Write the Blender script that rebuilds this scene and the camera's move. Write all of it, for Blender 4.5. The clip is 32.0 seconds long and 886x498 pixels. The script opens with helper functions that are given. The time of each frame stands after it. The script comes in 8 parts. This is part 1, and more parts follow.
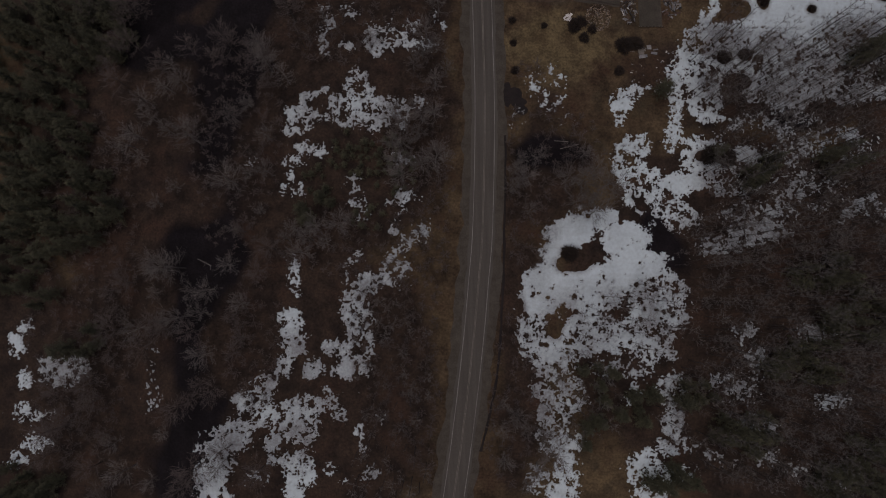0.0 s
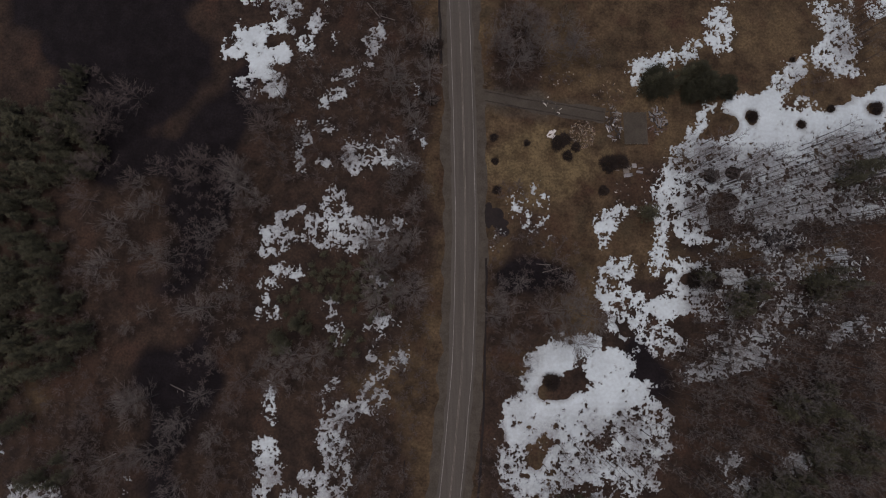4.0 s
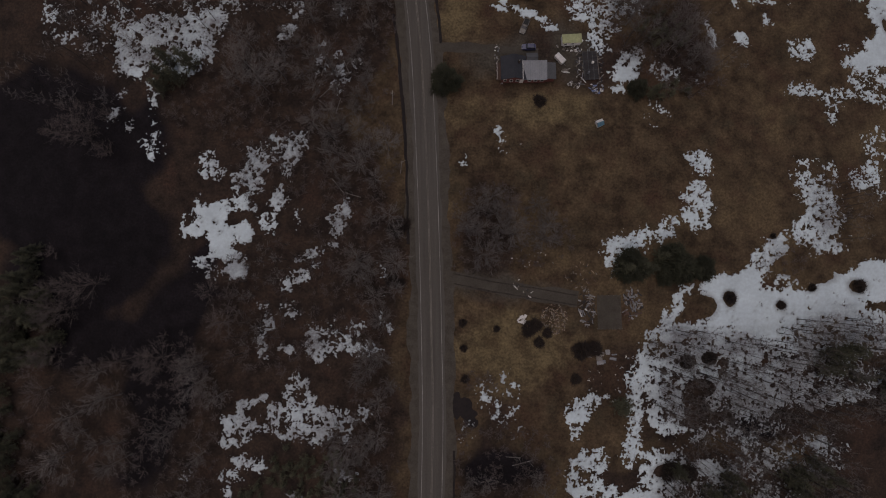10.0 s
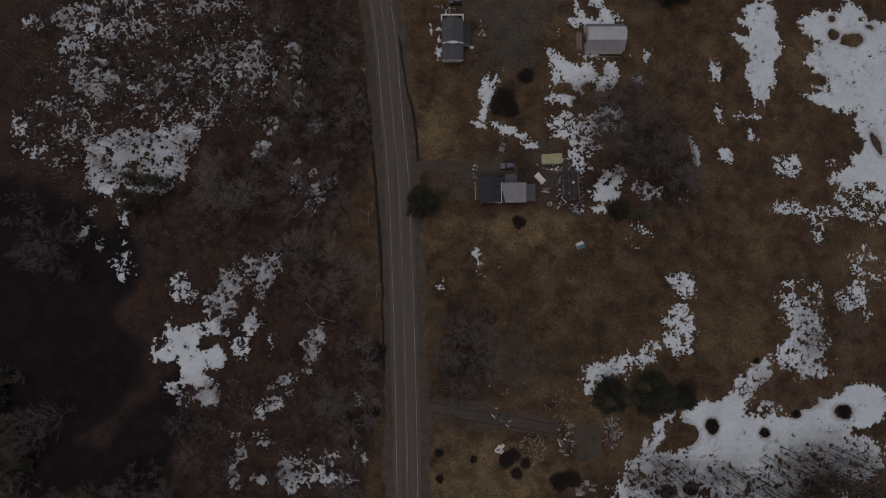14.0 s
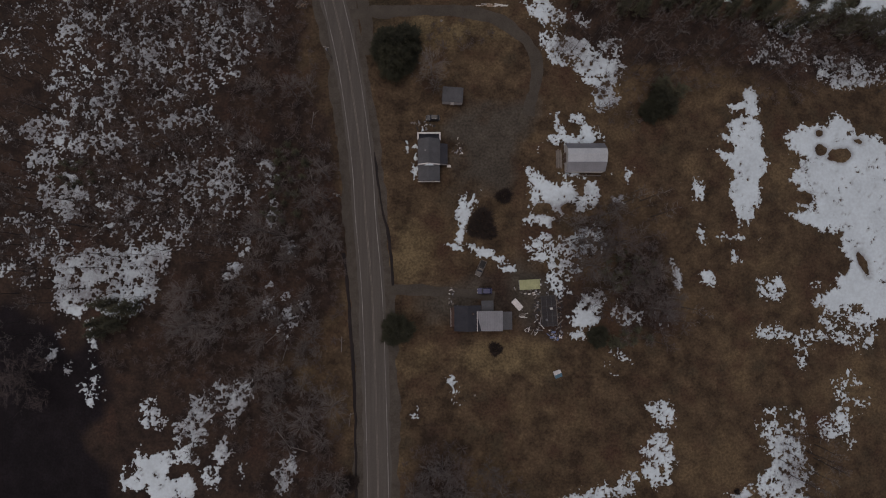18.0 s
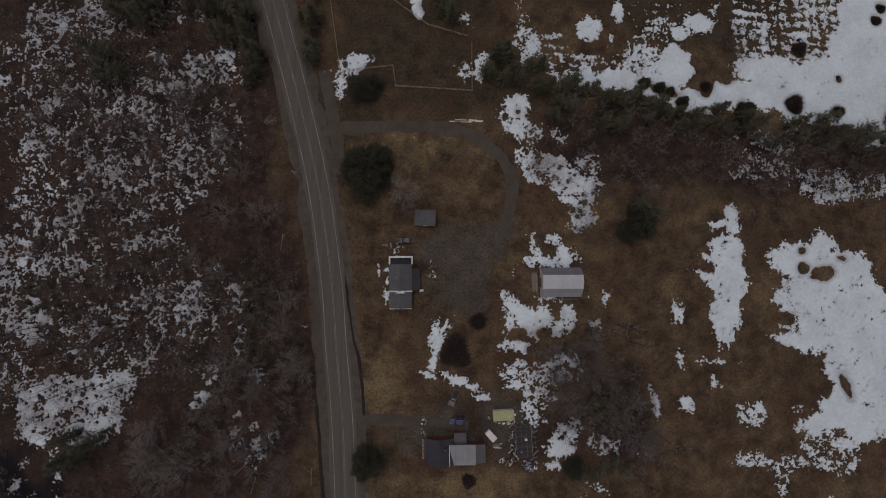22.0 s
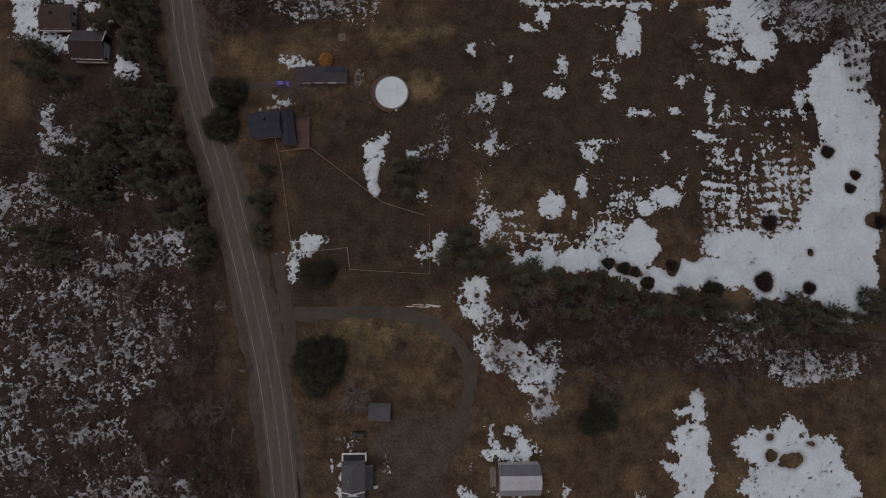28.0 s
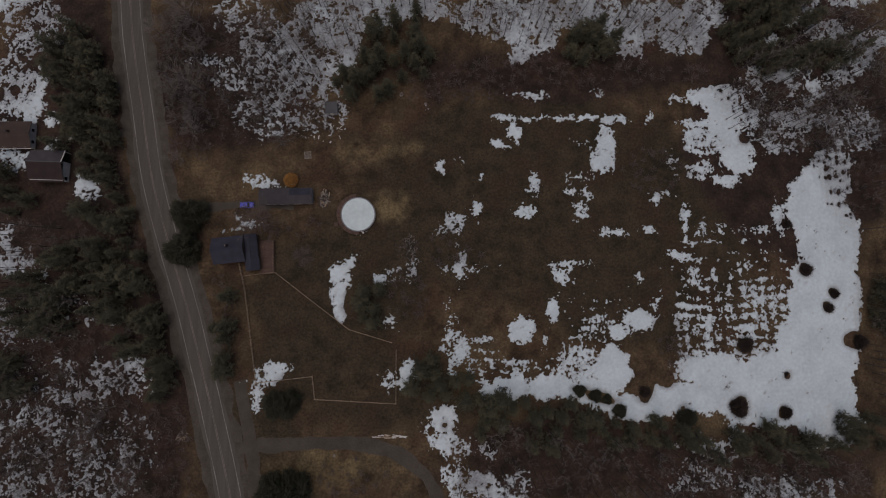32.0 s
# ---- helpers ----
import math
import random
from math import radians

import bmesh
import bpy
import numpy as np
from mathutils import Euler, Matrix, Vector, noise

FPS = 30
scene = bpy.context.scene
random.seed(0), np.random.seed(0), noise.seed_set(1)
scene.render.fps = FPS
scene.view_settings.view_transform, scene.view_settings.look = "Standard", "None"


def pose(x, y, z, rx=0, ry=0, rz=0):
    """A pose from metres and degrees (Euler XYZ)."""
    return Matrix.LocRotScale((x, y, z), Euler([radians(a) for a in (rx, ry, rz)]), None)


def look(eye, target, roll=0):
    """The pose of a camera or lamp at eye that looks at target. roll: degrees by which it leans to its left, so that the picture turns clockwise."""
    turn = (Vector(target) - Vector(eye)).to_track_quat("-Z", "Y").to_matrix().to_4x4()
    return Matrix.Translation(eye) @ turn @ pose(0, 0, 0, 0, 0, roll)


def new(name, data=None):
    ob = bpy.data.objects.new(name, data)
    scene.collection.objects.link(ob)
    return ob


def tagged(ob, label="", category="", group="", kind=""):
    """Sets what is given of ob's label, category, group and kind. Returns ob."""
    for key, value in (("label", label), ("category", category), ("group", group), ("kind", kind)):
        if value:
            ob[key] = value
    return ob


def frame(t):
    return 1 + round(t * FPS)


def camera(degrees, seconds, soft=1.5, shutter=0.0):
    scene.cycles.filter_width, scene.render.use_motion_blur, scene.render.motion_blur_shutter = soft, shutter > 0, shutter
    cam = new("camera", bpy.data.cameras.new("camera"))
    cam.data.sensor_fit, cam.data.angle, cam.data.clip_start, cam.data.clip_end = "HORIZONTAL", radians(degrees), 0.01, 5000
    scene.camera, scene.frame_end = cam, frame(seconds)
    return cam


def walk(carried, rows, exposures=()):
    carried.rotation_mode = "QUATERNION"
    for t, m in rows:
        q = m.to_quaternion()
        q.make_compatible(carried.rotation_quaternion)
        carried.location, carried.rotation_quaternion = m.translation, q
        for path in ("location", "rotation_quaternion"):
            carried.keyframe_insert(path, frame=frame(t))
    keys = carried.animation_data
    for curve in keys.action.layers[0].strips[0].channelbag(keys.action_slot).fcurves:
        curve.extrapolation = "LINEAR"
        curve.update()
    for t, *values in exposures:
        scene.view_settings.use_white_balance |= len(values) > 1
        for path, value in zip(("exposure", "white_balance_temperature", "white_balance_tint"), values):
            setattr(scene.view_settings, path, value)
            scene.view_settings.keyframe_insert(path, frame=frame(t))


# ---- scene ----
# camera rows: seconds, x, y, z (of the whole path's length), yaw, pitch, roll
cam = camera(92.4, 32.0, soft=1.1)
METRES, EYE, TILT, LEAN, TURN = 321.8, 130.0, 0.0, 0.0, -3.3
ROWS = [
    (0.0, 0.0, 0.0, 0.0, 2.66, -83.99, -0.28),
    (0.5, 0.0018, 0.0165, 0.0005, 2.67, -84.12, -0.29),
    (1.0, 0.0037, 0.0324, 0.0009, 2.72, -84.23, -0.27),
    (1.5, 0.0049, 0.048, 0.0012, 2.72, -84.28, -0.34),
    (2.0, 0.0065, 0.0634, 0.0015, 2.73, -84.29, -0.35),
    (2.5, 0.0083, 0.0792, 0.0018, 2.75, -84.36, -0.36),
    (3.0, 0.0098, 0.0945, 0.0022, 2.77, -84.39, -0.4),
    (3.5, 0.011, 0.1104, 0.0023, 2.74, -84.49, -0.47),
    (5.5, 0.017, 0.1724, 0.0031, 2.59, -84.73, -0.58),
    (6.0, 0.0191, 0.1879, 0.0034, 2.55, -84.8, -0.57),
    (6.5, 0.0212, 0.2048, 0.0038, 2.55, -85.02, -0.54),
    (7.0, 0.0233, 0.2207, 0.0041, 2.57, -85.13, -0.5),
    (7.5, 0.0246, 0.2349, 0.004, 2.54, -85.02, -0.59),
    (8.0, 0.0274, 0.2513, 0.0043, 2.55, -85.19, -0.49),
    (8.5, 0.0284, 0.2672, 0.0043, 2.55, -85.32, -0.59),
    (9.0, 0.031, 0.2826, 0.0047, 2.56, -85.34, -0.51),
    (9.5, 0.0322, 0.2972, 0.0048, 2.59, -85.3, -0.59),
    (10.0, 0.0346, 0.3136, 0.005, 2.62, -85.46, -0.55),
    (10.5, 0.0364, 0.3284, 0.005, 2.62, -85.44, -0.57),
    (11.0, 0.0381, 0.3438, 0.0052, 2.64, -85.51, -0.59),
    (11.5, 0.0405, 0.3588, 0.0053, 2.66, -85.5, -0.57),
    (12.0, 0.0424, 0.3745, 0.0054, 2.67, -85.6, -0.58),
    (12.5, 0.0446, 0.3897, 0.0055, 2.69, -85.61, -0.57),
    (13.0, 0.0466, 0.4047, 0.0054, 2.69, -85.61, -0.57),
    (13.5, 0.0483, 0.4203, 0.0055, 2.7, -85.68, -0.63),
    (14.0, 0.0509, 0.4351, 0.0056, 2.72, -85.65, -0.59),
    (14.5, 0.0526, 0.4494, 0.0057, 2.79, -85.68, -0.64),
    (16.5, 0.0612, 0.5115, 0.006, 2.93, -85.92, -0.65),
    (17.0, 0.0637, 0.5274, 0.0061, 2.94, -86.0, -0.61),
    (17.5, 0.0662, 0.5436, 0.006, 2.97, -86.11, -0.57),
    (18.0, 0.0685, 0.5593, 0.0058, 2.99, -86.19, -0.55),
    (18.5, 0.071, 0.575, 0.0055, 3.0, -86.27, -0.55),
    (19.0, 0.073, 0.5898, 0.0053, 2.95, -86.24, -0.61),
    (19.5, 0.0755, 0.6048, 0.0049, 2.9, -86.23, -0.6),
    (20.0, 0.0776, 0.62, 0.0046, 2.9, -86.24, -0.62),
    (20.5, 0.0801, 0.6351, 0.0045, 2.89, -86.29, -0.61),
    (21.0, 0.0826, 0.6507, 0.0041, 2.88, -86.36, -0.59),
    (21.5, 0.0852, 0.6661, 0.0039, 2.86, -86.42, -0.6),
    (22.0, 0.0877, 0.6817, 0.0035, 2.86, -86.51, -0.6),
    (22.5, 0.0902, 0.6971, 0.0031, 2.86, -86.57, -0.6),
    (23.0, 0.0928, 0.7125, 0.0027, 2.86, -86.63, -0.6),
    (23.5, 0.095, 0.7273, 0.0025, 2.85, -86.63, -0.63),
    (24.0, 0.0976, 0.7429, 0.0023, 2.83, -86.7, -0.63),
    (24.5, 0.1002, 0.7579, 0.0021, 2.83, -86.72, -0.64),
    (25.0, 0.1027, 0.7736, 0.0021, 2.82, -86.81, -0.66),
    (25.5, 0.1057, 0.789, 0.0018, 2.82, -86.86, -0.65),
    (27.5, 0.1167, 0.8505, 0.0007, 2.77, -87.08, -0.64),
    (28.0, 0.1195, 0.8656, 0.0004, 2.78, -87.12, -0.63),
    (28.5, 0.1223, 0.8811, 0.0, 2.77, -87.2, -0.63),
    (29.0, 0.1251, 0.8963, -0.0004, 2.79, -87.23, -0.64),
    (29.5, 0.1281, 0.9118, -0.0008, 2.77, -87.29, -0.63),
    (30.0, 0.1312, 0.9268, -0.0013, 2.75, -87.31, -0.62),
    (30.5, 0.1342, 0.9425, -0.0018, 2.76, -87.39, -0.61),
    (31.0, 0.1375, 0.9578, -0.0022, 2.76, -87.44, -0.6),
    (31.5, 0.1408, 0.9732, -0.0026, 2.78, -87.5, -0.6),
    (32.0, 0.144, 0.9888, -0.003, 2.79, -87.58, -0.61),
]
walk(cam, [(t, pose(0, 0, EYE, TILT, LEAN, TURN) @ pose(METRES * x, METRES * y, METRES * z, 90 + pitch, roll, yaw)) for t, x, y, z, yaw, pitch, roll in ROWS],
     [(t, -0.35 + stops, 6850, 18.5) for t, stops in ((0, -0.36), (1, -0.06), (2, 0.18), (3, 0.3), (6, 0.17), (8, -0.08), (9, -0.05), (10, -0.25), (12, -0.45), (14, -0.38), (17, -0.1), (20, 0.0), (22, -0.05), (25, -0.02), (28, -0.08), (30, -0.06), (32, -0.06))])

# ---- light: a grey overcast sky ----
world = bpy.data.worlds.new("overcast_sky")
scene.world = world
world.use_nodes = True
wn, wl = world.node_tree.nodes, world.node_tree.links
sky = wn.new("ShaderNodeTexSky")
sky.sky_type, sky.sun_disc = "NISHITA", False
sky.sun_elevation, sky.sun_rotation = radians(48), radians(200)
sky.air_density, sky.dust_density, sky.ozone_density = 1.0, 3.5, 0.6
wl.new(sky.outputs[0], wn["Background"].inputs[0])
wn["Background"].inputs[1].default_value = 0.075
sun_data = bpy.data.lights.new("sun", "SUN")
sun_data.energy, sun_data.angle, sun_data.color = 1.5, radians(50), (1.0, 0.95, 0.9)
sun = new("sun", sun_data)
sun.matrix_world = look((0, 0, 400), (60, -150, 0))


# ---- the lie of the land ----
def land(x, y):
    """Height of the ground."""
    u = np.clip((np.asarray(x, float) - 50) / 150, -1.25, 1.25)
    v = np.clip((np.asarray(y, float) - 180) / 200, -1.45, 1.45)
    return 2.16 - 0.82 * u + 0.38 * v - 5.27 * u * u - 0.41 * u * v - 5.0 * v * v


def lattice(ix, iy, seed):
    h = (ix * 374761393 + iy * 668265263 + seed * 974634777) & 0xFFFFFFFF
    h = ((h ^ (h >> 13)) * 1274126177) & 0xFFFFFFFF
    return ((h ^ (h >> 16)) & 0xFFFF) / 32767.5 - 1.0


def grain(x, y, size, seed=0):
    """Smooth value noise, -1 to 1, with features of about that size in metres."""
    x, y = np.asarray(x, float) / size, np.asarray(y, float) / size
    ix, iy = np.floor(x).astype(np.int64), np.floor(y).astype(np.int64)
    fx, fy = x - ix, y - iy
    fx, fy = fx * fx * (3 - 2 * fx), fy * fy * (3 - 2 * fy)
    a, b = lattice(ix, iy, seed), lattice(ix + 1, iy, seed)
    c, d = lattice(ix, iy + 1, seed), lattice(ix + 1, iy + 1, seed)
    return (a + (b - a) * fx) * (1 - fy) + (c + (d - c) * fx) * fy


def rough(x, y, size, seed=0, octaves=3):
    return sum(grain(x, y, size / 2.1**k, seed + 7 * k) * 0.55**k for k in range(octaves)) / 1.5


def dots(x, y, size, share, seed=0):
    """Metres outside (+) or inside (-) round spots strewn one to a cell of that size, in that share of the cells."""
    ix, iy = np.floor(x / size).astype(np.int64), np.floor(y / size).astype(np.int64)
    out = np.full(np.shape(x), 9.0)
    for di in (-1, 0, 1):
        for dj in (-1, 0, 1):
            a, b, c, d = (lattice(ix + di, iy + dj, seed + k) for k in range(4))
            r = np.where(d < 2 * share - 1, size * (0.13 + 0.06 * c), -9.0)
            out = np.minimum(out, np.hypot(x - (ix + di + 0.5 + 0.4 * a) * size, y - (iy + dj + 0.5 + 0.4 * b) * size) - r)
    return out


def oval(x, y, e):
    """Metres inside (+) or outside (-) an ellipse (x, y, rx, ry, degrees)."""
    c, s = math.cos(radians(e[4])), math.sin(radians(e[4]))
    dx, dy = x - e[0], y - e[1]
    u, v = (dx * c + dy * s) / e[2], (dy * c - dx * s) / e[3]
    return (1 - np.sqrt(u * u + v * v)) * min(e[2], e[3])


# ---- materials ----
def material(name, base, dark, fine=0.3, broad=4.0, gloss=0.85, bump=0.3, metal=0.0, object_vary=0.0, specular=0.3, island=False, stretch=None):
    m = bpy.data.materials.new(name)
    m.use_nodes = True
    n, l = m.node_tree.nodes, m.node_tree.links
    b = n["Principled BSDF"]
    b.inputs["Roughness"].default_value, b.inputs["Metallic"].default_value = gloss, metal
    b.inputs["Specular IOR Level"].default_value = specular
    co = n.new("ShaderNodeTexCoord")
    one, two = n.new("ShaderNodeTexNoise"), n.new("ShaderNodeTexNoise")
    one.inputs["Scale"].default_value, one.inputs["Detail"].default_value = 1 / fine, 4
    two.inputs["Scale"].default_value, two.inputs["Detail"].default_value = 1 / broad, 3
    for t in (one, two):
        l.new(co.outputs["Object"], t.inputs["Vector"])
    if stretch:
        long = n.new("ShaderNodeVectorMath")
        long.operation, long.inputs[1].default_value = "MULTIPLY", stretch
        l.new(co.outputs["Object"], long.inputs[0])
        l.new(long.outputs[0], two.inputs["Vector"])
    add = n.new("ShaderNodeMath")
    add.operation = "ADD"
    l.new(one.outputs["Fac"], add.inputs[0])
    l.new(two.outputs["Fac"], add.inputs[1])
    last = add
    if object_vary or island:
        source = n.new("ShaderNodeNewGeometry" if island else "ShaderNodeObjectInfo")
        vary = n.new("ShaderNodeMath")
        vary.operation, vary.inputs[1].default_value = "MULTIPLY_ADD", object_vary
        l.new(source.outputs["Random Per Island" if island else "Random"], vary.inputs[0])
        l.new(add.outputs[0], vary.inputs[2])
        last = vary
    ramp = n.new("ShaderNodeValToRGB")
    ramp.color_ramp.elements[0].position, ramp.color_ramp.elements[0].color = 0.72, (*dark, 1)
    ramp.color_ramp.elements[1].position, ramp.color_ramp.elements[1].color = 1.28 + object_vary, (*base, 1)
    scale = n.new("ShaderNodeMath")
    scale.operation, scale.inputs[1].default_value = "MULTIPLY", 0.5
    ramp.color_ramp.elements[0].position, ramp.color_ramp.elements[1].position = 0.36, min(1.0, (1.28 + object_vary) / 2)
    l.new(last.outputs[0], scale.inputs[0])
    l.new(scale.outputs[0], ramp.inputs[0])
    l.new(ramp.outputs[0], b.inputs["Base Color"])
    if bump:
        bp = n.new("ShaderNodeBump")
        bp.inputs["Strength"].default_value, bp.inputs["Distance"].default_value = bump, fine * 0.25
        l.new(one.outputs["Fac"], bp.inputs["Height"])
        l.new(bp.outputs[0], b.inputs["Normal"])
    return m


def ground_material():
    """Dead grass, lawn, leaf litter and wet peat, mixed by the cover that the ground mesh holds."""
    m = bpy.data.materials.new("winter_ground")
    m.use_nodes = True
    n, l = m.node_tree.nodes, m.node_tree.links
    b = n["Principled BSDF"]
    b.inputs["Specular IOR Level"].default_value = 0.15
    co = n.new("ShaderNodeTexCoord")

    def speckle(size, detail=5, rough_=0.6):
        t = n.new("ShaderNodeTexNoise")
        t.inputs["Scale"].default_value, t.inputs["Detail"].default_value, t.inputs["Roughness"].default_value = 1 / size, detail, rough_
        l.new(co.outputs["Object"], t.inputs["Vector"])
        return t.outputs["Fac"]

    def blend(a, c, fac):
        x = n.new("ShaderNodeMix")
        x.data_type = "RGBA"
        l.new(fac, x.inputs["Factor"])
        for value, slot in ((a, x.inputs["A"]), (c, x.inputs["B"])):
            if isinstance(value, tuple):
                slot.default_value = (*value, 1)
            else:
                l.new(value, slot)
        return x.outputs["Result"]

    def sharpen(fac, low, high):
        r = n.new("ShaderNodeMapRange")
        r.inputs["From Min"].default_value, r.inputs["From Max"].default_value = low, high
        l.new(fac, r.inputs["Value"])
        return r.outputs["Result"]

    fine, mid, wide, broad = speckle(0.7), speckle(5.0), speckle(22.0, 3), speckle(13.0, 5)
    olive = speckle(9.0, 4)
    field = blend(blend(blend((0.034, 0.0235, 0.0156), (0.088, 0.062, 0.0378), sharpen(mid, 0.36, 0.64)), (0.113, 0.082, 0.047), sharpen(wide, 0.5, 0.72)), (0.054, 0.0315, 0.0215), sharpen(broad, 0.52, 0.70))
    field = blend(field, (0.053, 0.041, 0.0265), sharpen(olive, 0.56, 0.70))
    lawn = blend(blend((0.072, 0.054, 0.031), (0.155, 0.119, 0.066), sharpen(mid, 0.34, 0.66)), (0.066, 0.045, 0.026), sharpen(broad, 0.5, 0.7))
    litter = blend(blend((0.0195, 0.0140, 0.0123), (0.046, 0.0310, 0.0234), sharpen(mid, 0.36, 0.66)), (0.052, 0.031, 0.023), sharpen(broad, 0.54, 0.72))
    peat = blend((0.0072, 0.0056, 0.0071), (0.0142, 0.0112, 0.0136), sharpen(mid, 0.4, 0.7))
    packed = blend((0.046, 0.040, 0.032), (0.074, 0.065, 0.053), sharpen(mid, 0.3, 0.7))
    turf = blend(blend((0.027, 0.0215, 0.0145), (0.056, 0.043, 0.0275), sharpen(mid, 0.34, 0.66)), (0.046, 0.030, 0.0205), sharpen(broad, 0.5, 0.68))
    colour = field
    for key, other in (("turf", turf), ("litter", litter), ("lawn", lawn), ("peat", peat), ("dirt", packed)):
        at = n.new("ShaderNodeAttribute")
        at.attribute_name = key
        sway = n.new("ShaderNodeMath")
        sway.operation = "MULTIPLY_ADD"
        sway.inputs[1].default_value = 0.5
        l.new(mid, sway.inputs[0])
        l.new(at.outputs["Fac"], sway.inputs[2])
        colour = blend(colour, other, sharpen(sway.outputs[0], 0.55, 0.95))
    dapple = n.new("ShaderNodeMix")
    dapple.data_type, dapple.blend_type = "RGBA", "MULTIPLY"
    dapple.inputs["Factor"].default_value = 1.0
    l.new(colour, dapple.inputs["A"])
    l.new(blend((0.58, 0.57, 0.57), (1.32, 1.32, 1.30), sharpen(fine, 0.3, 0.7)), dapple.inputs["B"])
    l.new(dapple.outputs["Result"], b.inputs["Base Color"])
    b.inputs["Roughness"].default_value = 0.95
    bp = n.new("ShaderNodeBump")
    bp.inputs["Strength"].default_value, bp.inputs["Distance"].default_value = 0.6, 0.25
    l.new(fine, bp.inputs["Height"])
    l.new(bp.outputs[0], b.inputs["Normal"])
    return m


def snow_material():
    """Old snow: under trees, twigs, needles and branch shade are mixed into its colour."""
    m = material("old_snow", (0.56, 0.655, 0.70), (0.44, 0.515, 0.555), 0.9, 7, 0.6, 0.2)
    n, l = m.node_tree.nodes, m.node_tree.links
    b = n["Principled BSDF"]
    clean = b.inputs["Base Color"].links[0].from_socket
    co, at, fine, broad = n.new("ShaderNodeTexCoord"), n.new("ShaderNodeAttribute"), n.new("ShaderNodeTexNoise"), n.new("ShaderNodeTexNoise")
    at.attribute_name = "strewn_shade"
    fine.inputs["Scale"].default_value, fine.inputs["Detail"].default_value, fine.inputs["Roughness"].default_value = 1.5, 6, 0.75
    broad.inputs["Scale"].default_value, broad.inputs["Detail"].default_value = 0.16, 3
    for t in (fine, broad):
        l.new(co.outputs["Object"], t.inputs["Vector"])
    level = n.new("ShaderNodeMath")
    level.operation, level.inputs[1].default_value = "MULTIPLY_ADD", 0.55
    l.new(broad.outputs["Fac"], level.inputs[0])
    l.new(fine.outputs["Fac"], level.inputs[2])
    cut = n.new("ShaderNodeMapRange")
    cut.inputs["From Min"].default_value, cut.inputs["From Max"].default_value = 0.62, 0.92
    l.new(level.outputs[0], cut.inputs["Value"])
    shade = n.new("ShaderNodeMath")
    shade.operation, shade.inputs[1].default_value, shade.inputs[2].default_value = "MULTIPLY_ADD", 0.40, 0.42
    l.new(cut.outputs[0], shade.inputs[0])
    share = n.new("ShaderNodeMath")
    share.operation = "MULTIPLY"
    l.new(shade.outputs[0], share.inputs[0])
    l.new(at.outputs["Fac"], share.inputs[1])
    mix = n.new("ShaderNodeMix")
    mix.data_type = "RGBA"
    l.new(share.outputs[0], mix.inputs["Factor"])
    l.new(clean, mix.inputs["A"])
    # dull brown that stands for branch shade and debris alike
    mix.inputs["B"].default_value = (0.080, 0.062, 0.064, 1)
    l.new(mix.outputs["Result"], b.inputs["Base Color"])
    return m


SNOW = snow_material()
GROUND = ground_material()
ASPHALT = material("worn_asphalt", (0.084, 0.076, 0.068), (0.058, 0.052, 0.046), 0.3, 1.1, 0.9, 0.2, stretch=(1.0, 0.03, 1.0))
GRAVEL = material("roadside_gravel", (0.074, 0.065, 0.054), (0.042, 0.036, 0.029), 0.4, 2.5, 0.95, 0.5)
DIRT = material("packed_dirt", (0.068, 0.060, 0.049), (0.042, 0.036, 0.029), 0.35, 4, 0.95, 0.5)
WHITE_LINE = material("faded_white_line", (0.27, 0.265, 0.255), (0.11, 0.105, 0.098), 0.5, 6, 0.8, 0.1)
YELLOW_LINE = material("faded_yellow_line", (0.175, 0.162, 0.138), (0.085, 0.078, 0.068), 0.5, 6, 0.8, 0.1)
BARK = material("grey_bark", (0.15, 0.14, 0.138), (0.065, 0.06, 0.058), 0.1, 1.5, 0.9, 0.3, object_vary=0.4)
DARK_BARK = material("dark_wet_bark", (0.060, 0.052, 0.050), (0.026, 0.022, 0.021), 0.2, 2, 0.9, 0.3)
TWIG = material("bare_twigs", (0.140, 0.126, 0.121), (0.052, 0.046, 0.043), 0.4, 3, 0.9, 0, object_vary=0.4)
THICKET = material("thicket_twigs", (0.106, 0.086, 0.081), (0.037, 0.030, 0.028), 0.5, 9, 0.9, 0, object_vary=0.5, island=True)
NEEDLE = material("pine_needles", (0.078, 0.076, 0.046), (0.036, 0.037, 0.024), 0.5, 4, 0.8, 0, object_vary=0.3)
WATER = material("bog_water", (0.010, 0.009, 0.011), (0.006, 0.0055, 0.007), 1.0, 12, 0.22, 0.15, specular=0.25)


# ---- mesh helpers ----
def mesh_from(name, verts, faces, mat, smooth=False):
    """A mesh from arrays: verts n x 3, faces a list of index arrays (all triangles or all quads each)."""
    me = bpy.data.meshes.new(name)
    verts = np.asarray(verts, np.float32)
    faces = [np.asarray(f, np.int32) for f in faces if len(f)]
    sizes = np.concatenate([np.full(len(f), f.shape[1], np.int32) for f in faces])
    flat = np.concatenate([f.ravel() for f in faces])
    me.vertices.add(len(verts))
    me.vertices.foreach_set("co", verts.ravel())
    me.loops.add(len(flat))
    me.loops.foreach_set("vertex_index", flat)
    me.polygons.add(len(sizes))
    me.polygons.foreach_set("loop_start", np.concatenate([[0], np.cumsum(sizes)[:-1]]).astype(np.int32))
    me.polygons.foreach_set("loop_total", sizes)
    me.update(calc_edges=True)
    if smooth:
        me.polygons.foreach_set("use_smooth", np.ones(len(sizes), bool))
    me.materials.append(mat)
    return me


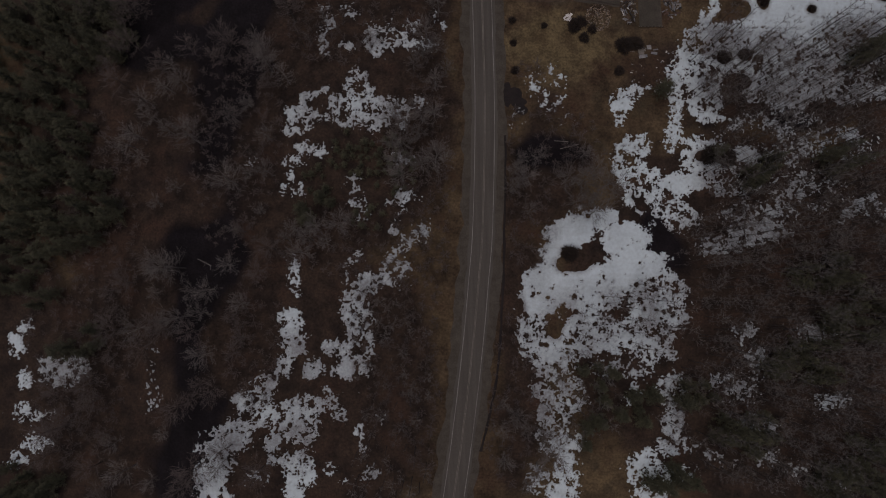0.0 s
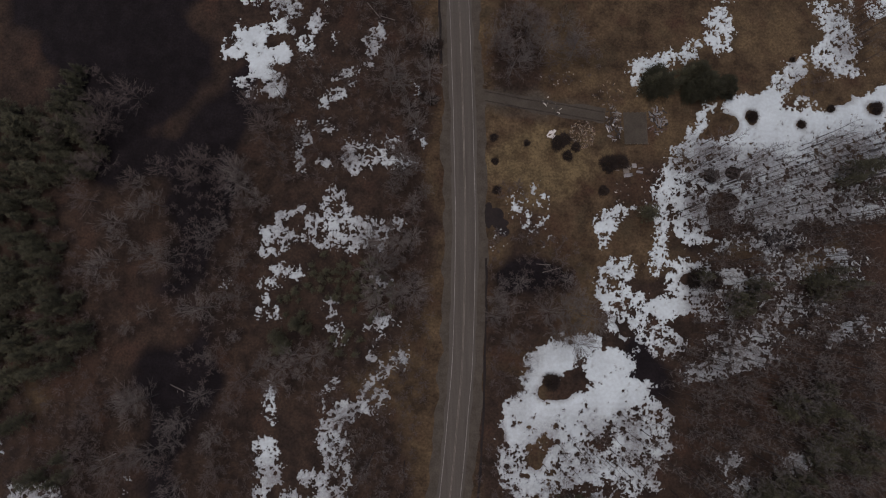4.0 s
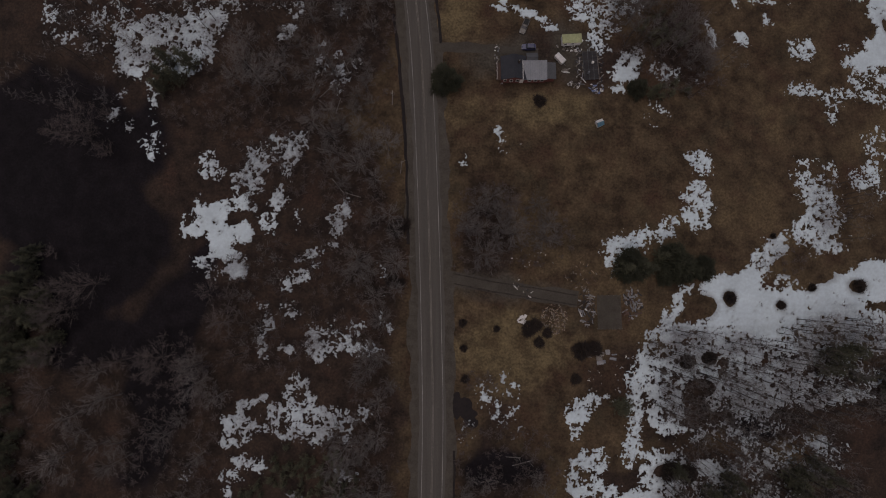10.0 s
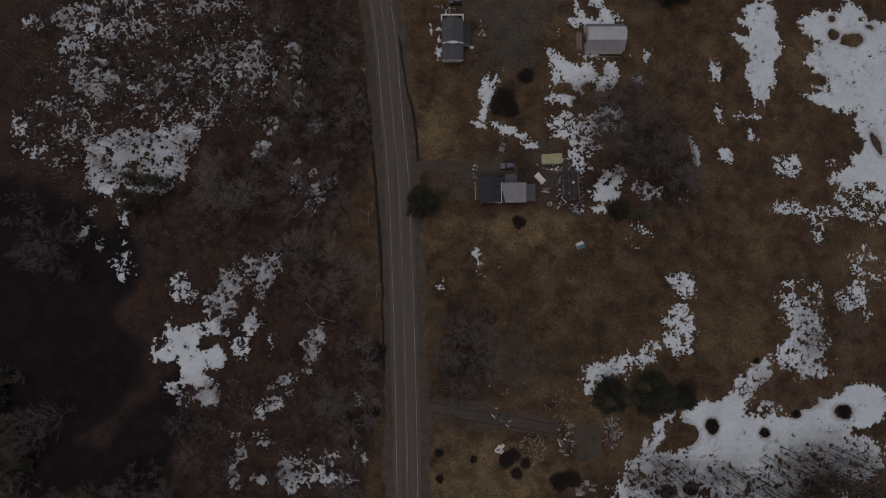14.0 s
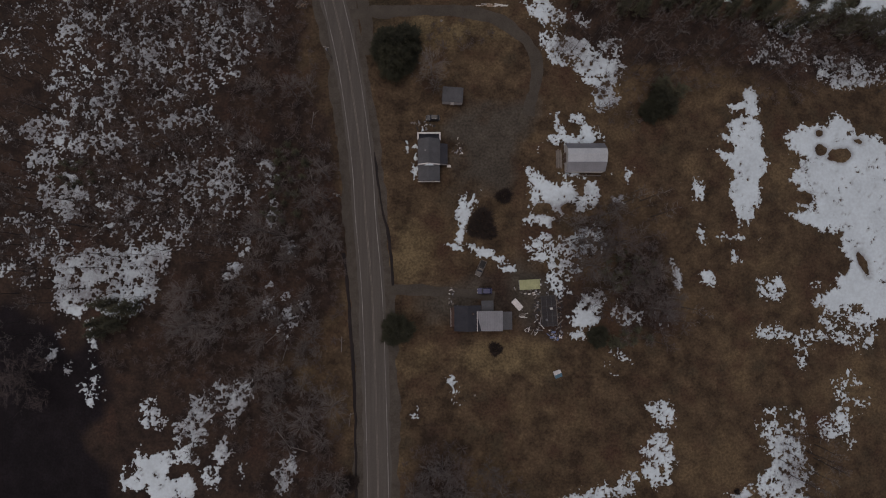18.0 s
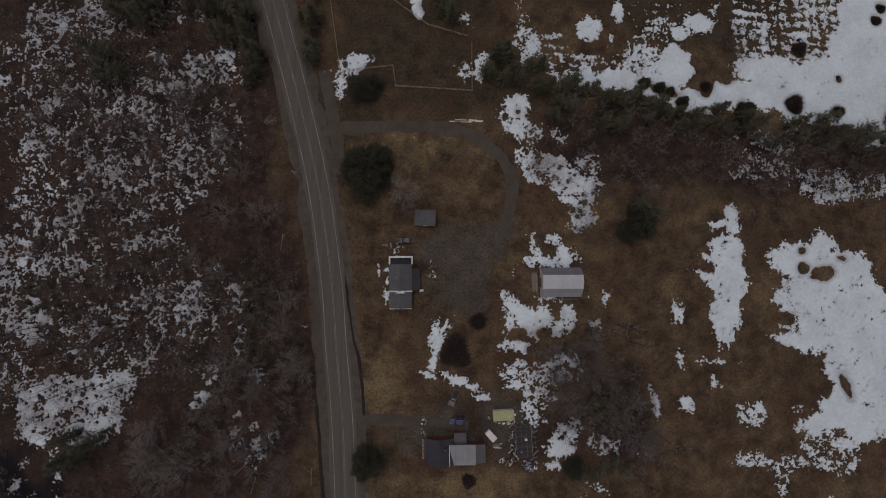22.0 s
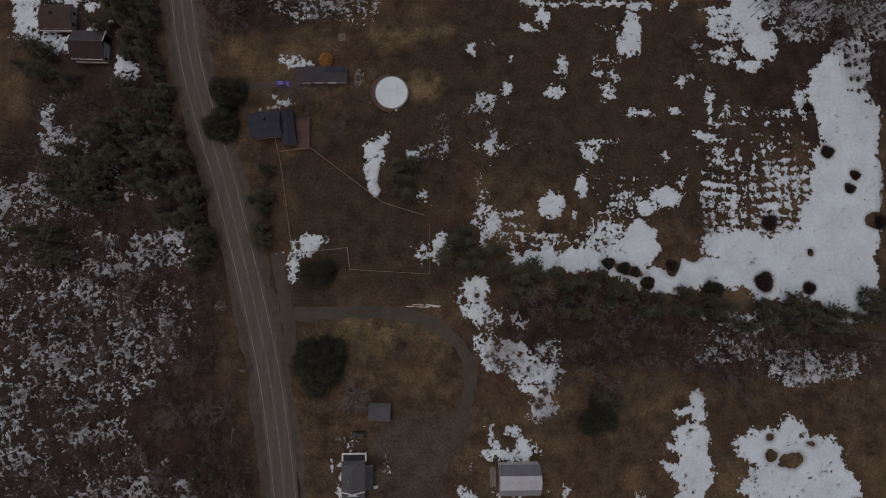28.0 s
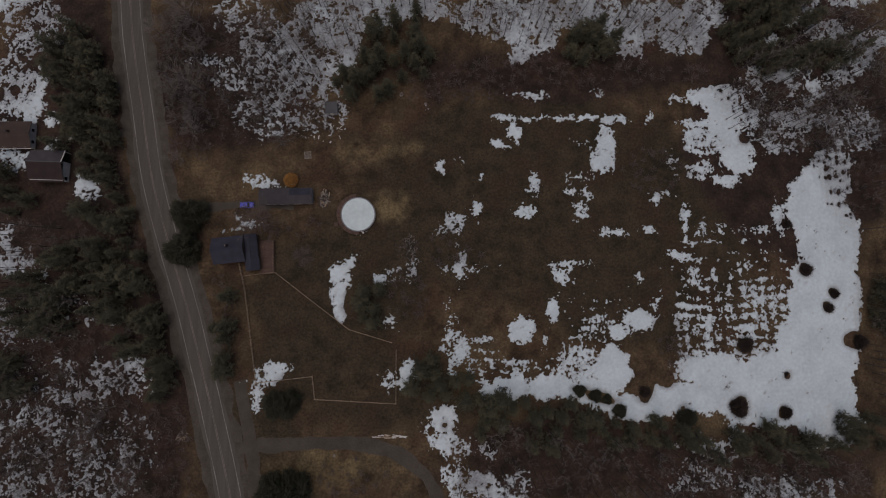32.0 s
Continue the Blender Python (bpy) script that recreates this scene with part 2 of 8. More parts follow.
def part(name, bm, mat, parent, label=""):
    me = bpy.data.meshes.new(name)
    bm.to_mesh(me)
    bm.free()
    me.materials.append(mat)
    ob = new(name, me)
    ob.parent = parent
    if label:
        tagged(ob, label)
    return ob


def base(name, x, y, turn=0.0, lift=0.0):
    ob = new(name)
    ob.matrix_world = pose(x, y, float(land(x, y)) + lift, 0, 0, turn)
    return ob


def sheet(name, x, y, z, mat, keep=None, smooth=True):
    """A grid mesh over 2-D arrays; keep: which cells to use."""
    h, w = x.shape
    ids = np.arange(h * w).reshape(h, w)
    quads = np.stack([ids[:-1, :-1], ids[:-1, 1:], ids[1:, 1:], ids[1:, :-1]], -1)
    quads = quads[keep] if keep is not None else quads.reshape(-1, 4)
    used = np.unique(quads)
    back = np.zeros(h * w, np.int32)
    back[used] = np.arange(len(used))
    verts = np.stack([x.ravel(), y.ravel(), z.ravel()], 1)[used]
    return mesh_from(name, verts, [back[quads]], mat, smooth), used


# ---- ground ----
COVER = {"turf": [], "lawn": [], "litter": [], "peat": [], "dirt": []}


def cover(kind, *ovals):
    COVER[kind] += ovals


cover("turf", (29.4, 288.2, 25.5, 13.6, 0), (95.8, 335.0, 53.7, 34.0, 0), (46.4, 319.1, 20.8, 17.3, 0), (122.1, 317.0, 39.9, 27.2, 0), (56.4, 274.4, 25.4, 6.8, 0), (22.4, 305.3, 17.1, 15.4, 0), (10.2, 268.0, 10.6, 10.6, 0))
cover("turf", (42.8, 307.1, 21.4, 16.1, 0), (21.4, 312.8, 10.7, 10.7, 0))
cover("lawn", (40.3, 79.2, 17.8, 10.2, 0), (47.0, 153.6, 20.2, 3.5, 0))
cover("lawn", (24.6, 187.0, 7.5, 9.3, 0))
cover("lawn", (32.2, 254.9, 16.4, 6.2, 0))
cover("lawn", (49.9, 332.5, 5.2, 4.1, 0), (46.4, 350.9, 6.3, 2.1, 0))
cover("dirt", (54.3, 227.3, 8.5, 6.8, 0), (49.1, 217.3, 8.5, 11.2, 0), (42.4, 224.1, 6.1, 6.8, 0), (38.1, 212.4, 3.4, 8.4, 0))
cover("dirt", (25.3, 100.3, 10.2, 2.7, -8), (40.7, 98.1, 10.3, 2.4, -8), (40.3, 170.7, 10.6, 5.3, 0), (60.0, 175.1, 7.1, 8.9, 0))
cover("litter", (-69.1, 59.1, 75.2, 62.0, 0), (-67.3, -30.7, 68.5, 54.1, 0), (32.5, 38.7, 10.7, 21.4, 0), (94.8, -8.0, 53.9, 59.3, 0), (24.2, -14.1, 7.0, 52.2, 0))
cover("litter", (-130.6, 128.6, 24.1, 50.3, 0))
cover("litter", (-107.4, 161.5, 30.6, 63.2, 0), (-54.5, 187.7, 60.5, 45.9, 0), (-43.5, 107.6, 50.7, 52.5, 0), (30.6, 113.8, 8.6, 15.5, 0), (110.6, 66.9, 45.8, 15.9, 0))
cover("litter", (-142.3, -40.0, 29.8, 59.5, 0), (137.5, -50.3, 27.7, 36.9, 0))
cover("litter", (148.0, 33.4, 17.0, 47.1, 0))
cover("litter", (-100.8, 214.7, 22.5, 93.8, 0), (-104.9, 289.4, 23.6, 39.4, 0))
cover("litter", (-75.6, 242.1, 25.3, 25.3, 0), (-77.9, 218.1, 21.5, 28.6, 0), (-47.5, 287.8, 43.3, 46.9, 0), (-38.9, 207.9, 41.2, 44.7, 0), (-4.9, 207.8, 6.8, 33.8, 0), (102.1, 258.2, 35.7, 12.5, 0))
cover("litter", (-53.5, 346.3, 21.6, 72.0, 0), (-43.6, 261.4, 34.1, 34.1, 0), (-1.4, 372.6, 26.6, 23.1, 0), (105.4, 376.3, 54.8, 9.1, 0), (180.4, 364.4, 35.7, 51.6, 0), (153.9, 253.0, 44.9, 10.8, 0))
cover("peat", (-105.3, 133.2, 29.2, 27.2, 0), (-89.0, 110.0, 28.3, 22.6, 0), (-68.0, 93.0, 12.8, 16.5, 0), (-69.3, 71.5, 12.7, 18.1, 0), (-73.2, 45.3, 9.9, 18.0, 0), (-69.1, 17.8, 8.9, 23.1, 0), (-112.4, 155.0, 29.8, 15.9, 0), (-82.8, 143.8, 13.3, 13.3, 0), (-86.1, 84.3, 16.7, 11.1, 0))
cover("peat", (-67.4, 96.1, 16.0, 10.7, 0), (-57.0, 109.8, 7.1, 8.9, 0), (-70.6, 82.5, 14.2, 10.6, 0))
cover("litter", (60.9, 173.0, 19.7, 8.2, 0), (69.6, 165.7, 10.8, 5.4, 0), (95.4, 175.8, 9.2, 12.9, 0))
cover("peat", (36.9, 44.7, 7.0, 4.2, 0), (-80.3, -10.5, 8.5, 37.3, 0), (-79.9, -44.2, 9.1, 23.7, 0), (96.5, 52.6, 8.3, 2.2, 0), (70.1, 16.9, 8.2, 1.8, -55), (65.9, 24.0, 5.4, 1.8, -60))
cover("peat", (68.7, 17.9, 10.7, 2.1, -48), (77.9, 5.6, 5.3, 2.5, -45))


def build_ground():
    far = np.array([150.0, 320, 650, 1300, 2600])
    gx = np.concatenate([-150 - far[::-1], np.arange(-150, 240.1, 2.5), 240 + far])
    gy = np.concatenate([-110 - far[::-1], np.arange(-110, 450.1, 2.5), 450 + far])
    x, y = np.meshgrid(gx, gy)
    me, used = sheet("ground", x, y, land(x, y), GROUND)
    for key, ovals in COVER.items():
        inside = np.full(x.shape, -30.0)
        for e in ovals:
            inside = np.maximum(inside, oval(x, y, e))
        sway, soft = (8.0, 10.0) if key == "peat" else (4.5, 11.0)
        value = np.clip(0.5 + (inside + sway * rough(x, y, 14 if key == "peat" else 9, 3)) / soft, 0, 1)
        me.attributes.new(key, "FLOAT", "POINT").data.foreach_set("value", value.ravel()[used].astype(np.float32))
    tagged(new("ground", me), "brown winter ground of dead grass, lawn and leaf litter", "ground", kind="structure")


build_ground()


# ---- road ----
def spline(points, step=2.0):
    """A smooth line through the points, sampled about every step metres."""
    p = np.array(points, float)
    p = np.vstack([2 * p[0] - p[1], p, 2 * p[-1] - p[-2]])
    out = []
    for a, b, c, d in zip(p[:-3], p[1:-2], p[2:-1], p[3:]):
        n = max(2, int(np.linalg.norm(c - b) / step))
        for t in np.arange(n) / n:
            out.append(0.5 * (2 * b + (c - a) * t + (2 * a - 5 * b + 4 * c - d) * t * t + (3 * b - a - 3 * c + d) * t**3))
    return np.array(out + [p[-2]])


def ribbon(name, line, left, right, lift, mat, label, category, wobble=0.0, seed=0, cuts=4, worn=None, kind="structure", sunk=True):
    """A strip along a line, from left to right metres beside it, its rims sunk into the ground."""
    way = np.gradient(line, axis=0)
    way /= np.linalg.norm(way, axis=1)[:, None]
    side = np.stack([way[:, 1], -way[:, 0]], 1)
    far = np.cumsum(np.r_[0, np.linalg.norm(np.diff(line, axis=0), axis=1)])
    lo = left + wobble * rough(far, 0 * far + seed, 5, seed)
    hi = right + wobble * rough(far, 0 * far + seed + 50, 5, seed + 1)
    k = np.linspace(0, 1, cuts + 1)
    off = lo[:, None] * (1 - k) + hi[:, None] * k
    x, y = line[:, :1] + side[:, :1] * off, line[:, 1:] + side[:, 1:] * off
    z = land(x, y) + lift
    if sunk:
        z[:, 0] -= lift + 0.12
        z[:, -1] -= lift + 0.12
    keep = None
    if worn is not None:
        keep = np.repeat((grain(far[:-1], 0 * far[:-1], 3.0, seed + 9) > worn)[:, None], cuts, 1)
    me, _ = sheet(name, x, y, z, mat, keep)
    return tagged(new(name, me), label, category, kind=kind)


ROAD = spline([(-28, -260), (-10, -140), (3.2, -61.4), (6.8, -38), (9.9, -14), (11.7, 3.4), (13.3, 21), (14.6, 57), (14.5, 83), (14.2, 107),
               (13.4, 141), (12, 174), (10, 196), (8.4, 216), (3.8, 246), (-2.6, 273), (-7.2, 290), (-11.1, 304), (-17, 322), (-23.2, 343),
               (-27.1, 364), (-30.5, 382), (-33.2, 401), (-40, 470), (-52, 640)], 1.5)
LANE = 3.08


def road_x(y):
    return np.interp(y, ROAD[:, 1], ROAD[:, 0])


ribbon("road_shoulder", ROAD, -LANE - 4.6, LANE + 4.4, 0.05, GRAVEL, "strip of grey-brown gravel along the road's edges", "road shoulder", 1.5, 3, 12)
ribbon("road", ROAD, -LANE - 1.7, LANE + 1.6, 0.12, ASPHALT, "two-lane road of worn grey asphalt", "road", 0.5, 5, 10)
for shift, mat, label in ((-LANE, WHITE_LINE, "faded white edge line painted on the asphalt"), (LANE, WHITE_LINE, "faded white edge line painted on the asphalt"),
                          (-0.17, YELLOW_LINE, "faded yellow centre line painted on the asphalt"), (0.17, YELLOW_LINE, "faded yellow centre line painted on the asphalt")):
    ribbon("road_line", ROAD, shift - 0.075, shift + 0.075, 0.132, mat, label, "road marking", 0.05, 11 + int(9 * shift), 1, sunk=False)
ribbon("gravel_apron", spline([(4.4, 281.7), (6.2, 273.3), (7.7, 266.7), (9.2, 258.4), (9.7, 248.6)], 1.0), -3.2, 1.8, 0.062, DIRT, "worn gravel apron where driveway and road meet", "driveway", 0.5, 26, 6)
ribbon("driveway", spline([(4.5, 262.7), (14.9, 263.3), (32.2, 263.3), (47.8, 261.9), (58.1, 256.5), (62.9, 247.8), (63.0, 239.2), (60.8, 228.9)], 1.0), -2.6, 2.6, 0.07, DIRT, "curved driveway of packed grey gravel", "driveway", 1.1, 20, 6)
ribbon("driveway", spline([(15.6, 174.7), (26.2, 174.8), (36.8, 174.1), (49.2, 172.3)], 1.0), -1.9, 1.9, 0.07, DIRT, "short dirt driveway to the house", "driveway", 1.1, 21, 6)
ribbon("driveway", spline([(17.7, 102.4), (32.1, 99.2), (42.4, 97.4), (59.4, 94.4)], 1.0), -3.0, 3.0, 0.07, DIRT, "rutted dirt track across the lawn", "driveway", 1.1, 22, 6)
ribbon("driveway", spline([(-14.0, 333.1), (-0.1, 334.2), (8.5, 334.6), (20.6, 333.8)], 1.0), -1.5, 1.5, 0.07, DIRT, "dirt driveway beside the house", "driveway", 1.1, 23, 6)
ribbon("driveway", spline([(-29.5, 358.1), (-36.2, 357.1), (-39.8, 356.8)], 1.0), -1.2, 1.2, 0.07, DIRT, "short gravel turn-in beside the road", "driveway", 1.1, 24, 6)

# ---- trees ----
def prism(points, radii, sides=3):
    """Verts and triangles of a tapered stem along points; the last radius may be 0."""
    points = np.asarray(points, float)
    way = np.gradient(points, axis=0)
    way /= np.linalg.norm(way, axis=1)[:, None] + 1e-9
    ref = np.where(np.abs(way[:, 2:]) > 0.9, [[1.0, 0, 0]], [[0, 0, 1.0]])
    u = np.cross(way, ref)
    u /= np.linalg.norm(u, axis=1)[:, None] + 1e-9
    w = np.cross(way, u)
    ang = np.arange(sides) * 2 * np.pi / sides
    ring = np.cos(ang)[None, :, None] * u[:, None] + np.sin(ang)[None, :, None] * w[:, None]
    verts = (points[:, None] + ring * np.asarray(radii)[:, None, None]).reshape(-1, 3)
    tris = []
    for a in range(len(points) - 1):
        for s in range(sides):
            p, q = a * sides + s, a * sides + (s + 1) % sides
            tris += [(p, q, q + sides), (p, q + sides, p + sides)]
    return verts, np.array(tris)


class Pile:
    """Collects pieces of verts and triangles."""

    def __init__(self):
        self.v, self.f, self.n = [], [], 0

    def add(self, verts, tris):
        self.v.append(np.asarray(verts, float))
        self.f.append(np.asarray(tris) + self.n)
        self.n += len(verts)

    def arrays(self):
        return np.concatenate(self.v), np.concatenate(self.f)

    def mesh(self, name, mat):
        v, f = self.arrays()
        return mesh_from(name, v, [f], mat)


def spike(a, b, r):
    """A thin three-sided needle from a to b."""
    a, b = np.asarray(a, float), np.asarray(b, float)
    d = b - a
    u = np.cross(d, (0.3, 0.2, 1.0))
    u /= np.linalg.norm(u) + 1e-9
    w = np.cross(d, u)
    w /= np.linalg.norm(w) + 1e-9
    return np.array([a + u * r, a - 0.5 * u * r + 0.87 * w * r, a - 0.5 * u * r - 0.87 * w * r, b]), np.array([(0, 1, 3), (1, 2, 3), (2, 0, 3)])


def spikes(a, b, r):
    """Many thin needles at once, from rows of a to rows of b."""
    a, b, r = np.asarray(a, float), np.asarray(b, float), np.asarray(r, float)[:, None]
    d = b - a
    u = np.cross(d, (0.31, 0.23, 1.0))
    u /= np.linalg.norm(u, axis=1)[:, None] + 1e-9
    w = np.cross(d, u)
    w /= np.linalg.norm(w, axis=1)[:, None] + 1e-9
    v = np.stack([a + u * r, a - 0.5 * u * r + 0.87 * w * r, a - 0.5 * u * r - 0.87 * w * r, b], 1).reshape(-1, 3)
    f = (np.array([(0, 1, 3), (1, 2, 3), (2, 0, 3)])[None] + 4 * np.arange(len(a))[:, None, None]).reshape(-1, 3)
    return v, f


def blades(a, b, r):
    """Many thin twigs or needles at once, as slivers that lie across the sky."""
    a, b, r = np.asarray(a, float), np.asarray(b, float), np.asarray(r, float)[:, None]
    d = b - a
    u = np.stack([-d[:, 1], d[:, 0], 0.4 * np.sin(91.7 * a[:, 0])], 1)
    u /= np.linalg.norm(u, axis=1)[:, None] + 1e-9
    return np.stack([a + u * r, a - u * r, b], 1).reshape(-1, 3), np.arange(3 * len(a)).reshape(-1, 3)


def sprout(rng, a, b, r, each, share, wide, rise, first=0.2):
    """Side shoots along the rows of needles a to b."""
    n = len(a)
    q = (first + (1 - first) * (np.arange(each)[None] + rng.random((n, each))) / each)[..., None]
    root = (a[:, None] * (1 - q) + b[:, None] * q).reshape(-1, 3)
    way = np.repeat(b - a, each, 0)
    size = np.linalg.norm(way, axis=1)
    az = np.arctan2(way[:, 1], way[:, 0]) + rng.choice([-1, 1], len(root)) * rng.uniform(0.2, wide, len(root))
    flat = size * share * rng.uniform(0.55, 1.2, len(root)) * (1.2 - 0.6 * q.reshape(-1))
    tip = root + np.stack([np.cos(az) * flat, np.sin(az) * flat, flat * rng.uniform(*rise, len(root))], 1)
    return root, tip, np.full(len(root), r) * rng.uniform(0.8, 1.25, len(root))


def bare_tree(seed, height, spread, limbs=12, subs=5, twigs=4, stems=1, thick=0.13, fine=0.022, low=0.25):
    """A leafless tree: trunk pile and crown pile of limbs, branches and twigs."""
    rng = np.random.default_rng(seed)
    trunk, crown = Pile(), Pile()
    for s in range(stems):
        lean = rng.uniform(-1, 1, 2) * (0.07 if stems == 1 else 0.3) * height
        steps = np.linspace(0, 1, 5 if height > 3 else 3)
        path = np.stack([lean[0] * steps**2, lean[1] * steps**2, height * steps - 0.15], 1)
        path[1:, :2] += rng.uniform(-0.1, 0.1, (len(steps) - 1, 2))
        trunk.add(*prism(path, thick * (1 - 0.88 * steps), 5 if height > 3 else 3))
        t = low + (0.97 - low) * (np.arange(limbs) + rng.random(limbs)) / limbs
        root = np.stack([np.interp(t, steps, path[:, k]) for k in range(3)], 1)
        az = np.arange(limbs) * 2.4 + rng.uniform(-0.5, 0.5, limbs)
        flat = spread * (1.1 - 0.7 * t) * rng.uniform(0.7, 1.15, limbs)
        end = root + np.stack([np.cos(az) * flat, np.sin(az) * flat, flat * rng.uniform(0.35, 0.95, limbs) * (0.6 + 0.8 * t)], 1)
        crown.add(*spikes(root, end, thick * 0.3 * (1.1 - 0.5 * t)))
        a, b, r = sprout(rng, root, end, fine * 1.5, subs, 0.58, 0.8, (0.1, 0.8))
        crown.add(*blades(a, b, r))
        if twigs:
            for q, w, k in ((a, b, twigs), (root, end, twigs)):
                c, d, r2 = sprout(rng, q, w, fine, k, 0.55 if q is a else 0.3, 0.9, (0.0, 0.9), 0.3)
                crown.add(*blades(c, d, r2))
    return trunk, crown


def pine_tree(seed, height, spread, whorls=8, broad=False, tuft=0.62, boughs=7, dense=1.25):
    """An evergreen: trunk pile and a crown of many small needle tufts on boughs."""
    rng = np.random.default_rng(seed)
    trunk, crown = Pile(), Pile()
    trunk.add(*prism([(0, 0, -0.15), (0.05, 0, height * .5), (0, 0.04, height)], [0.2, 0.12, 0.02], 5))
    for w in range(whorls):
        t = 0.12 + 0.86 * w / (whorls - 1)
        reach = spread * ((1 - t) ** 0.7 if not broad else math.sqrt(max(0.03, 1 - (1.9 * t - 0.9) ** 2 * (1 if t > .47 else .3))))
        n = boughs if t < 0.7 else boughs - 2
        az = rng.uniform(0, 6.28) + np.arange(n) * 6.28 / n + rng.uniform(-0.35, 0.35, n)
        length = np.maximum(0.3, reach * rng.uniform(0.62, 1.15, n))
        root = np.tile([0, 0, height * t], (n, 1)) + rng.uniform(-0.2, 0.2, (n, 3))
        end = root + np.stack([np.cos(az) * length, np.sin(az) * length, length * rng.uniform(-0.12, 0.18, n)], 1)
        crown.add(*spikes(root, end, np.full(n, 0.05)))
        for k in range(n):
            m = 1 + int(length[k] * dense + rng.random())
            q = (0.25 + 0.75 * (np.arange(m) + rng.random(m) * 0.9) / m)[:, None]
            c = root[k] * (1 - q) + end[k] * q + rng.uniform(-0.32, 0.32, (m, 3)) * (1, 1, 0.4)
            size = tuft * rng.uniform(0.7, 1.3, m) * (1.1 - 0.3 * q[:, 0])
            a2 = rng.uniform(0, 6.28, (m, 1)) + rng.uniform(0, 6.28, (m, 7))
            way = np.stack([np.cos(a2), np.sin(a2), rng.uniform(-0.1, 0.8, (m, 7))], -1) * size[:, None, None]
            near = np.repeat(c, 7, 0) + rng.uniform(-0.28, 0.28, (7 * m, 3))
            crown.add(*blades(near, near + way.reshape(-1, 3), np.repeat(size * 0.19, 7)))
    return trunk, crown


def dome(seed, wide, high, count, long, thick, lift=0.0, up=0.6):
    """A round, close crown: a stem and many short shoots that point out of a dome."""
    rng = np.random.default_rng(seed)
    trunk, crown = Pile(), Pile()
    trunk.add(*prism([(0, 0, -0.15), (0.03, 0, lift + high * 0.4), (0, 0.03, lift + high * 0.8)], [0.06 * wide, 0.045 * wide, 0.01], 5))
    az, rise = rng.uniform(0, 6.283, count), np.arcsin(rng.uniform(0, 1, count))
    out = np.stack([np.cos(az) * np.cos(rise), np.sin(az) * np.cos(rise), np.sin(rise)], 1)
    lump = 1 + 0.13 * np.sin(az * 3 + seed) + 0.10 * np.sin(az * 7 + 4 * rise) + 0.1 * np.sin(9 * rise + 2 * az) + 0.07 * np.sin(17 * az + 11 * rise)
    reach = (lump * rng.uniform(0.45, 1.0, count) ** 0.6)[:, None]
    a = out * reach * (wide, wide, high) + (0, 0, lift)
    way = out * (1, 1, up) + rng.normal(0, 0.55, (count, 3))
    b = a + way * (long * rng.uniform(0.5, 1.25, count))[:, None]
    crown.add(*blades(a, b, thick * rng.uniform(0.7, 1.3, count)))
    return trunk, crown


def placed(arrays, x, y, turn, size, lift=0.0):
    v, f = arrays
    c, s = math.cos(turn), math.sin(turn)
    m = np.array([[c, s, 0], [-s, c, 0], [0, 0, 1]]) * size
    return v @ m + (x, y, float(land(x, y)) + lift), f


HOUSES, WELLS = [], []
HOUSES += [(36.4, 165.8, 0.0), (43.1, 165.7, 10.4), (50.7, 164.5, 6.7), (59.7, 175.9, 4.1), (55.8, 169.7, 3.0), (65.4, 165.9, 6.4), (46.1, 173.9, 3.4), (44.8, 180.6, 3.0), (29.7, 215.6, 9.5), (78.3, 215.2, 9.1), (36.8, 235.1, 4.5), (50.5, 150.2, 2.3), (1.6, 321.1, 7.2), (10.3, 317.6, 6.0), (18.5, 337.1, 9.0), (6.5, 334.0, 3.1), (39.4, 331.3, 7.3), (20.2, 341.9, 2.8), (-67.0, 357.3, 8.3), (-58.0, 346.3, 8.1), (69.2, 89.8, 8.6), (43.9, 171.3, 4.4), (54.3, 227.3, 9.4), (49.1, 217.3, 11.9), (42.4, 224.1, 6.8)]


def free(x, y, clear=1.0):
    """Whether a spot is off the road, the yards and the buildings."""
    if -LANE - 4.6 < (x - road_x(y)) < LANE + 4.2:
        return False
    return not any(oval(x, y, (hx, hy, hr + clear, hr + clear, 0)) > 0 for hx, hy, hr in HOUSES)


def scatter(ovals, spacing, seed, clear=1.0):
    """Spots strewn over the ovals, at least about that far apart."""
    rnd, spots, grid = random.Random(seed), [], {}
    for e in ovals:
        area = math.pi * e[2] * e[3]
        for _ in range(int(area / spacing**2 * 1.5) + 1):
            a, r = rnd.uniform(0, 2 * math.pi), math.sqrt(rnd.random())
            c, s = math.cos(radians(e[4])), math.sin(radians(e[4]))
            u, v = math.cos(a) * r * e[2], math.sin(a) * r * e[3]
            x, y = e[0] + u * c - v * s, e[1] + u * s + v * c
            cell = (int(x // spacing), int(y // spacing))
            near = [q for i in (-1, 0, 1) for j in (-1, 0, 1) for q in grid.get((cell[0] + i, cell[1] + j), ())]
            if all((x - p) ** 2 + (y - q) ** 2 > (0.8 * spacing) ** 2 for p, q in near) and free(x, y, clear):
                grid.setdefault(cell, []).append((x, y))
                spots.append((x, y))
    return spots


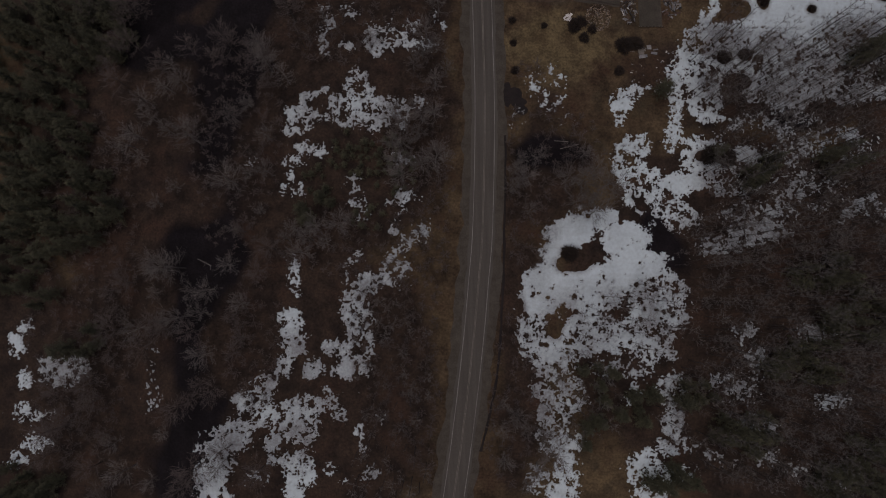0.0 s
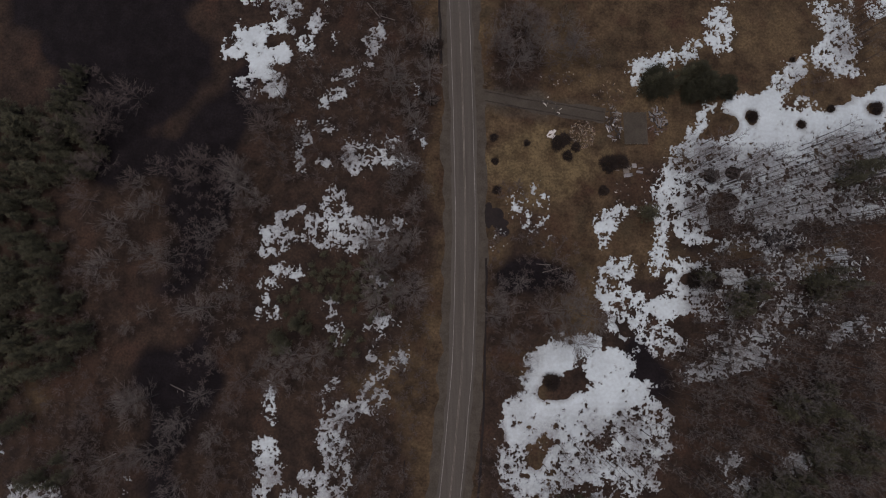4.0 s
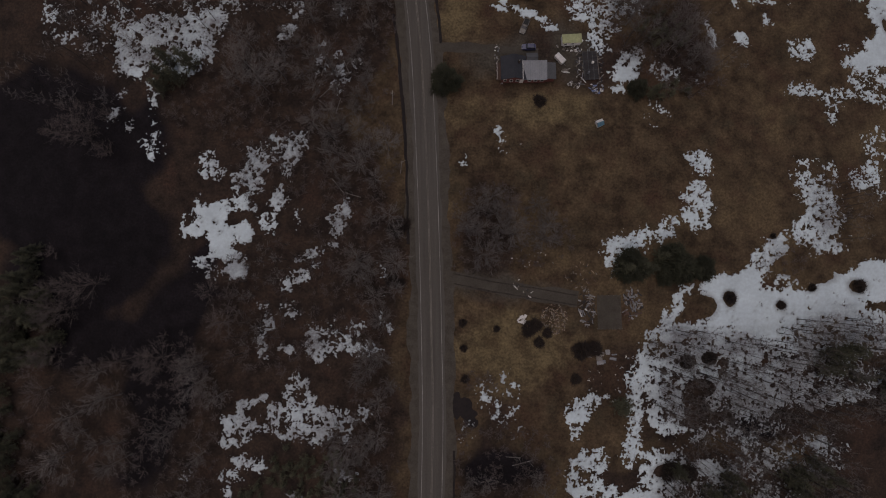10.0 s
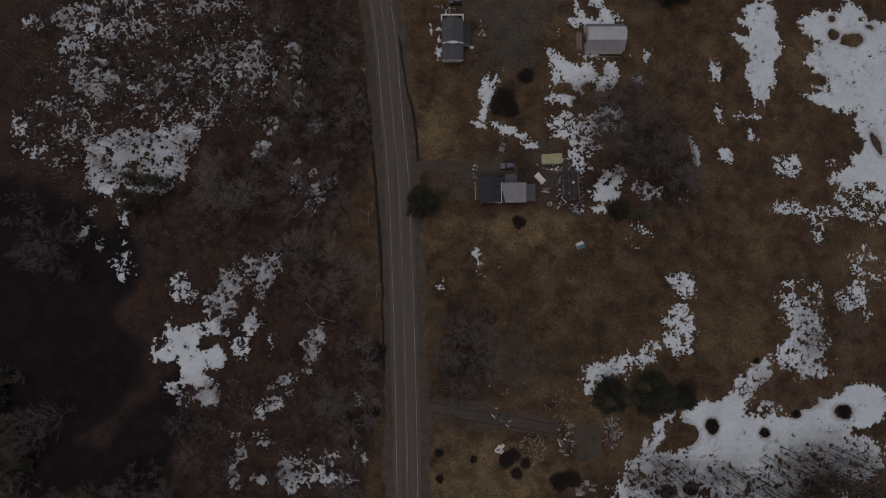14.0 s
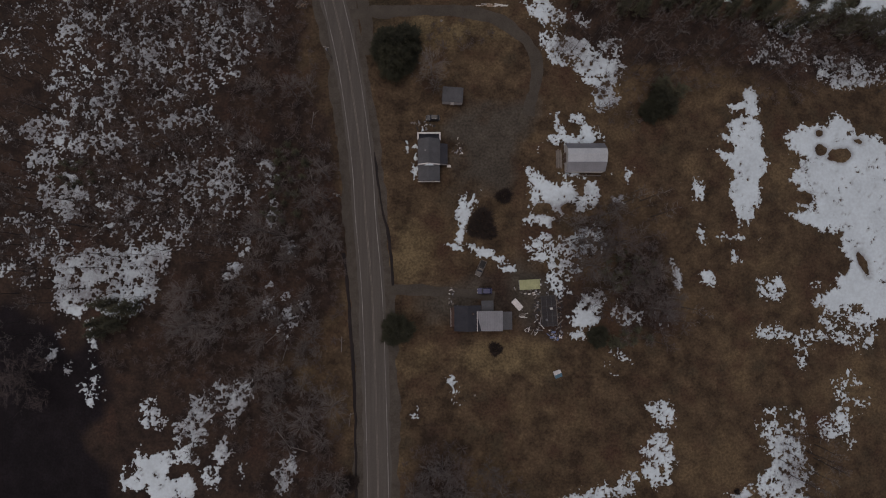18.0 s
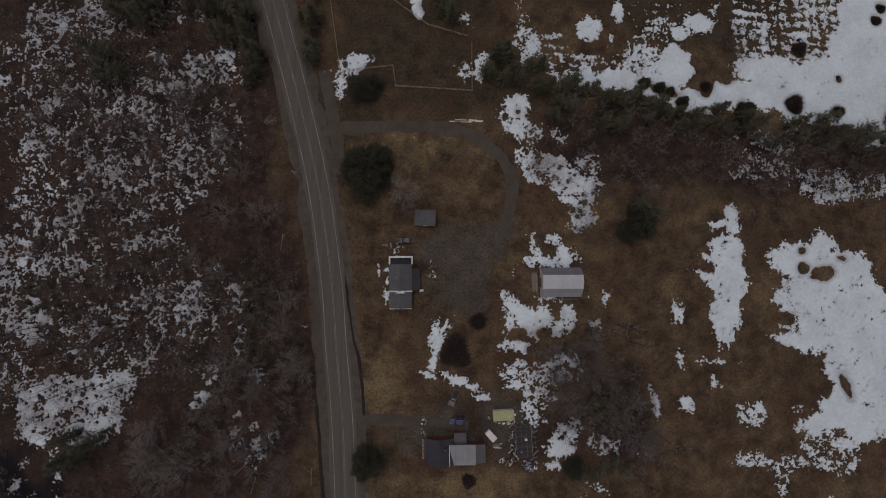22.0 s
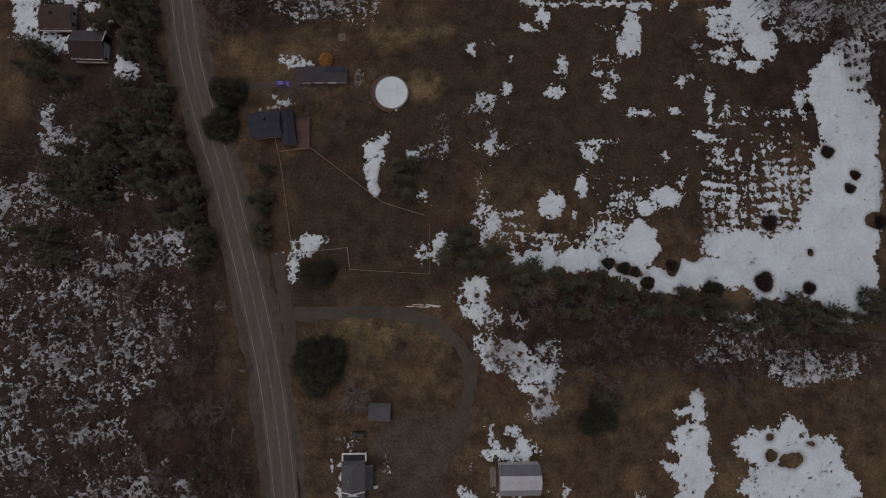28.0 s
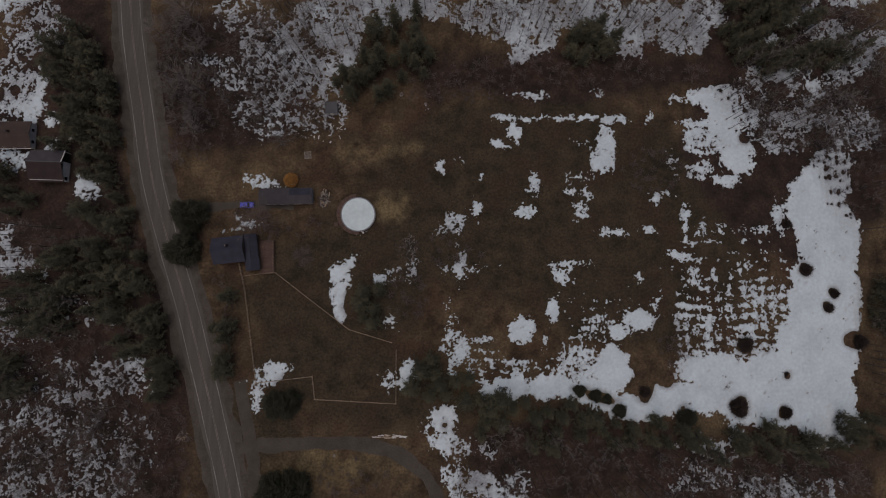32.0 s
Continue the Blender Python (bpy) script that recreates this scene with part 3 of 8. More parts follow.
def stand_trees(name, kinds, spots, label, category, group, seed, sizes, bark, leaf, well=0.55):
    """One thing a spot: an empty with trunk and crown, which share the meshes of their kind."""
    rnd = random.Random(seed)
    meshes = [(t.mesh("trunk", bark), c.mesh("crown", leaf)) for t, c in kinds]
    for x, y in spots:
        root = new(name)
        k = rnd.uniform(*sizes)
        WELLS.append((x, y, well * k))
        root.matrix_world = pose(x, y, float(land(x, y)), 0, 0, rnd.uniform(0, 360)) @ Matrix.Diagonal((k, k, k * rnd.uniform(.9, 1.15), 1))
        for piece, me in zip(("trunk", "crown"), rnd.choice(meshes)):
            new(piece, me).parent = root
        tagged(root, label, category, group)


def wood(name, kinds, spots, label, seed, sizes, mat, category="woodland", well=0.5, stem=None):
    """One joined mass of far or uncounted growth."""
    rnd, stems, crowns = random.Random(seed), Pile(), Pile()
    packs = [(t.arrays(), c.arrays()) for t, c in kinds]
    for x, y in spots:
        WELLS.append((x, y, well * rnd.uniform(0.5, 1.35)))
        turn, size = rnd.uniform(0, 6.28), rnd.uniform(*sizes)
        for pile, piece in zip((stems, crowns), rnd.choice(packs)):
            pile.add(*placed(piece, x, y, turn, size))
    if stems.n:
        (sv, sf), (cv, cf) = stems.arrays(), crowns.arrays()
        me = mesh_from(name, np.concatenate([sv, cv]), [sf, cf + len(sv)], stem or mat)
        me.materials.append(mat)
        me.polygons.foreach_set("material_index", np.repeat([0, 1], [len(sf), len(cf)]).astype(np.int32))
        tagged(new(name, me), label, category, kind="stuff")


NEAR_ZONES = []
NEAR_ZONES += [(-87.7, 50.3, 11.4, 24.8, 0), (-80.5, -6.2, 14.7, 16.6, 0), (-61.2, 40.3, 8.3, 24.0, 0), (-54.4, 71.9, 7.5, 7.5, 0), (-90.7, -44.7, 11.0, 11.0, 0), (-62.4, 7.8, 7.3, 10.9, 0), (-8.5, 48.4, 9.0, 16.2, 0), (-3.0, 66.8, 5.4, 14.5, 0), (44.8, 33.2, 7.1, 10.7, 0), (27.0, 35.2, 5.3, 10.7, 0), (25.4, -41.4, 8.6, 15.5, 0), (-39.1, 18.2, 10.8, 7.2, 0)]
NEAR_ZONES += [(-32.3, 168.9, 16.1, 8.9, 0), (-10.9, 154.2, 12.3, 10.6, 0), (-9.0, 138.4, 12.2, 8.7, 0), (-2.0, 107.3, 6.9, 20.6, 0), (-11.0, 168.5, 8.9, 10.6, 0), (-16.5, 186.9, 7.2, 5.4, 0), (30.7, 117.2, 9.5, 10.3, 0), (42.7, 117.1, 8.6, 8.6, 0), (-2.2, 192.2, 4.5, 19.7, 0)]
NEAR_ZONES += [(-15.7, 238.1, 10.3, 34.4, 0), (-27.4, 224.6, 6.9, 10.3, 0), (-12.7, 255.3, 5.2, 10.4, 0), (30.5, 239.4, 3.4, 3.1, 0), (-30.5, 264.3, 8.8, 10.6, 0)]
NEAR_ZONES += [(76.7, 188.3, 6.2, 6.9, 0), (83.8, 195.0, 4.5, 4.5, 0), (74.3, 195.1, 3.5, 3.5, 0)]
NEAR_ZONES += [(17.8, 330.6, 3.8, 4.5, 0)]
NEAR_ZONES += [(96.5, 175.0, 7.3, 7.3, 0)]
NEAR_ZONES += [(-14.3, 382.0, 9.0, 16.1, 0), (-10.0, 365.4, 7.1, 10.6, 0), (-16.2, 345.8, 3.5, 5.3, 0), (20.2, 352.5, 7.0, 2.4, 0)]
WOOD_ZONES = []
WOOD_ZONES += [(-98.4, 232.6, 9.4, 56.6, 0), (-94.4, 171.1, 9.1, 27.3, 0)]
WOOD_ZONES += [(-108.3, 79.8, 7.9, 17.9, 0), (-95.3, -6.1, 13.1, 22.5, 0), (-103.7, -41.3, 22.5, 22.5, 0), (-71.0, -22.0, 10.9, 27.2, 0), (-63.5, -47.9, 10.7, 10.7, 0), (-53.5, 18.4, 9.1, 10.9, 0), (-79.5, -58.3, 14.5, 3.6, 0), (-14.2, -20.6, 12.2, 21.0, 0), (-16.1, -51.2, 12.1, 12.1, 0)]
WOOD_ZONES += [(111.9, 32.8, 29.7, 27.9, 0), (97.0, -1.1, 30.7, 21.7, 0), (124.6, 2.2, 16.7, 37.1, 0), (98.8, -35.7, 35.6, 21.4, 0), (121.6, -46.4, 18.1, 18.1, 0), (83.2, 11.4, 10.8, 14.4, 0), (64.6, -7.7, 10.6, 10.6, 0), (48.8, -7.5, 10.5, 7.0, 0), (123.8, 66.3, 23.0, 13.4, 0), (95.5, 66.1, 14.9, 11.2, 0), (41.1, -31.4, 10.4, 13.9, 0)]
WOOD_ZONES += [(-98.4, 90.7, 16.5, 22.0, 0), (-69.2, 73.9, 17.6, 12.3, 0), (-46.9, 100.9, 10.5, 8.7, 0), (-43.2, 85.6, 10.4, 6.9, 0), (-107.4, 161.5, 11.5, 15.3, 0), (-90.0, 152.0, 11.2, 11.2, 0), (-76.6, 184.6, 20.5, 13.1, 0), (-57.9, 178.6, 11.0, 11.0, 0), (-110.3, 206.8, 11.8, 11.8, 0), (-87.0, 203.8, 15.3, 11.5, 0), (-42.1, 198.6, 22.0, 16.5, 0), (-5.9, 211.0, 9.1, 10.9, 0)]
WOOD_ZONES += [(-29.6, 107.5, 6.9, 6.9, 0)]
WOOD_ZONES += [(119.3, 63.3, 39.1, 7.1, 0), (138.1, 77.9, 20.1, 11.0, 0), (111.0, 75.3, 14.2, 7.1, 0), (90.0, 77.4, 10.4, 8.7, 0), (142.7, 121.1, 7.5, 9.4, 0), (89.7, 193.7, 9.2, 11.0, 0), (88.7, 173.3, 12.7, 7.3, 0), (76.6, 186.1, 7.3, 9.1, 0), (104.9, 167.8, 9.2, 3.7, 0)]
WOOD_ZONES += [(-75.6, 297.7, 20.5, 16.8, 0), (-45.3, 278.8, 17.9, 14.3, 0), (-73.5, 266.7, 18.3, 16.4, 0), (-45.8, 252.2, 19.4, 12.4, 0), (-62.6, 231.6, 23.0, 12.4, 0), (-39.1, 214.6, 20.7, 13.8, 0), (-70.1, 204.6, 19.4, 14.1, 0), (-52.1, 191.4, 17.2, 8.6, 0), (-84.3, 314.9, 13.3, 9.5, 0), (-29.7, 291.2, 8.9, 8.9, 0), (-21.7, 201.2, 10.2, 8.5, 0)]
WOOD_ZONES += [(95.0, 258.2, 17.8, 8.9, 0), (120.0, 256.4, 18.1, 9.1, 0), (143.6, 251.0, 18.6, 9.3, 0), (171.9, 249.2, 17.4, 11.6, 0), (77.3, 254.7, 8.8, 10.5, 0), (101.6, 245.8, 10.6, 5.3, 0), (74.1, 193.7, 6.8, 6.8, 0)]
WOOD_ZONES += [(30.3, 381.6, 19.5, 17.8, 0), (51.6, 394.7, 21.6, 9.0, 0), (12.8, 370.6, 15.9, 12.4, 0), (1.6, 389.3, 14.3, 12.5, 0), (-4.7, 367.2, 10.6, 10.6, 0), (23.6, 359.6, 10.5, 7.0, 0), (40.8, 398.5, 35.9, 7.2, 0), (78.6, 391.1, 21.7, 10.9, 0), (98.7, 395.2, 22.1, 9.2, 0), (124.4, 388.0, 22.5, 11.2, 0), (143.6, 392.4, 19.2, 11.5, 0), (167.4, 373.6, 11.7, 11.7, 0)]
WOOD_ZONES += [(199.3, 392.3, 20.9, 16.7, 0), (208.8, 365.0, 10.4, 20.9, 0), (179.9, 358.7, 11.9, 11.9, 0), (206.9, 327.1, 6.1, 24.4, 0), (203.8, 282.1, 4.9, 31.5, 0), (194.8, 408.4, 31.5, 8.4, 0)]
WOOD_ZONES += [(86.4, 267.1, 10.6, 4.6, 0), (111.2, 260.8, 14.4, 4.7, 0), (133.0, 259.1, 11.1, 4.4, 0), (157.1, 256.4, 15.2, 4.9, 0), (180.2, 254.6, 11.8, 5.9, 0)]
WOOD_ZONES += [(-64.1, 390.6, 13.1, 11.2, 0), (-70.5, 377.6, 7.5, 11.2, 0), (-59.2, 323.5, 10.7, 8.9, 0), (-50.8, 301.2, 14.0, 8.8, 0), (-57.0, 287.8, 12.2, 7.0, 0), (-38.5, 395.7, 11.0, 11.0, 0)]
WOOD_ZONES += [(88.6, 181.8, 9.8, 8.1, 0), (93.2, 160.5, 8.7, 3.5, 0)]
THICK_ZONES = []
THICK_ZONES += [(92.9, 175.0, 9.0, 7.2, 0), (97.8, 166.0, 10.8, 7.2, 0)]
THICK_ZONES += [(-32.9, 142.6, 8.9, 8.9, 0), (-24.0, 133.7, 7.0, 7.0, 0), (-39.8, 133.9, 5.3, 10.6, 0)]
THICK_ZONES += [(32.5, 120.3, 12.6, 10.8, 0), (25.1, 109.3, 7.1, 7.1, 0), (43.0, 112.8, 9.0, 7.2, 0)]
THICK_ZONES += [(-14.2, -6.8, 14.1, 35.1, 0), (-3.2, 39.2, 7.2, 44.7, 0), (-31.9, 16.3, 14.3, 10.7, 0), (-65.1, 49.7, 14.9, 37.3, 0), (-58.5, -13.4, 9.0, 21.6, 0), (27.0, 33.4, 8.9, 26.7, 0), (39.9, 47.7, 10.8, 10.8, 0), (-3.9, -39.5, 6.9, 20.7, 0), (20.4, -31.2, 8.6, 25.9, 0), (-32.3, 84.6, 14.8, 11.1, 0), (-114.7, 4.9, 19.3, 58.0, 0), (46.8, 38.6, 7.2, 8.9, 0)]
THICK_ZONES += [(-30.4, 159.9, 26.7, 21.3, 0), (-9.3, 177.6, 14.2, 26.7, 0), (-8.9, 107.4, 13.8, 25.8, 0), (-39.8, 90.7, 10.4, 15.6, 0), (30.7, 118.9, 8.6, 12.1, 0), (47.8, 113.6, 10.4, 8.6, 0), (-2.0, 138.3, 7.0, 13.9, 0), (-51.8, 156.7, 18.0, 9.0, 0), (88.9, 177.0, 16.4, 12.7, 0), (126.9, 105.6, 5.5, 3.6, 0), (-0.4, 199.6, 7.2, 23.4, 0), (66.1, 84.6, 4.1, 2.1, 0)]
THICK_ZONES += [(28.4, 70.2, 5.1, 3.4, 0)]
THICK_ZONES += [(-19.0, 231.3, 13.7, 43.0, 0), (-35.5, 209.6, 20.6, 20.6, 0), (-61.9, 218.0, 24.6, 26.4, 0), (-55.6, 270.0, 32.4, 27.0, 0), (-11.3, 269.4, 7.0, 21.0, 0), (0.2, 305.5, 3.6, 19.6, 0), (92.4, 233.8, 10.5, 10.5, 0), (110.5, 244.0, 17.8, 7.1, 0), (142.8, 238.6, 11.1, 5.5, 0), (82.6, 193.5, 6.8, 8.5, 0), (49.2, 227.4, 0.0, 0.0, 0), (39.1, 254.9, 10.4, 5.2, 0)]
THICK_ZONES += [(-13.8, 372.8, 12.5, 23.2, 0), (7.3, 378.0, 21.3, 19.5, 0), (-13.0, 352.8, 8.8, 7.0, 0), (-38.0, 325.0, 14.0, 10.5, 0), (-50.4, 294.4, 20.9, 15.7, 0), (-1.0, 359.9, 10.6, 7.0, 0), (105.4, 376.3, 47.5, 4.4, 0), (69.3, 370.5, 21.3, 4.3, 0), (199.6, 355.2, 12.2, 24.5, 0), (20.7, 328.8, 8.6, 5.2, 0), (55.0, 307.0, 6.8, 6.8, 0), (72.2, 318.8, 6.9, 2.1, 0)]
THICK_ZONES += [(65.3, 322.4, 3.4, 6.9, 0), (131.5, 345.2, 9.2, 7.3, 0), (134.2, 289.0, 3.9, 5.3, 0), (153.7, 249.7, 35.8, 5.4, 0)]
THICK_ZONES += [(90.4, 181.0, 10.5, 8.8, 0), (93.2, 162.2, 10.5, 5.2, 0), (78.4, 189.7, 5.2, 5.2, 0)]
PINE_ZONES = []
PINE_ZONES += [(-38.4, 25.9, 7.0, 4.5, 0)]
PINE_ZONES += [(-130.8, 85.0, 22.6, 14.4, 0), (-131.0, 55.7, 18.2, 20.3, 0), (-119.7, 28.9, 17.7, 15.7, 0), (-132.5, 8.8, 11.9, 11.9, 0), (-112.6, 85.9, 12.0, 10.0, 0), (-129.9, -57.4, 11.6, 5.8, 0), (-114.1, -13.1, 7.7, 5.7, 0), (-139.8, 33.2, 8.1, 20.3, 0)]
PINE_ZONES += [(48.2, -25.5, 6.3, 4.5, 0), (56.6, -35.0, 8.7, 6.9, 0), (68.0, -57.1, 8.7, 6.2, 0), (77.8, -30.2, 8.1, 6.3, 0), (101.0, 36.5, 6.6, 4.8, 0), (127.4, 40.1, 7.6, 6.8, 0), (117.4, 4.0, 11.1, 7.4, 0), (127.6, -8.5, 11.1, 9.3, 0), (108.5, -22.1, 10.8, 7.2, 0), (89.6, -42.3, 10.6, 6.4, 0), (128.5, -53.5, 9.1, 9.1, 0), (117.3, -58.2, 10.8, 5.4, 0)]
PINE_ZONES += [(44.3, -41.6, 5.2, 4.5, 0), (85.8, 42.9, 2.6, 1.8, 0)]
PINE_ZONES += [(-64.7, 165.6, 8.4, 6.2, 0), (77.1, 104.7, 7.0, 2.1, 0), (88.5, 105.4, 6.3, 3.2, 0), (140.6, 74.4, 8.4, 5.5, 0), (84.5, 158.8, 0.0, 0.0, 0), (70.6, 62.9, 0.0, 0.0, 0), (-110.0, 101.0, 5.6, 11.2, 0), (155.8, 65.4, 5.6, 7.5, 0)]
PINE_ZONES += [(62.1, 284.1, 5.3, 3.9, 0), (71.8, 280.5, 5.3, 4.6, 0), (82.3, 275.1, 4.3, 3.2, 0), (93.8, 273.3, 7.2, 2.9, 0), (106.2, 268.9, 10.8, 3.6, 0), (118.6, 264.4, 10.9, 3.6, 0), (135.1, 263.6, 7.4, 4.1, 0), (146.2, 261.8, 9.4, 3.8, 0), (161.4, 262.8, 5.8, 4.6, 0), (176.8, 261.0, 9.8, 3.1, 0), (189.0, 263.9, 4.8, 5.2, 0), (77.7, 270.6, 7.1, 4.6, 0)]
PINE_ZONES += [(95.2, 263.5, 10.7, 3.9, 0), (103.0, 235.4, 4.2, 3.2, 0)]
PINE_ZONES += [(-53.6, 300.9, 9.1, 7.3, 0), (-28.9, 315.3, 9.1, 9.1, 0), (-45.2, 313.8, 11.0, 7.3, 0), (-59.8, 280.8, 7.3, 3.6, 0), (-33.8, 302.3, 7.2, 5.4, 0), (-40.1, 321.2, 11.0, 3.7, 0), (-17.0, 281.9, 3.5, 8.8, 0), (-19.3, 300.2, 3.6, 8.9, 0)]
PINE_ZONES += [(-45.9, 373.1, 10.3, 12.1, 0), (-43.0, 354.6, 9.0, 11.9, 0), (-48.5, 384.5, 9.2, 7.4, 0), (-38.1, 363.7, 4.3, 10.9, 0)]
PINE_ZONES += [(56.9, 381.6, 8.2, 8.2, 0), (42.8, 371.4, 8.1, 6.4, 0), (49.8, 389.1, 5.4, 5.4, 0), (113.2, 385.9, 8.1, 6.7, 0), (164.8, 391.1, 8.7, 11.8, 0), (173.3, 397.3, 8.0, 6.0, 0), (170.1, 383.4, 5.9, 5.9, 0), (190.0, 382.1, 7.3, 6.1, 0), (200.8, 386.4, 6.3, 4.2, 0), (183.6, 399.7, 6.1, 6.1, 0), (-46.2, 373.3, 7.3, 8.4, 0), (-45.3, 358.7, 7.2, 7.2, 0)]
PINE_ZONES += [(-37.5, 347.8, 7.1, 7.1, 0), (-51.2, 309.7, 10.6, 7.0, 0), (-20.2, 314.5, 6.9, 10.4, 0), (-24.6, 297.7, 8.6, 7.9, 0), (-32.7, 323.2, 5.2, 5.2, 0), (-14.2, 290.9, 4.1, 8.5, 0), (-34.9, 331.9, 7.0, 5.3, 0), (-63.7, 337.6, 7.2, 5.4, 0), (68.3, 280.1, 8.4, 4.4, 0), (44.8, 302.9, 4.1, 4.4, 0), (0.8, 300.8, 2.7, 8.5, 0), (1.1, 290.8, 2.4, 6.8, 0)]
PINE_ZONES += [(-64.0, 287.8, 3.5, 3.5, 0), (199.2, 263.1, 5.8, 7.7, 0), (189.5, 261.7, 4.6, 3.8, 0), (205.2, 298.0, 3.6, 11.9, 0)]
PINE_ZONES += [(-71.1, 344.8, 7.4, 4.8, 0), (63.3, 280.6, 7.8, 3.7, 0), (71.8, 276.7, 6.8, 3.8, 0), (59.1, 283.6, 3.4, 2.7, 0), (99.2, 273.8, 5.2, 2.1, 0), (126.9, 266.5, 10.6, 3.9, 0), (162.7, 261.4, 7.4, 4.6, 0), (175.6, 258.5, 5.6, 3.4, 0), (44.6, 306.9, 4.3, 4.8, 0), (46.4, 301.7, 3.4, 3.1, 0)]
PINE_ZONES += [(49.9, -26.7, 6.3, 3.8, 0), (51.6, 379.7, 11.7, 8.2, 0), (57.0, 391.9, 6.1, 4.7, 0), (37.5, 372.3, 4.9, 3.9, 0), (113.2, 385.9, 8.9, 4.1, 0), (166.7, 389.1, 5.5, 9.5, 0), (188.0, 382.0, 9.4, 5.3, 0), (178.8, 391.5, 3.6, 3.6, 0)]
SCRUB_ZONES = []
SCRUB_ZONES += [(-19.4, 44.8, 8.7, 5.9, 0), (-14.2, 36.2, 6.6, 4.8, 0), (-28.1, 43.2, 7.0, 3.5, 0)]
SCRUB_ZONES += [(-24.8, 45.0, 10.8, 7.2, 0), (-15.7, 43.0, 7.2, 7.2, 0), (-39.2, 34.4, 4.7, 6.5, 0), (-22.9, 23.3, 7.1, 3.6, 0)]
SCRUB_ZONES += [(90.3, 180.1, 8.8, 6.0, 0), (91.4, 159.7, 7.7, 2.8, 0)]
SCRUB_ZONES += [(-13.4, 211.1, 5.1, 10.2, 0), (-16.6, 201.2, 6.8, 6.8, 0), (-81.1, 211.3, 6.4, 4.7, 0), (13.2, 253.4, 0.0, 0.0, 0)]

BARE_KINDS = [bare_tree(11, 7.5, 3.9, 20, 6, 5, 1, 0.13, 0.022), bare_tree(12, 9, 4.3, 22, 6, 5, 1, 0.14, 0.022), bare_tree(13, 6, 3.5, 18, 6, 5, 1, 0.12, 0.022), bare_tree(14, 5, 3.0, 11, 5, 5, 2, 0.09, 0.021), bare_tree(15, 4, 2.5, 8, 5, 5, 3, 0.07, 0.02)]
LEAN_KINDS = [bare_tree(21, 11.5, 2.1, 11, 5, 3, 1, 0.13, 0.024, 0.4), bare_tree(22, 13, 2.3, 11, 5, 3, 1, 0.14, 0.024, 0.45), bare_tree(23, 9, 2.0, 10, 5, 3, 1, 0.11, 0.024, 0.35), bare_tree(24, 6.5, 2.0, 7, 4, 3, 2, 0.08, 0.024), bare_tree(25, 10, 1.0, 6, 3, 0, 1, 0.1, 0.024, 0.5)]
BUSH_KINDS = [bare_tree(31, 1.6, 1.5, 14, 6, 0, 1, 0.05, 0.026), bare_tree(32, 2.2, 1.7, 14, 6, 0, 1, 0.05, 0.026), bare_tree(33, 1.2, 1.4, 12, 6, 0, 1, 0.04, 0.026)]
PINE_KINDS = [pine_tree(41, 8, 3.1, 8, False, 0.5, 8, 1.9), pine_tree(42, 9.5, 3.5, 8, False, 0.5, 8, 1.9), pine_tree(43, 6.5, 2.7, 7, False, 0.5, 8, 1.9), pine_tree(44, 7.0, 3.2, 7, True, 0.5, 8, 1.7)]
SCRUB_KINDS = [pine_tree(51, 2.4, 1.5, 4, False, 0.45, 5, 1.0), pine_tree(52, 3.0, 1.8, 4, False, 0.45, 5, 1.0)]

near_spots = scatter(NEAR_ZONES, 5.0, 1)
near_spots = [q for k, q in enumerate(near_spots) if not (-32 < q[0] < -4 and 204 < q[1] < 272 and k % 6) and not (q[0] < -45 and q[1] < 110 and k % 2)]
random.Random(5).shuffle(near_spots)
stand_trees("bare_tree", BARE_KINDS, near_spots[:300], "leafless grey tree with fine spreading twigs on brown ground", "tree", "bare trees by the road", 2, (0.8, 1.4), BARK, TWIG)
wood_spots = near_spots[300:] + scatter([e for e in WOOD_ZONES if e[1] < 376], 3.2, 3)
hill_spots = [q for q in scatter([e for e in WOOD_ZONES if e[0] > 78 and e[1] < 84], 2.7, 17) if q[0] > 80]
wood("bare_woods", LEAN_KINDS, hill_spots, "leafless slender grey-brown woods on the snowy slope", 18, (0.7, 1.15), BARK, well=0.16, stem=DARK_BARK)
north_spots = scatter([(26.6, 389.1, 16.1, 12.5, 0), (37.2, 400.5, 19.8, 7.2, 0), (16.2, 376.1, 8.8, 8.8, 0), (85.9, 393.1, 16.4, 9.1, 0), (98.8, 395.2, 12.9, 8.3, 0), (121.0, 395.7, 15.0, 7.5, 0), (138.0, 394.2, 15.3, 9.6, 0), (193.3, 394.1, 14.5, 8.3, 0), (206.8, 384.6, 12.7, 8.4, 0), (175.8, 379.7, 10.0, 5.0, 0), (58.8, 400.5, 10.8, 5.4, 0), (69.8, 412.3, 73.3, 9.2, 0), (164.6, 362.2, 7.7, 9.7, 0), (190.0, 360.7, 14.1, 10.1, 0)], 2.7, 19)
wood("bare_woods", LEAN_KINDS, north_spots, "leafless slender woods behind the snowfield", 20, (0.7, 1.2), BARK, well=0.2, stem=DARK_BARK)
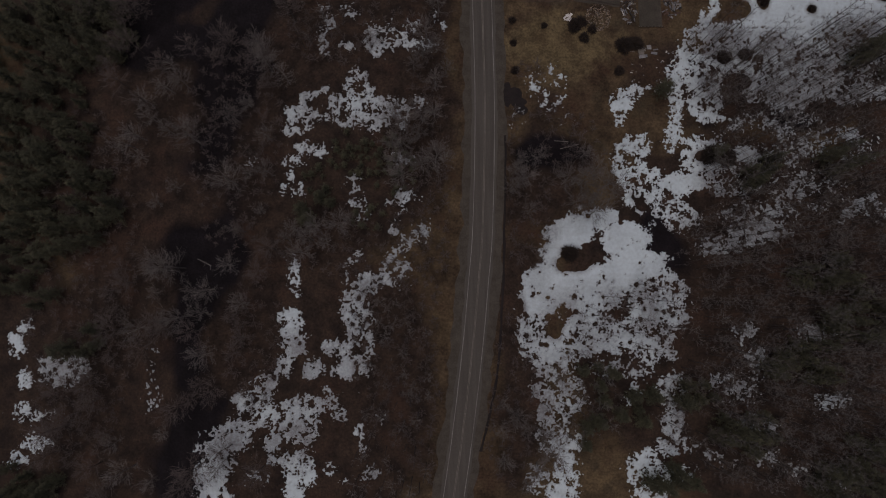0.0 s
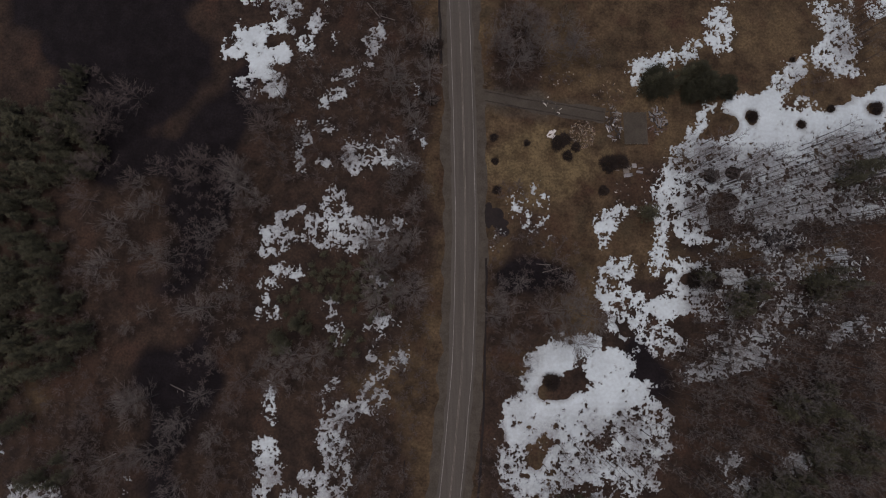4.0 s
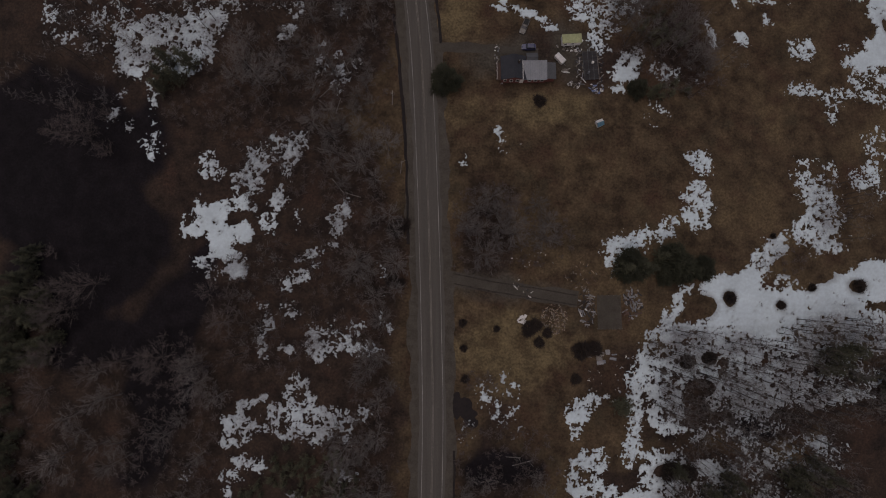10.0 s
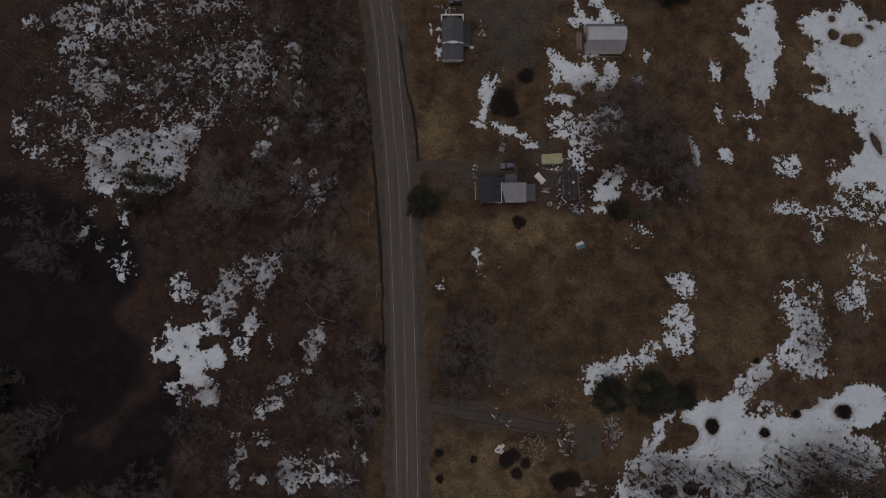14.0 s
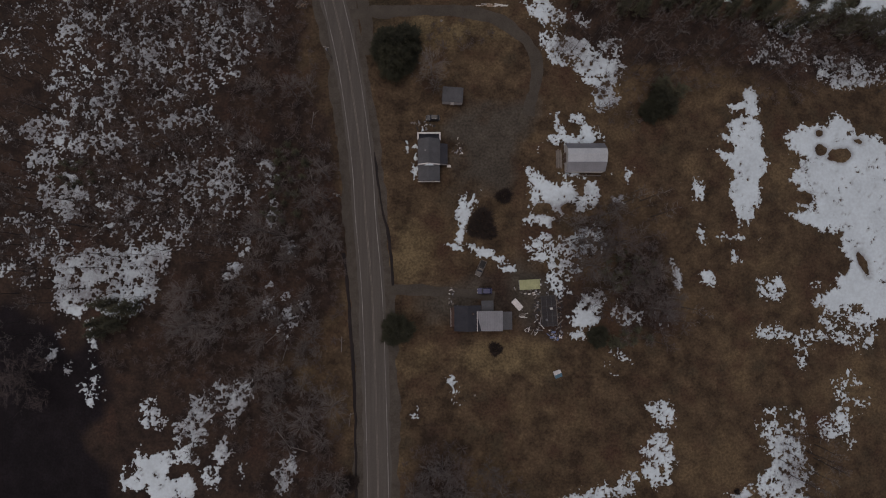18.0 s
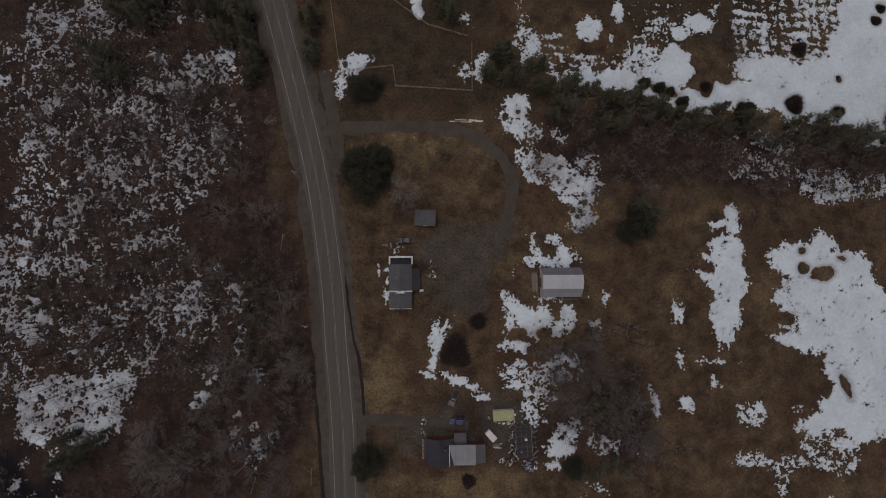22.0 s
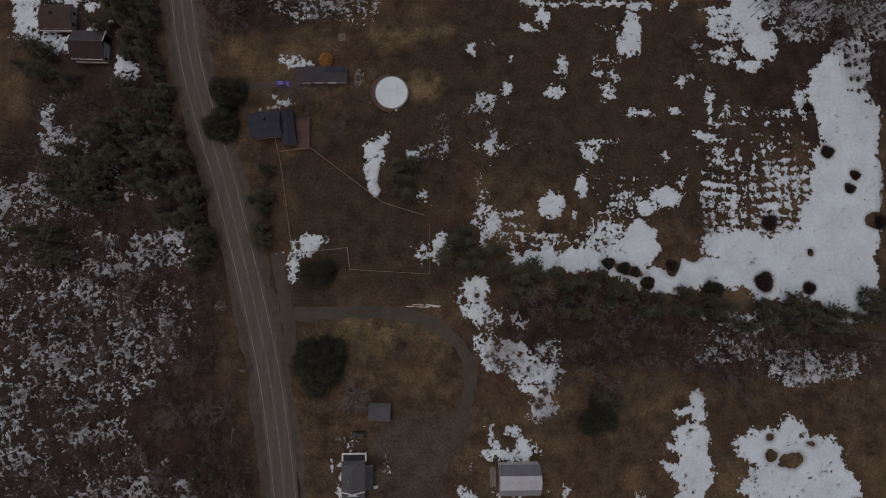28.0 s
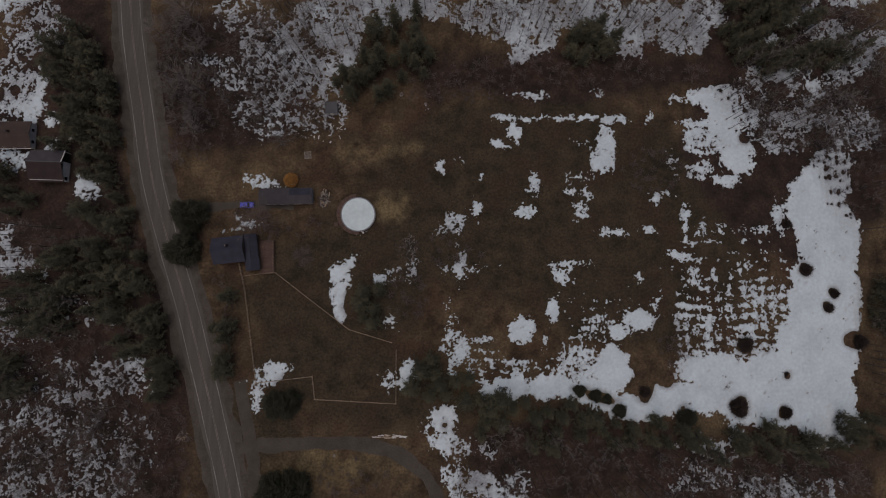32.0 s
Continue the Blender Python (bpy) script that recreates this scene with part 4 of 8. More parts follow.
# the bog holds a few spreading trees, the western wood stands thin
bog_spots = [q for q in wood_spots if q[0] < -45 and q[1] < 156][::5]
wood_spots = [q for k, q in enumerate(wood_spots) if not (q[0] < -45 and q[1] < 156) and not (q[0] < -12 and 160 < q[1] < 305 and k % 5 > 2)]
wood("bare_woods", BARE_KINDS, bog_spots, "leafless spreading grey trees on dark wet ground", 16, (0.8, 1.5), THICKET, stem=DARK_BARK)
wood("bare_woods", LEAN_KINDS, wood_spots[::2], "leafless grey woods of slender trees", 4, (0.7, 1.2), TWIG, stem=DARK_BARK)
wood("bare_woods", LEAN_KINDS, wood_spots[1::4], "leafless pale grey woods of slender trees", 14, (0.7, 1.2), BARK, stem=DARK_BARK)
wood("bare_woods", LEAN_KINDS, wood_spots[3::4], "leafless reddish-brown woods of slender trees", 15, (0.7, 1.2), THICKET, stem=DARK_BARK)
wood("thicket", BUSH_KINDS, scatter(THICK_ZONES, 2.5, 6, 0.3), "low leafless brown thicket and brambles", 7, (0.6, 1.3), THICKET, "thicket", 0.7)
pine_spots = scatter(PINE_ZONES, 4.2, 8)
stand_trees("pine_tree", PINE_KINDS, pine_spots[:300], "dark green pine tree with ragged boughs", "tree", "evergreen trees", 9, (0.75, 1.2), BARK, NEEDLE, 0.9)
wood("evergreen_woods", PINE_KINDS, pine_spots[300:], "dark green evergreen woods", 10, (0.75, 1.2), NEEDLE, "woodland", 0.9)
wood("evergreen_scrub", SCRUB_KINDS, scatter(SCRUB_ZONES, 2.6, 11), "low dark green evergreen scrub poking through snow", 12, (0.7, 1.3), NEEDLE, "scrub", 0.8)


# ---- snow ----
BARE = []
STEP = 0.2
SX, SY = np.meshgrid(np.arange(-150.0, 232.0, STEP), np.arange(-92.0, 432.0, STEP))
DEPTH = np.full(SX.shape, -1.0)


# where the woods' litter and branch shade go into the snow's colour
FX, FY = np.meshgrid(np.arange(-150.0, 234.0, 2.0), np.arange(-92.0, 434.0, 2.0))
STREWN_SHADE = np.zeros(FX.shape)
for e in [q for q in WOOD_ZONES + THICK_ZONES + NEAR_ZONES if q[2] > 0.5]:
    STREWN_SHADE = np.maximum(STREWN_SHADE, np.clip(0.5 + oval(FX, FY, e) / 9, 0, 1))
# further snow below trees, shade greyed into its colour at reduced strength
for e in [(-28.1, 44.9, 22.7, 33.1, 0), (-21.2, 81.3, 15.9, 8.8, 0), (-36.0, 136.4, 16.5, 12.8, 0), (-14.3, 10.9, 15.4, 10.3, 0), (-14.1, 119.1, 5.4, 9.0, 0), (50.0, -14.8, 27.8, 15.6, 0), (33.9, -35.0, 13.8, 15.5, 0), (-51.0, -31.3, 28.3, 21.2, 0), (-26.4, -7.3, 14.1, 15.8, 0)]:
    STREWN_SHADE = np.maximum(STREWN_SHADE, np.clip(0.4 + oval(FX, FY, e) / 14, 0, 0.75))
STREWN_SHADE = np.clip(STREWN_SHADE * (0.85 + 0.8 * rough(FX, FY, 9, 84)) + 0.08, 0, 1)


def strewn_shade(x, y):
    return STREWN_SHADE[((y + 92) / 2).astype(int), ((x + 150) / 2).astype(int)]


def bare(*e):
    BARE.append(e)


def window(x0, y0, x1, y1):
    """The part of the snow grid over a rectangle."""
    i0, i1 = max(0, int((y0 + 92) / STEP)), max(0, int((y1 + 92) / STEP) + 2)
    j0, j1 = max(0, int((x0 + 150) / STEP)), max(0, int((x1 + 150) / STEP) + 2)
    return slice(i0, i1), slice(j0, j1)


def snow(mottle, ovals, rows=0.0):
    """Old snow over the union of the ovals; mottle: how much bare ground shows through; rows: how much it follows old furrows."""
    a = np.array(ovals, float)
    reach = a[:, 2:4].max(1) + 3.0
    lo, hi = (a[:, :2] - reach[:, None]).min(0), (a[:, :2] + reach[:, None]).max(0)
    w = window(*lo, *hi)
    x, y = SX[w], SY[w]
    if not x.size:
        return
    fine = 0.45 * grain(x, y, 0.9, 55), 0.45 * grain(x, y, 0.9, 56)
    x1, y1 = x + 0.9 * rough(x, y, 3.4, 5, 3) + fine[0], y + 0.9 * rough(x, y, 3.4, 6, 3) + fine[1]
    x2, y2 = x + 0.8 * rough(x, y, 1.7, 7, 2), y + 0.8 * rough(x, y, 1.7, 8, 2)
    inside = np.full(x.shape, -9.0)
    for e in ovals:
        inside = np.maximum(inside, oval(x1, y1, e))
    inside += (0.5 + 1.1 * mottle) * rough(x2, y2, 5.0, 70)
    speck = 0.26 * grain(x2, y2, 4.2, 72) + 0.34 * grain(x2, y2, 1.9, 73) + 0.36 * (2.2 * np.abs(grain(x2, y2, 2.2, 87)) - 0.75) + 0.34 * (2.2 * np.abs(grain(x2, y2, 1.05, 74)) - 0.75) + 0.46 * grain(x, y, 0.5, 79) + 0.34 * grain(x, y, 0.3, 78)
    speck += 0.5 * mottle * (0.32 - np.abs(grain(x2, y2, 2.6, 71)))
    if rows:
        furrow = 0.6 * np.sin(y * 2.15 + 2.0 * grain(x, y, 6, 80)) * (1 + grain(x, y, 7, 85)) + 0.5 * np.sin(x * 1.75 + 2.0 * grain(x, y, 6, 83)) * (1 + grain(x, y, 7, 86))
        speck = (1 - rows) * speck + rows * (0.05 - 0.42 * furrow + 0.5 * grain(x2 / 1.5, y2, 0.9, 81) + 0.4 * grain(x, y, 0.5, 79) + 0.5 * grain(x, y, 3.5, 82))
    level = 0.97 - 1.66 * mottle + 0.4 * np.clip((0.25 - mottle) / 0.13, 0, 1) - 0.15 * strewn_shade(x, y)
    v = 2.4 * (np.minimum((inside - 0.15) / (0.75 + 3.2 * mottle), level) - speck)
    DEPTH[w] = np.maximum(DEPTH[w], np.clip(v, -1, 1))


bare(21.5, 274.8, 5.0, 2.7, 0)
bare(42.2, 303.8, 6.1, 6.8, 0)
bare(21.7, 279.8, 5.8, 3.8, 0)
bare(155.3, 223.9, 1.3, 1.0, 0)
bare(155.4, 218.6, 2.1, 1.7, 0)
bare(161.6, 217.0, 4.1, 2.3, 0)
bare(168.6, 221.6, 1.2, 0.8, 0)
bare(148.4, 202.9, 3.4, 2.1, 0)
bare(166.8, 182.3, 1.5, 3.8, 24)
bare(64.9, 199.7, 2.8, 1.9, 0)
bare(72.5, 199.3, 2.1, 1.6, 0)
bare(70.0, 194.8, 2.4, 1.4, 0)
bare(76.6, 205.2, 1.6, 1.2, 0)
bare(129.6, 287.0, 5.0, 7.2, 0)
bare(126.5, 278.5, 3.6, 3.9, 0)
bare(132.9, 280.1, 3.6, 2.2, 0)
bare(133.5, 292.2, 4.0, 7.2, 0)
bare(126.4, 275.4, 2.0, 1.8, 0)
bare(106.6, 277.6, 2.3, 1.0, -16)
bare(112.3, 275.6, 5.3, 1.4, -21)
bare(118.3, 271.5, 1.8, 1.8, 0)
bare(175.3, 327.8, 1.6, 1.6, 0)
bare(180.9, 313.1, 2.0, 2.0, 0)
bare(190.0, 305.7, 1.6, 1.6, 0)
bare(187.5, 301.6, 1.6, 1.4, 0)
bare(159.2, 289.6, 2.8, 2.2, 0)
bare(172.7, 280.5, 0.8, 0.8, 0)
bare(156.5, 271.4, 3.1, 3.1, 0)
bare(170.7, 269.3, 1.7, 1.7, 0)
bare(196.0, 290.6, 3.4, 2.8, 0)
bare(138.9, 269.2, 1.6, 2.9, 0)
bare(163.4, 355.4, 1.6, 1.4, 0)
bare(66.2, 268.1, 0.7, 0.7, 0)
bare(68.7, 266.9, 1.0, 0.8, 0)
bare(68.7, 241.3, 2.0, 2.7, 0)
bare(-74.1, 371.0, 1.9, 2.3, 0)
bare(-68.5, 371.8, 1.9, 2.3, 0)
bare(128.7, 104.1, 7.5, 3.4, 0)
bare(135.0, 100.5, 6.4, 2.1, 0)
bare(138.1, 104.4, 3.0, 2.7, 0)
bare(99.0, 91.8, 4.0, 3.6, 0)
bare(106.9, 94.2, 2.0, 2.4, 0)
bare(121.9, 113.5, 0.9, 1.3, 0)
bare(90.9, 41.8, 3.9, 2.5, 0)
bare(92.4, 75.1, 2.5, 2.0, 0)
bare(99.6, 76.0, 2.5, 1.8, 0)
bare(96.4, 66.9, 4.6, 2.9, 0)
bare(133.5, 97.2, 1.7, 1.3, 0)
bare(149.0, 97.5, 3.1, 1.9, 0)
bare(123.2, 91.9, 1.5, 1.5, 0)
bare(41.9, 9.4, 6.3, 3.0, 9)
bare(40.3, 12.0, 2.8, 2.1, 0)
bare(63.7, 26.8, 3.6, 1.6, -45)
bare(69.6, 19.6, 5.0, 1.2, -56)
bare(74.7, 12.6, 4.6, 1.4, -56)
bare(79.7, 5.5, 3.9, 3.6, 0)
bare(85.9, 42.7, 4.4, 2.2, 0)
bare(35.1, -10.8, 2.4, 3.1, 0)
bare(24.4, -4.6, 1.4, 2.8, 0)
snow(0.6, [(-91.0, -29.0, 1.5, 3.7, 0), (-91.2, -22.0, 0.9, 2.8, 0)])
snow(0.75, [(33.2, 65.3, 3.6, 1.6, 0), (35.8, 62.1, 3.6, 2.5, 0), (38.4, 56.0, 1.8, 1.4, 0), (24.8, 54.3, 1.8, 2.2, 0)])
snow(0.75, [(34.2, 68.5, 3.4, 2.5, 0), (160.4, 141.6, 4.8, 5.8, 0), (86.0, 152.5, 2.5, 2.5, 0)])
snow(0.68, [(-73.5, 144.5, 2.4, 3.1, 0)])
snow(0.22, [(79.6, 170.5, 3.6, 4.1, 0), (76.7, 165.6, 3.9, 3.9, 0), (74.7, 160.6, 2.1, 1.8, 0)])
snow(0.5, [(90.2, 166.0, 5.4, 2.2, -15), (97.4, 165.1, 3.6, 1.1, 0)])
snow(0.46, [(136.1, 174.5, 3.8, 3.1, 0)])
snow(0.66, [(134.2, 161.0, 2.6, 1.9, 0), (143.6, 159.6, 7.6, 1.3, 0), (145.2, 155.2, 1.9, 2.7, 0)])
snow(0.52, [(154.1, 165.4, 2.7, 2.7, 0), (162.1, 161.8, 7.9, 6.7, 0)])
snow(0.15, [(113.4, 206.3, 0.8, 2.3, 0), (91.5, 209.8, 0.7, 1.5, 0), (114.7, 192.1, 0.8, 1.5, 0)])
snow(0.2, [(105.5, 178.5, 2.6, 0.9, -60), (116.5, 176.2, 2.4, 1.3, 0)])
snow(0.15, [(125.0, 190.3, 2.3, 0.6, 0), (124.5, 184.3, 0.8, 0.9, 0), (149.7, 175.6, 1.0, 1.2, 0)])
snow(0.6, [(37.2, 144.9, 1.7, 2.1, 0)])
snow(0.5, [(100.5, 136.5, 3.1, 2.7, 0)])
snow(0.3, [(24.9, 138.0, 0.7, 2.1, 0)])
snow(0.14, [(178.3, 184.2, 13.2, 12.5, 0), (172.1, 175.9, 14.0, 7.5, 0), (158.8, 171.1, 8.4, 4.0, 10)])
snow(0.15, [(74.7, 221.2, 6.9, 1.2, 0), (70.5, 224.6, 3.8, 0.9, -52), (79.1, 222.8, 2.2, 3.1, 0), (76.1, 227.9, 1.9, 1.6, 0)])
snow(0.62, [(-47.7, 248.0, 16.3, 10.9, 0), (-39.1, 257.0, 10.8, 14.5, 0), (-57.7, 264.8, 11.0, 11.0, 0)])
snow(0.8, [(-101.2, 269.9, 15.5, 23.2, 0)])
snow(0.12, [(10.5, 278.0, 1.7, 4.2, 0)])
snow(0.4, [(-70.0, 373.8, 7.5, 9.4, 0), (-73.6, 360.8, 3.7, 11.2, 0), (-68.2, 350.6, 5.5, 2.2, 0)])
snow(0.12, [(64.4, 219.6, 0.5, 2.0, 0), (92.5, 210.0, 1.7, 0.9, 60), (115.0, 205.4, 0.9, 2.5, 0)])
snow(0.12, [(114.4, 192.0, 0.7, 1.6, 0), (125.7, 190.1, 2.1, 0.7, 0), (124.2, 183.8, 0.7, 1.1, 0), (115.5, 177.1, 2.3, 1.4, 0)])
snow(0.15, [(105.2, 178.2, 2.8, 1.0, -60), (150.9, 175.1, 0.9, 1.1, 0), (108.1, 208.1, 0.5, 0.9, 0)])
snow(0.18, [(83.6, 232.1, 3.5, 1.6, 0)])
snow(0.1, [(186.0, 265.3, 11.4, 7.6, 0)])
snow(0.15, [(16.3, 285.4, 3.7, 2.2, 0), (10.6, 279.2, 1.3, 4.7, 0), (16.4, 281.1, 6.4, 0.7, 0)])
snow(0.7, [(12.9, 367.0, 9.7, 8.1, 0), (23.5, 361.5, 6.7, 6.3, 0)])
snow(0.5, [(-64.2, 392.5, 10.5, 8.6, 0), (-70.4, 376.7, 3.4, 6.7, 0), (-71.0, 406.2, 15.2, 7.6, 0)])
snow(0.2, [(-62.4, 370.0, 3.7, 8.5, 0), (-65.7, 364.6, 5.2, 2.9, 0)])
snow(0.3, [(-67.2, 348.3, 6.0, 2.4, 0), (-61.5, 351.8, 4.7, 1.1, 0)])
snow(0.3, [(-54.0, 354.3, 1.6, 1.8, 0), (-42.3, 339.0, 3.0, 3.6, 0)])
snow(0.4, [(-68.3, 325.3, 2.3, 3.6, 0), (-64.2, 318.0, 5.9, 4.1, 0)])
snow(0.72, [(-61.1, 297.8, 10.6, 5.3, 0), (-43.8, 301.1, 10.4, 3.5, 0), (-56.8, 284.4, 10.5, 4.5, 0)])
snow(0.55, [(-92.0, 315.2, 5.4, 5.4, 0), (-83.0, 297.9, 10.3, 8.6, 0), (-70.0, 297.5, 6.7, 8.5, 0), (-74.9, 287.5, 7.0, 2.4, 0)])
snow(0.7, [(-58.2, 316.0, 3.7, 2.6, 0)])
snow(0.5, [(-36.5, 282.2, 3.9, 5.7, 0), (-45.3, 278.8, 9.9, 3.0, 15), (-25.8, 281.2, 3.9, 3.2, 0), (-31.3, 286.7, 7.1, 2.1, 0)])
snow(0.5, [(-48.4, 269.9, 5.9, 3.2, 0), (-39.1, 260.9, 4.2, 3.9, 0), (-33.5, 251.2, 6.7, 3.2, 0)])
snow(0.5, [(-87.7, 259.8, 3.7, 4.4, 0), (-77.7, 260.5, 3.3, 3.3, 0), (-61.7, 248.9, 4.3, 3.2, 0)])
snow(0.72, [(-74.0, 273.9, 15.6, 10.1, 0), (-44.0, 250.4, 15.9, 8.8, 0), (-58.7, 261.1, 14.4, 10.8, 0)])
snow(0.72, [(-68.3, 238.5, 25.0, 21.5, 0), (-69.7, 264.8, 25.4, 18.2, 0), (-37.4, 260.8, 17.6, 14.1, 0)])
snow(0.7, [(-81.8, 281.3, 16.7, 13.0, 0), (-49.1, 247.0, 14.1, 10.6, 0)])
snow(0.7, [(-54.0, 236.7, 15.0, 9.7, 0)])
snow(0.6, [(-79.0, 238.6, 10.9, 5.4, 0)])
snow(0.1, [(24.8, 214.0, 0.9, 3.0, 0), (22.7, 219.3, 0.5, 1.6, 0), (24.9, 218.7, 0.7, 0.9, 0), (27.9, 224.2, 0.7, 1.1, 0)])
snow(0.6, [(143.6, 251.0, 7.4, 4.5, 0), (164.0, 246.5, 9.5, 3.4, 0)])
snow(0.6, [(145.3, 260.0, 5.3, 2.5, 0), (143.0, 250.1, 8.8, 3.5, 0), (154.5, 264.7, 3.6, 2.5, 0)])
snow(0.16, [(155.4, 220.6, 11.5, 5.8, -8), (167.8, 218.3, 11.7, 6.4, 0), (162.0, 226.2, 3.9, 4.3, 0), (162.2, 209.7, 12.7, 8.1, 0), (173.3, 202.8, 11.7, 13.7, 0), (159.6, 201.1, 7.6, 7.6, 0), (153.5, 195.7, 9.8, 3.0, -14), (170.3, 190.3, 10.0, 11.6, 0), (173.0, 176.1, 12.7, 11.6, 0), (149.7, 226.1, 2.3, 1.5, 0)])
snow(0.4, [(151.7, 209.2, 5.7, 6.6, 0), (150.3, 203.8, 4.7, 4.7, 0)])
snow(0.16, [(132.3, 236.4, 2.8, 2.6, 0), (130.1, 232.1, 4.9, 2.8, 0), (130.7, 224.4, 6.0, 5.6, 0), (126.3, 221.7, 5.2, 1.7, -12), (130.9, 215.4, 6.3, 7.0, 0), (124.7, 216.8, 4.8, 1.7, -10), (129.3, 206.1, 5.0, 7.4, 0), (128.1, 199.4, 3.3, 4.6, 0), (126.8, 195.9, 1.5, 2.6, 0)])
snow(0.22, [(62.0, 209.3, 3.5, 2.4, -50), (65.7, 205.8, 5.2, 2.8, -25), (67.4, 201.4, 7.3, 4.2, 0), (64.6, 196.2, 4.5, 2.4, 0), (80.0, 203.1, 3.2, 4.6, 0), (76.1, 200.5, 4.2, 2.8, 0), (71.8, 204.9, 3.5, 2.5, -20)])
snow(0.42, [(65.3, 186.8, 5.5, 3.8, 0), (71.3, 183.3, 5.5, 5.9, 0), (68.2, 176.6, 3.8, 4.5, 0), (75.7, 187.6, 5.6, 3.1, 0), (79.3, 191.0, 3.8, 3.1, 0)])
snow(0.14, [(43.1, 201.6, 3.8, 1.4, 52), (40.1, 197.8, 1.4, 4.1, 0), (38.9, 192.1, 1.5, 3.1, 0), (37.1, 187.9, 2.7, 1.0, -20), (46.0, 186.1, 4.5, 1.7, -18), (50.6, 183.5, 3.8, 1.5, -35), (53.8, 180.9, 1.7, 1.4, 0)])
snow(0.25, [(70.6, 225.2, 1.8, 4.2, 30), (76.0, 228.2, 1.4, 1.4, 0), (80.3, 223.9, 2.5, 1.8, 0), (72.3, 221.6, 3.9, 1.4, 0), (82.9, 222.1, 1.4, 1.4, 0), (74.6, 209.8, 4.6, 0.5, 0)])
snow(0.2, [(93.0, 210.2, 0.7, 1.6, -30), (87.9, 202.0, 1.2, 0.9, 0), (115.1, 206.5, 0.9, 2.0, 0), (115.2, 192.1, 0.7, 1.6, 0), (125.8, 190.6, 2.5, 0.5, 0), (125.1, 184.0, 0.9, 1.1, 0), (105.5, 178.7, 1.1, 2.8, 19), (115.1, 178.3, 2.1, 1.8, 0), (150.6, 175.5, 0.9, 1.3, 0)])
snow(0.12, [(86.2, 361.5, 4.3, 1.3, 0), (92.1, 361.4, 3.6, 0.9, 0), (102.2, 361.7, 9.2, 0.7, 0), (111.4, 361.6, 5.5, 1.1, 0), (120.6, 360.8, 4.5, 1.9, 0), (117.5, 351.7, 3.3, 7.4, 0), (115.3, 347.6, 2.9, 3.3, 0), (88.9, 357.0, 2.2, 4.0, 0), (84.7, 352.9, 3.6, 1.6, 0)])
snow(0.16, [(156.2, 368.1, 7.8, 5.1, 0), (150.5, 369.5, 7.4, 2.7, 10), (143.7, 368.8, 3.5, 1.2, 16), (157.0, 361.0, 5.8, 7.0, 0), (148.8, 360.2, 6.2, 1.3, 0), (160.1, 351.5, 7.0, 6.6, 0), (162.2, 346.4, 4.7, 2.7, 0), (156.1, 341.9, 5.4, 1.7, 0)])
snow(0.45, [(148.8, 354.1, 5.7, 5.0, 0), (148.2, 345.6, 4.2, 3.0, 0), (139.4, 347.3, 1.9, 3.0, 0)], 0.6)
snow(0.1, [(193.2, 348.4, 7.4, 4.1, 0), (188.2, 338.7, 11.7, 8.0, 21), (190.2, 322.7, 11.2, 16.0, 0), (187.3, 304.3, 13.0, 15.7, 0), (183.2, 288.1, 14.5, 15.5, 0), (173.1, 276.8, 20.8, 11.4, 0), (160.1, 277.9, 13.0, 7.4, 0), (152.5, 274.6, 15.6, 5.9, 0), (168.9, 269.9, 18.7, 5.6, 0), (137.1, 274.5, 13.5, 5.0, 0), (127.1, 271.6, 10.7, 3.9, 0), (149.3, 282.4, 12.8, 5.5, 0), (184.4, 273.9, 11.5, 9.6, 0), (184.5, 332.0, 9.0, 9.0, 0)])
snow(0.12, [(117.0, 283.8, 6.4, 8.1, 0), (119.3, 295.0, 3.6, 2.9, 0), (126.6, 298.1, 5.8, 2.9, 0), (130.8, 302.4, 1.5, 2.5, -25), (99.3, 278.6, 9.7, 3.8, 0), (85.5, 278.8, 8.6, 4.1, 0), (113.2, 277.0, 7.0, 3.9, 0), (119.2, 273.5, 8.8, 3.2, 0)])
snow(0.62, [(112.9, 292.4, 7.1, 4.3, 0), (106.6, 289.1, 5.3, 4.2, 0), (81.3, 284.2, 6.0, 3.4, 0), (90.8, 283.3, 6.9, 2.1, 0), (73.7, 291.1, 6.9, 3.1, 0), (76.2, 284.3, 3.4, 3.4, 0)], 0.5)
snow(0.54, [(144.6, 295.6, 7.7, 9.2, 0), (155.7, 295.5, 11.2, 9.3, 0), (167.2, 299.0, 7.6, 13.3, 0), (140.4, 285.2, 5.4, 4.5, 0)], 0.7)
snow(0.8, [(159.6, 311.6, 14.2, 12.3, 0), (151.8, 320.7, 7.5, 7.5, 0), (152.6, 304.4, 13.1, 5.6, 0)], 0.85)
snow(0.9, [(112.5, 302.9, 10.7, 7.1, 0), (105.5, 306.4, 4.4, 5.3, 0), (139.9, 309.8, 5.5, 5.5, 0)], 0.6)
snow(0.3, [(168.4, 325.9, 5.8, 1.0, 0), (157.8, 325.6, 8.6, 0.5, 0), (173.5, 329.1, 2.3, 4.9, 0)])
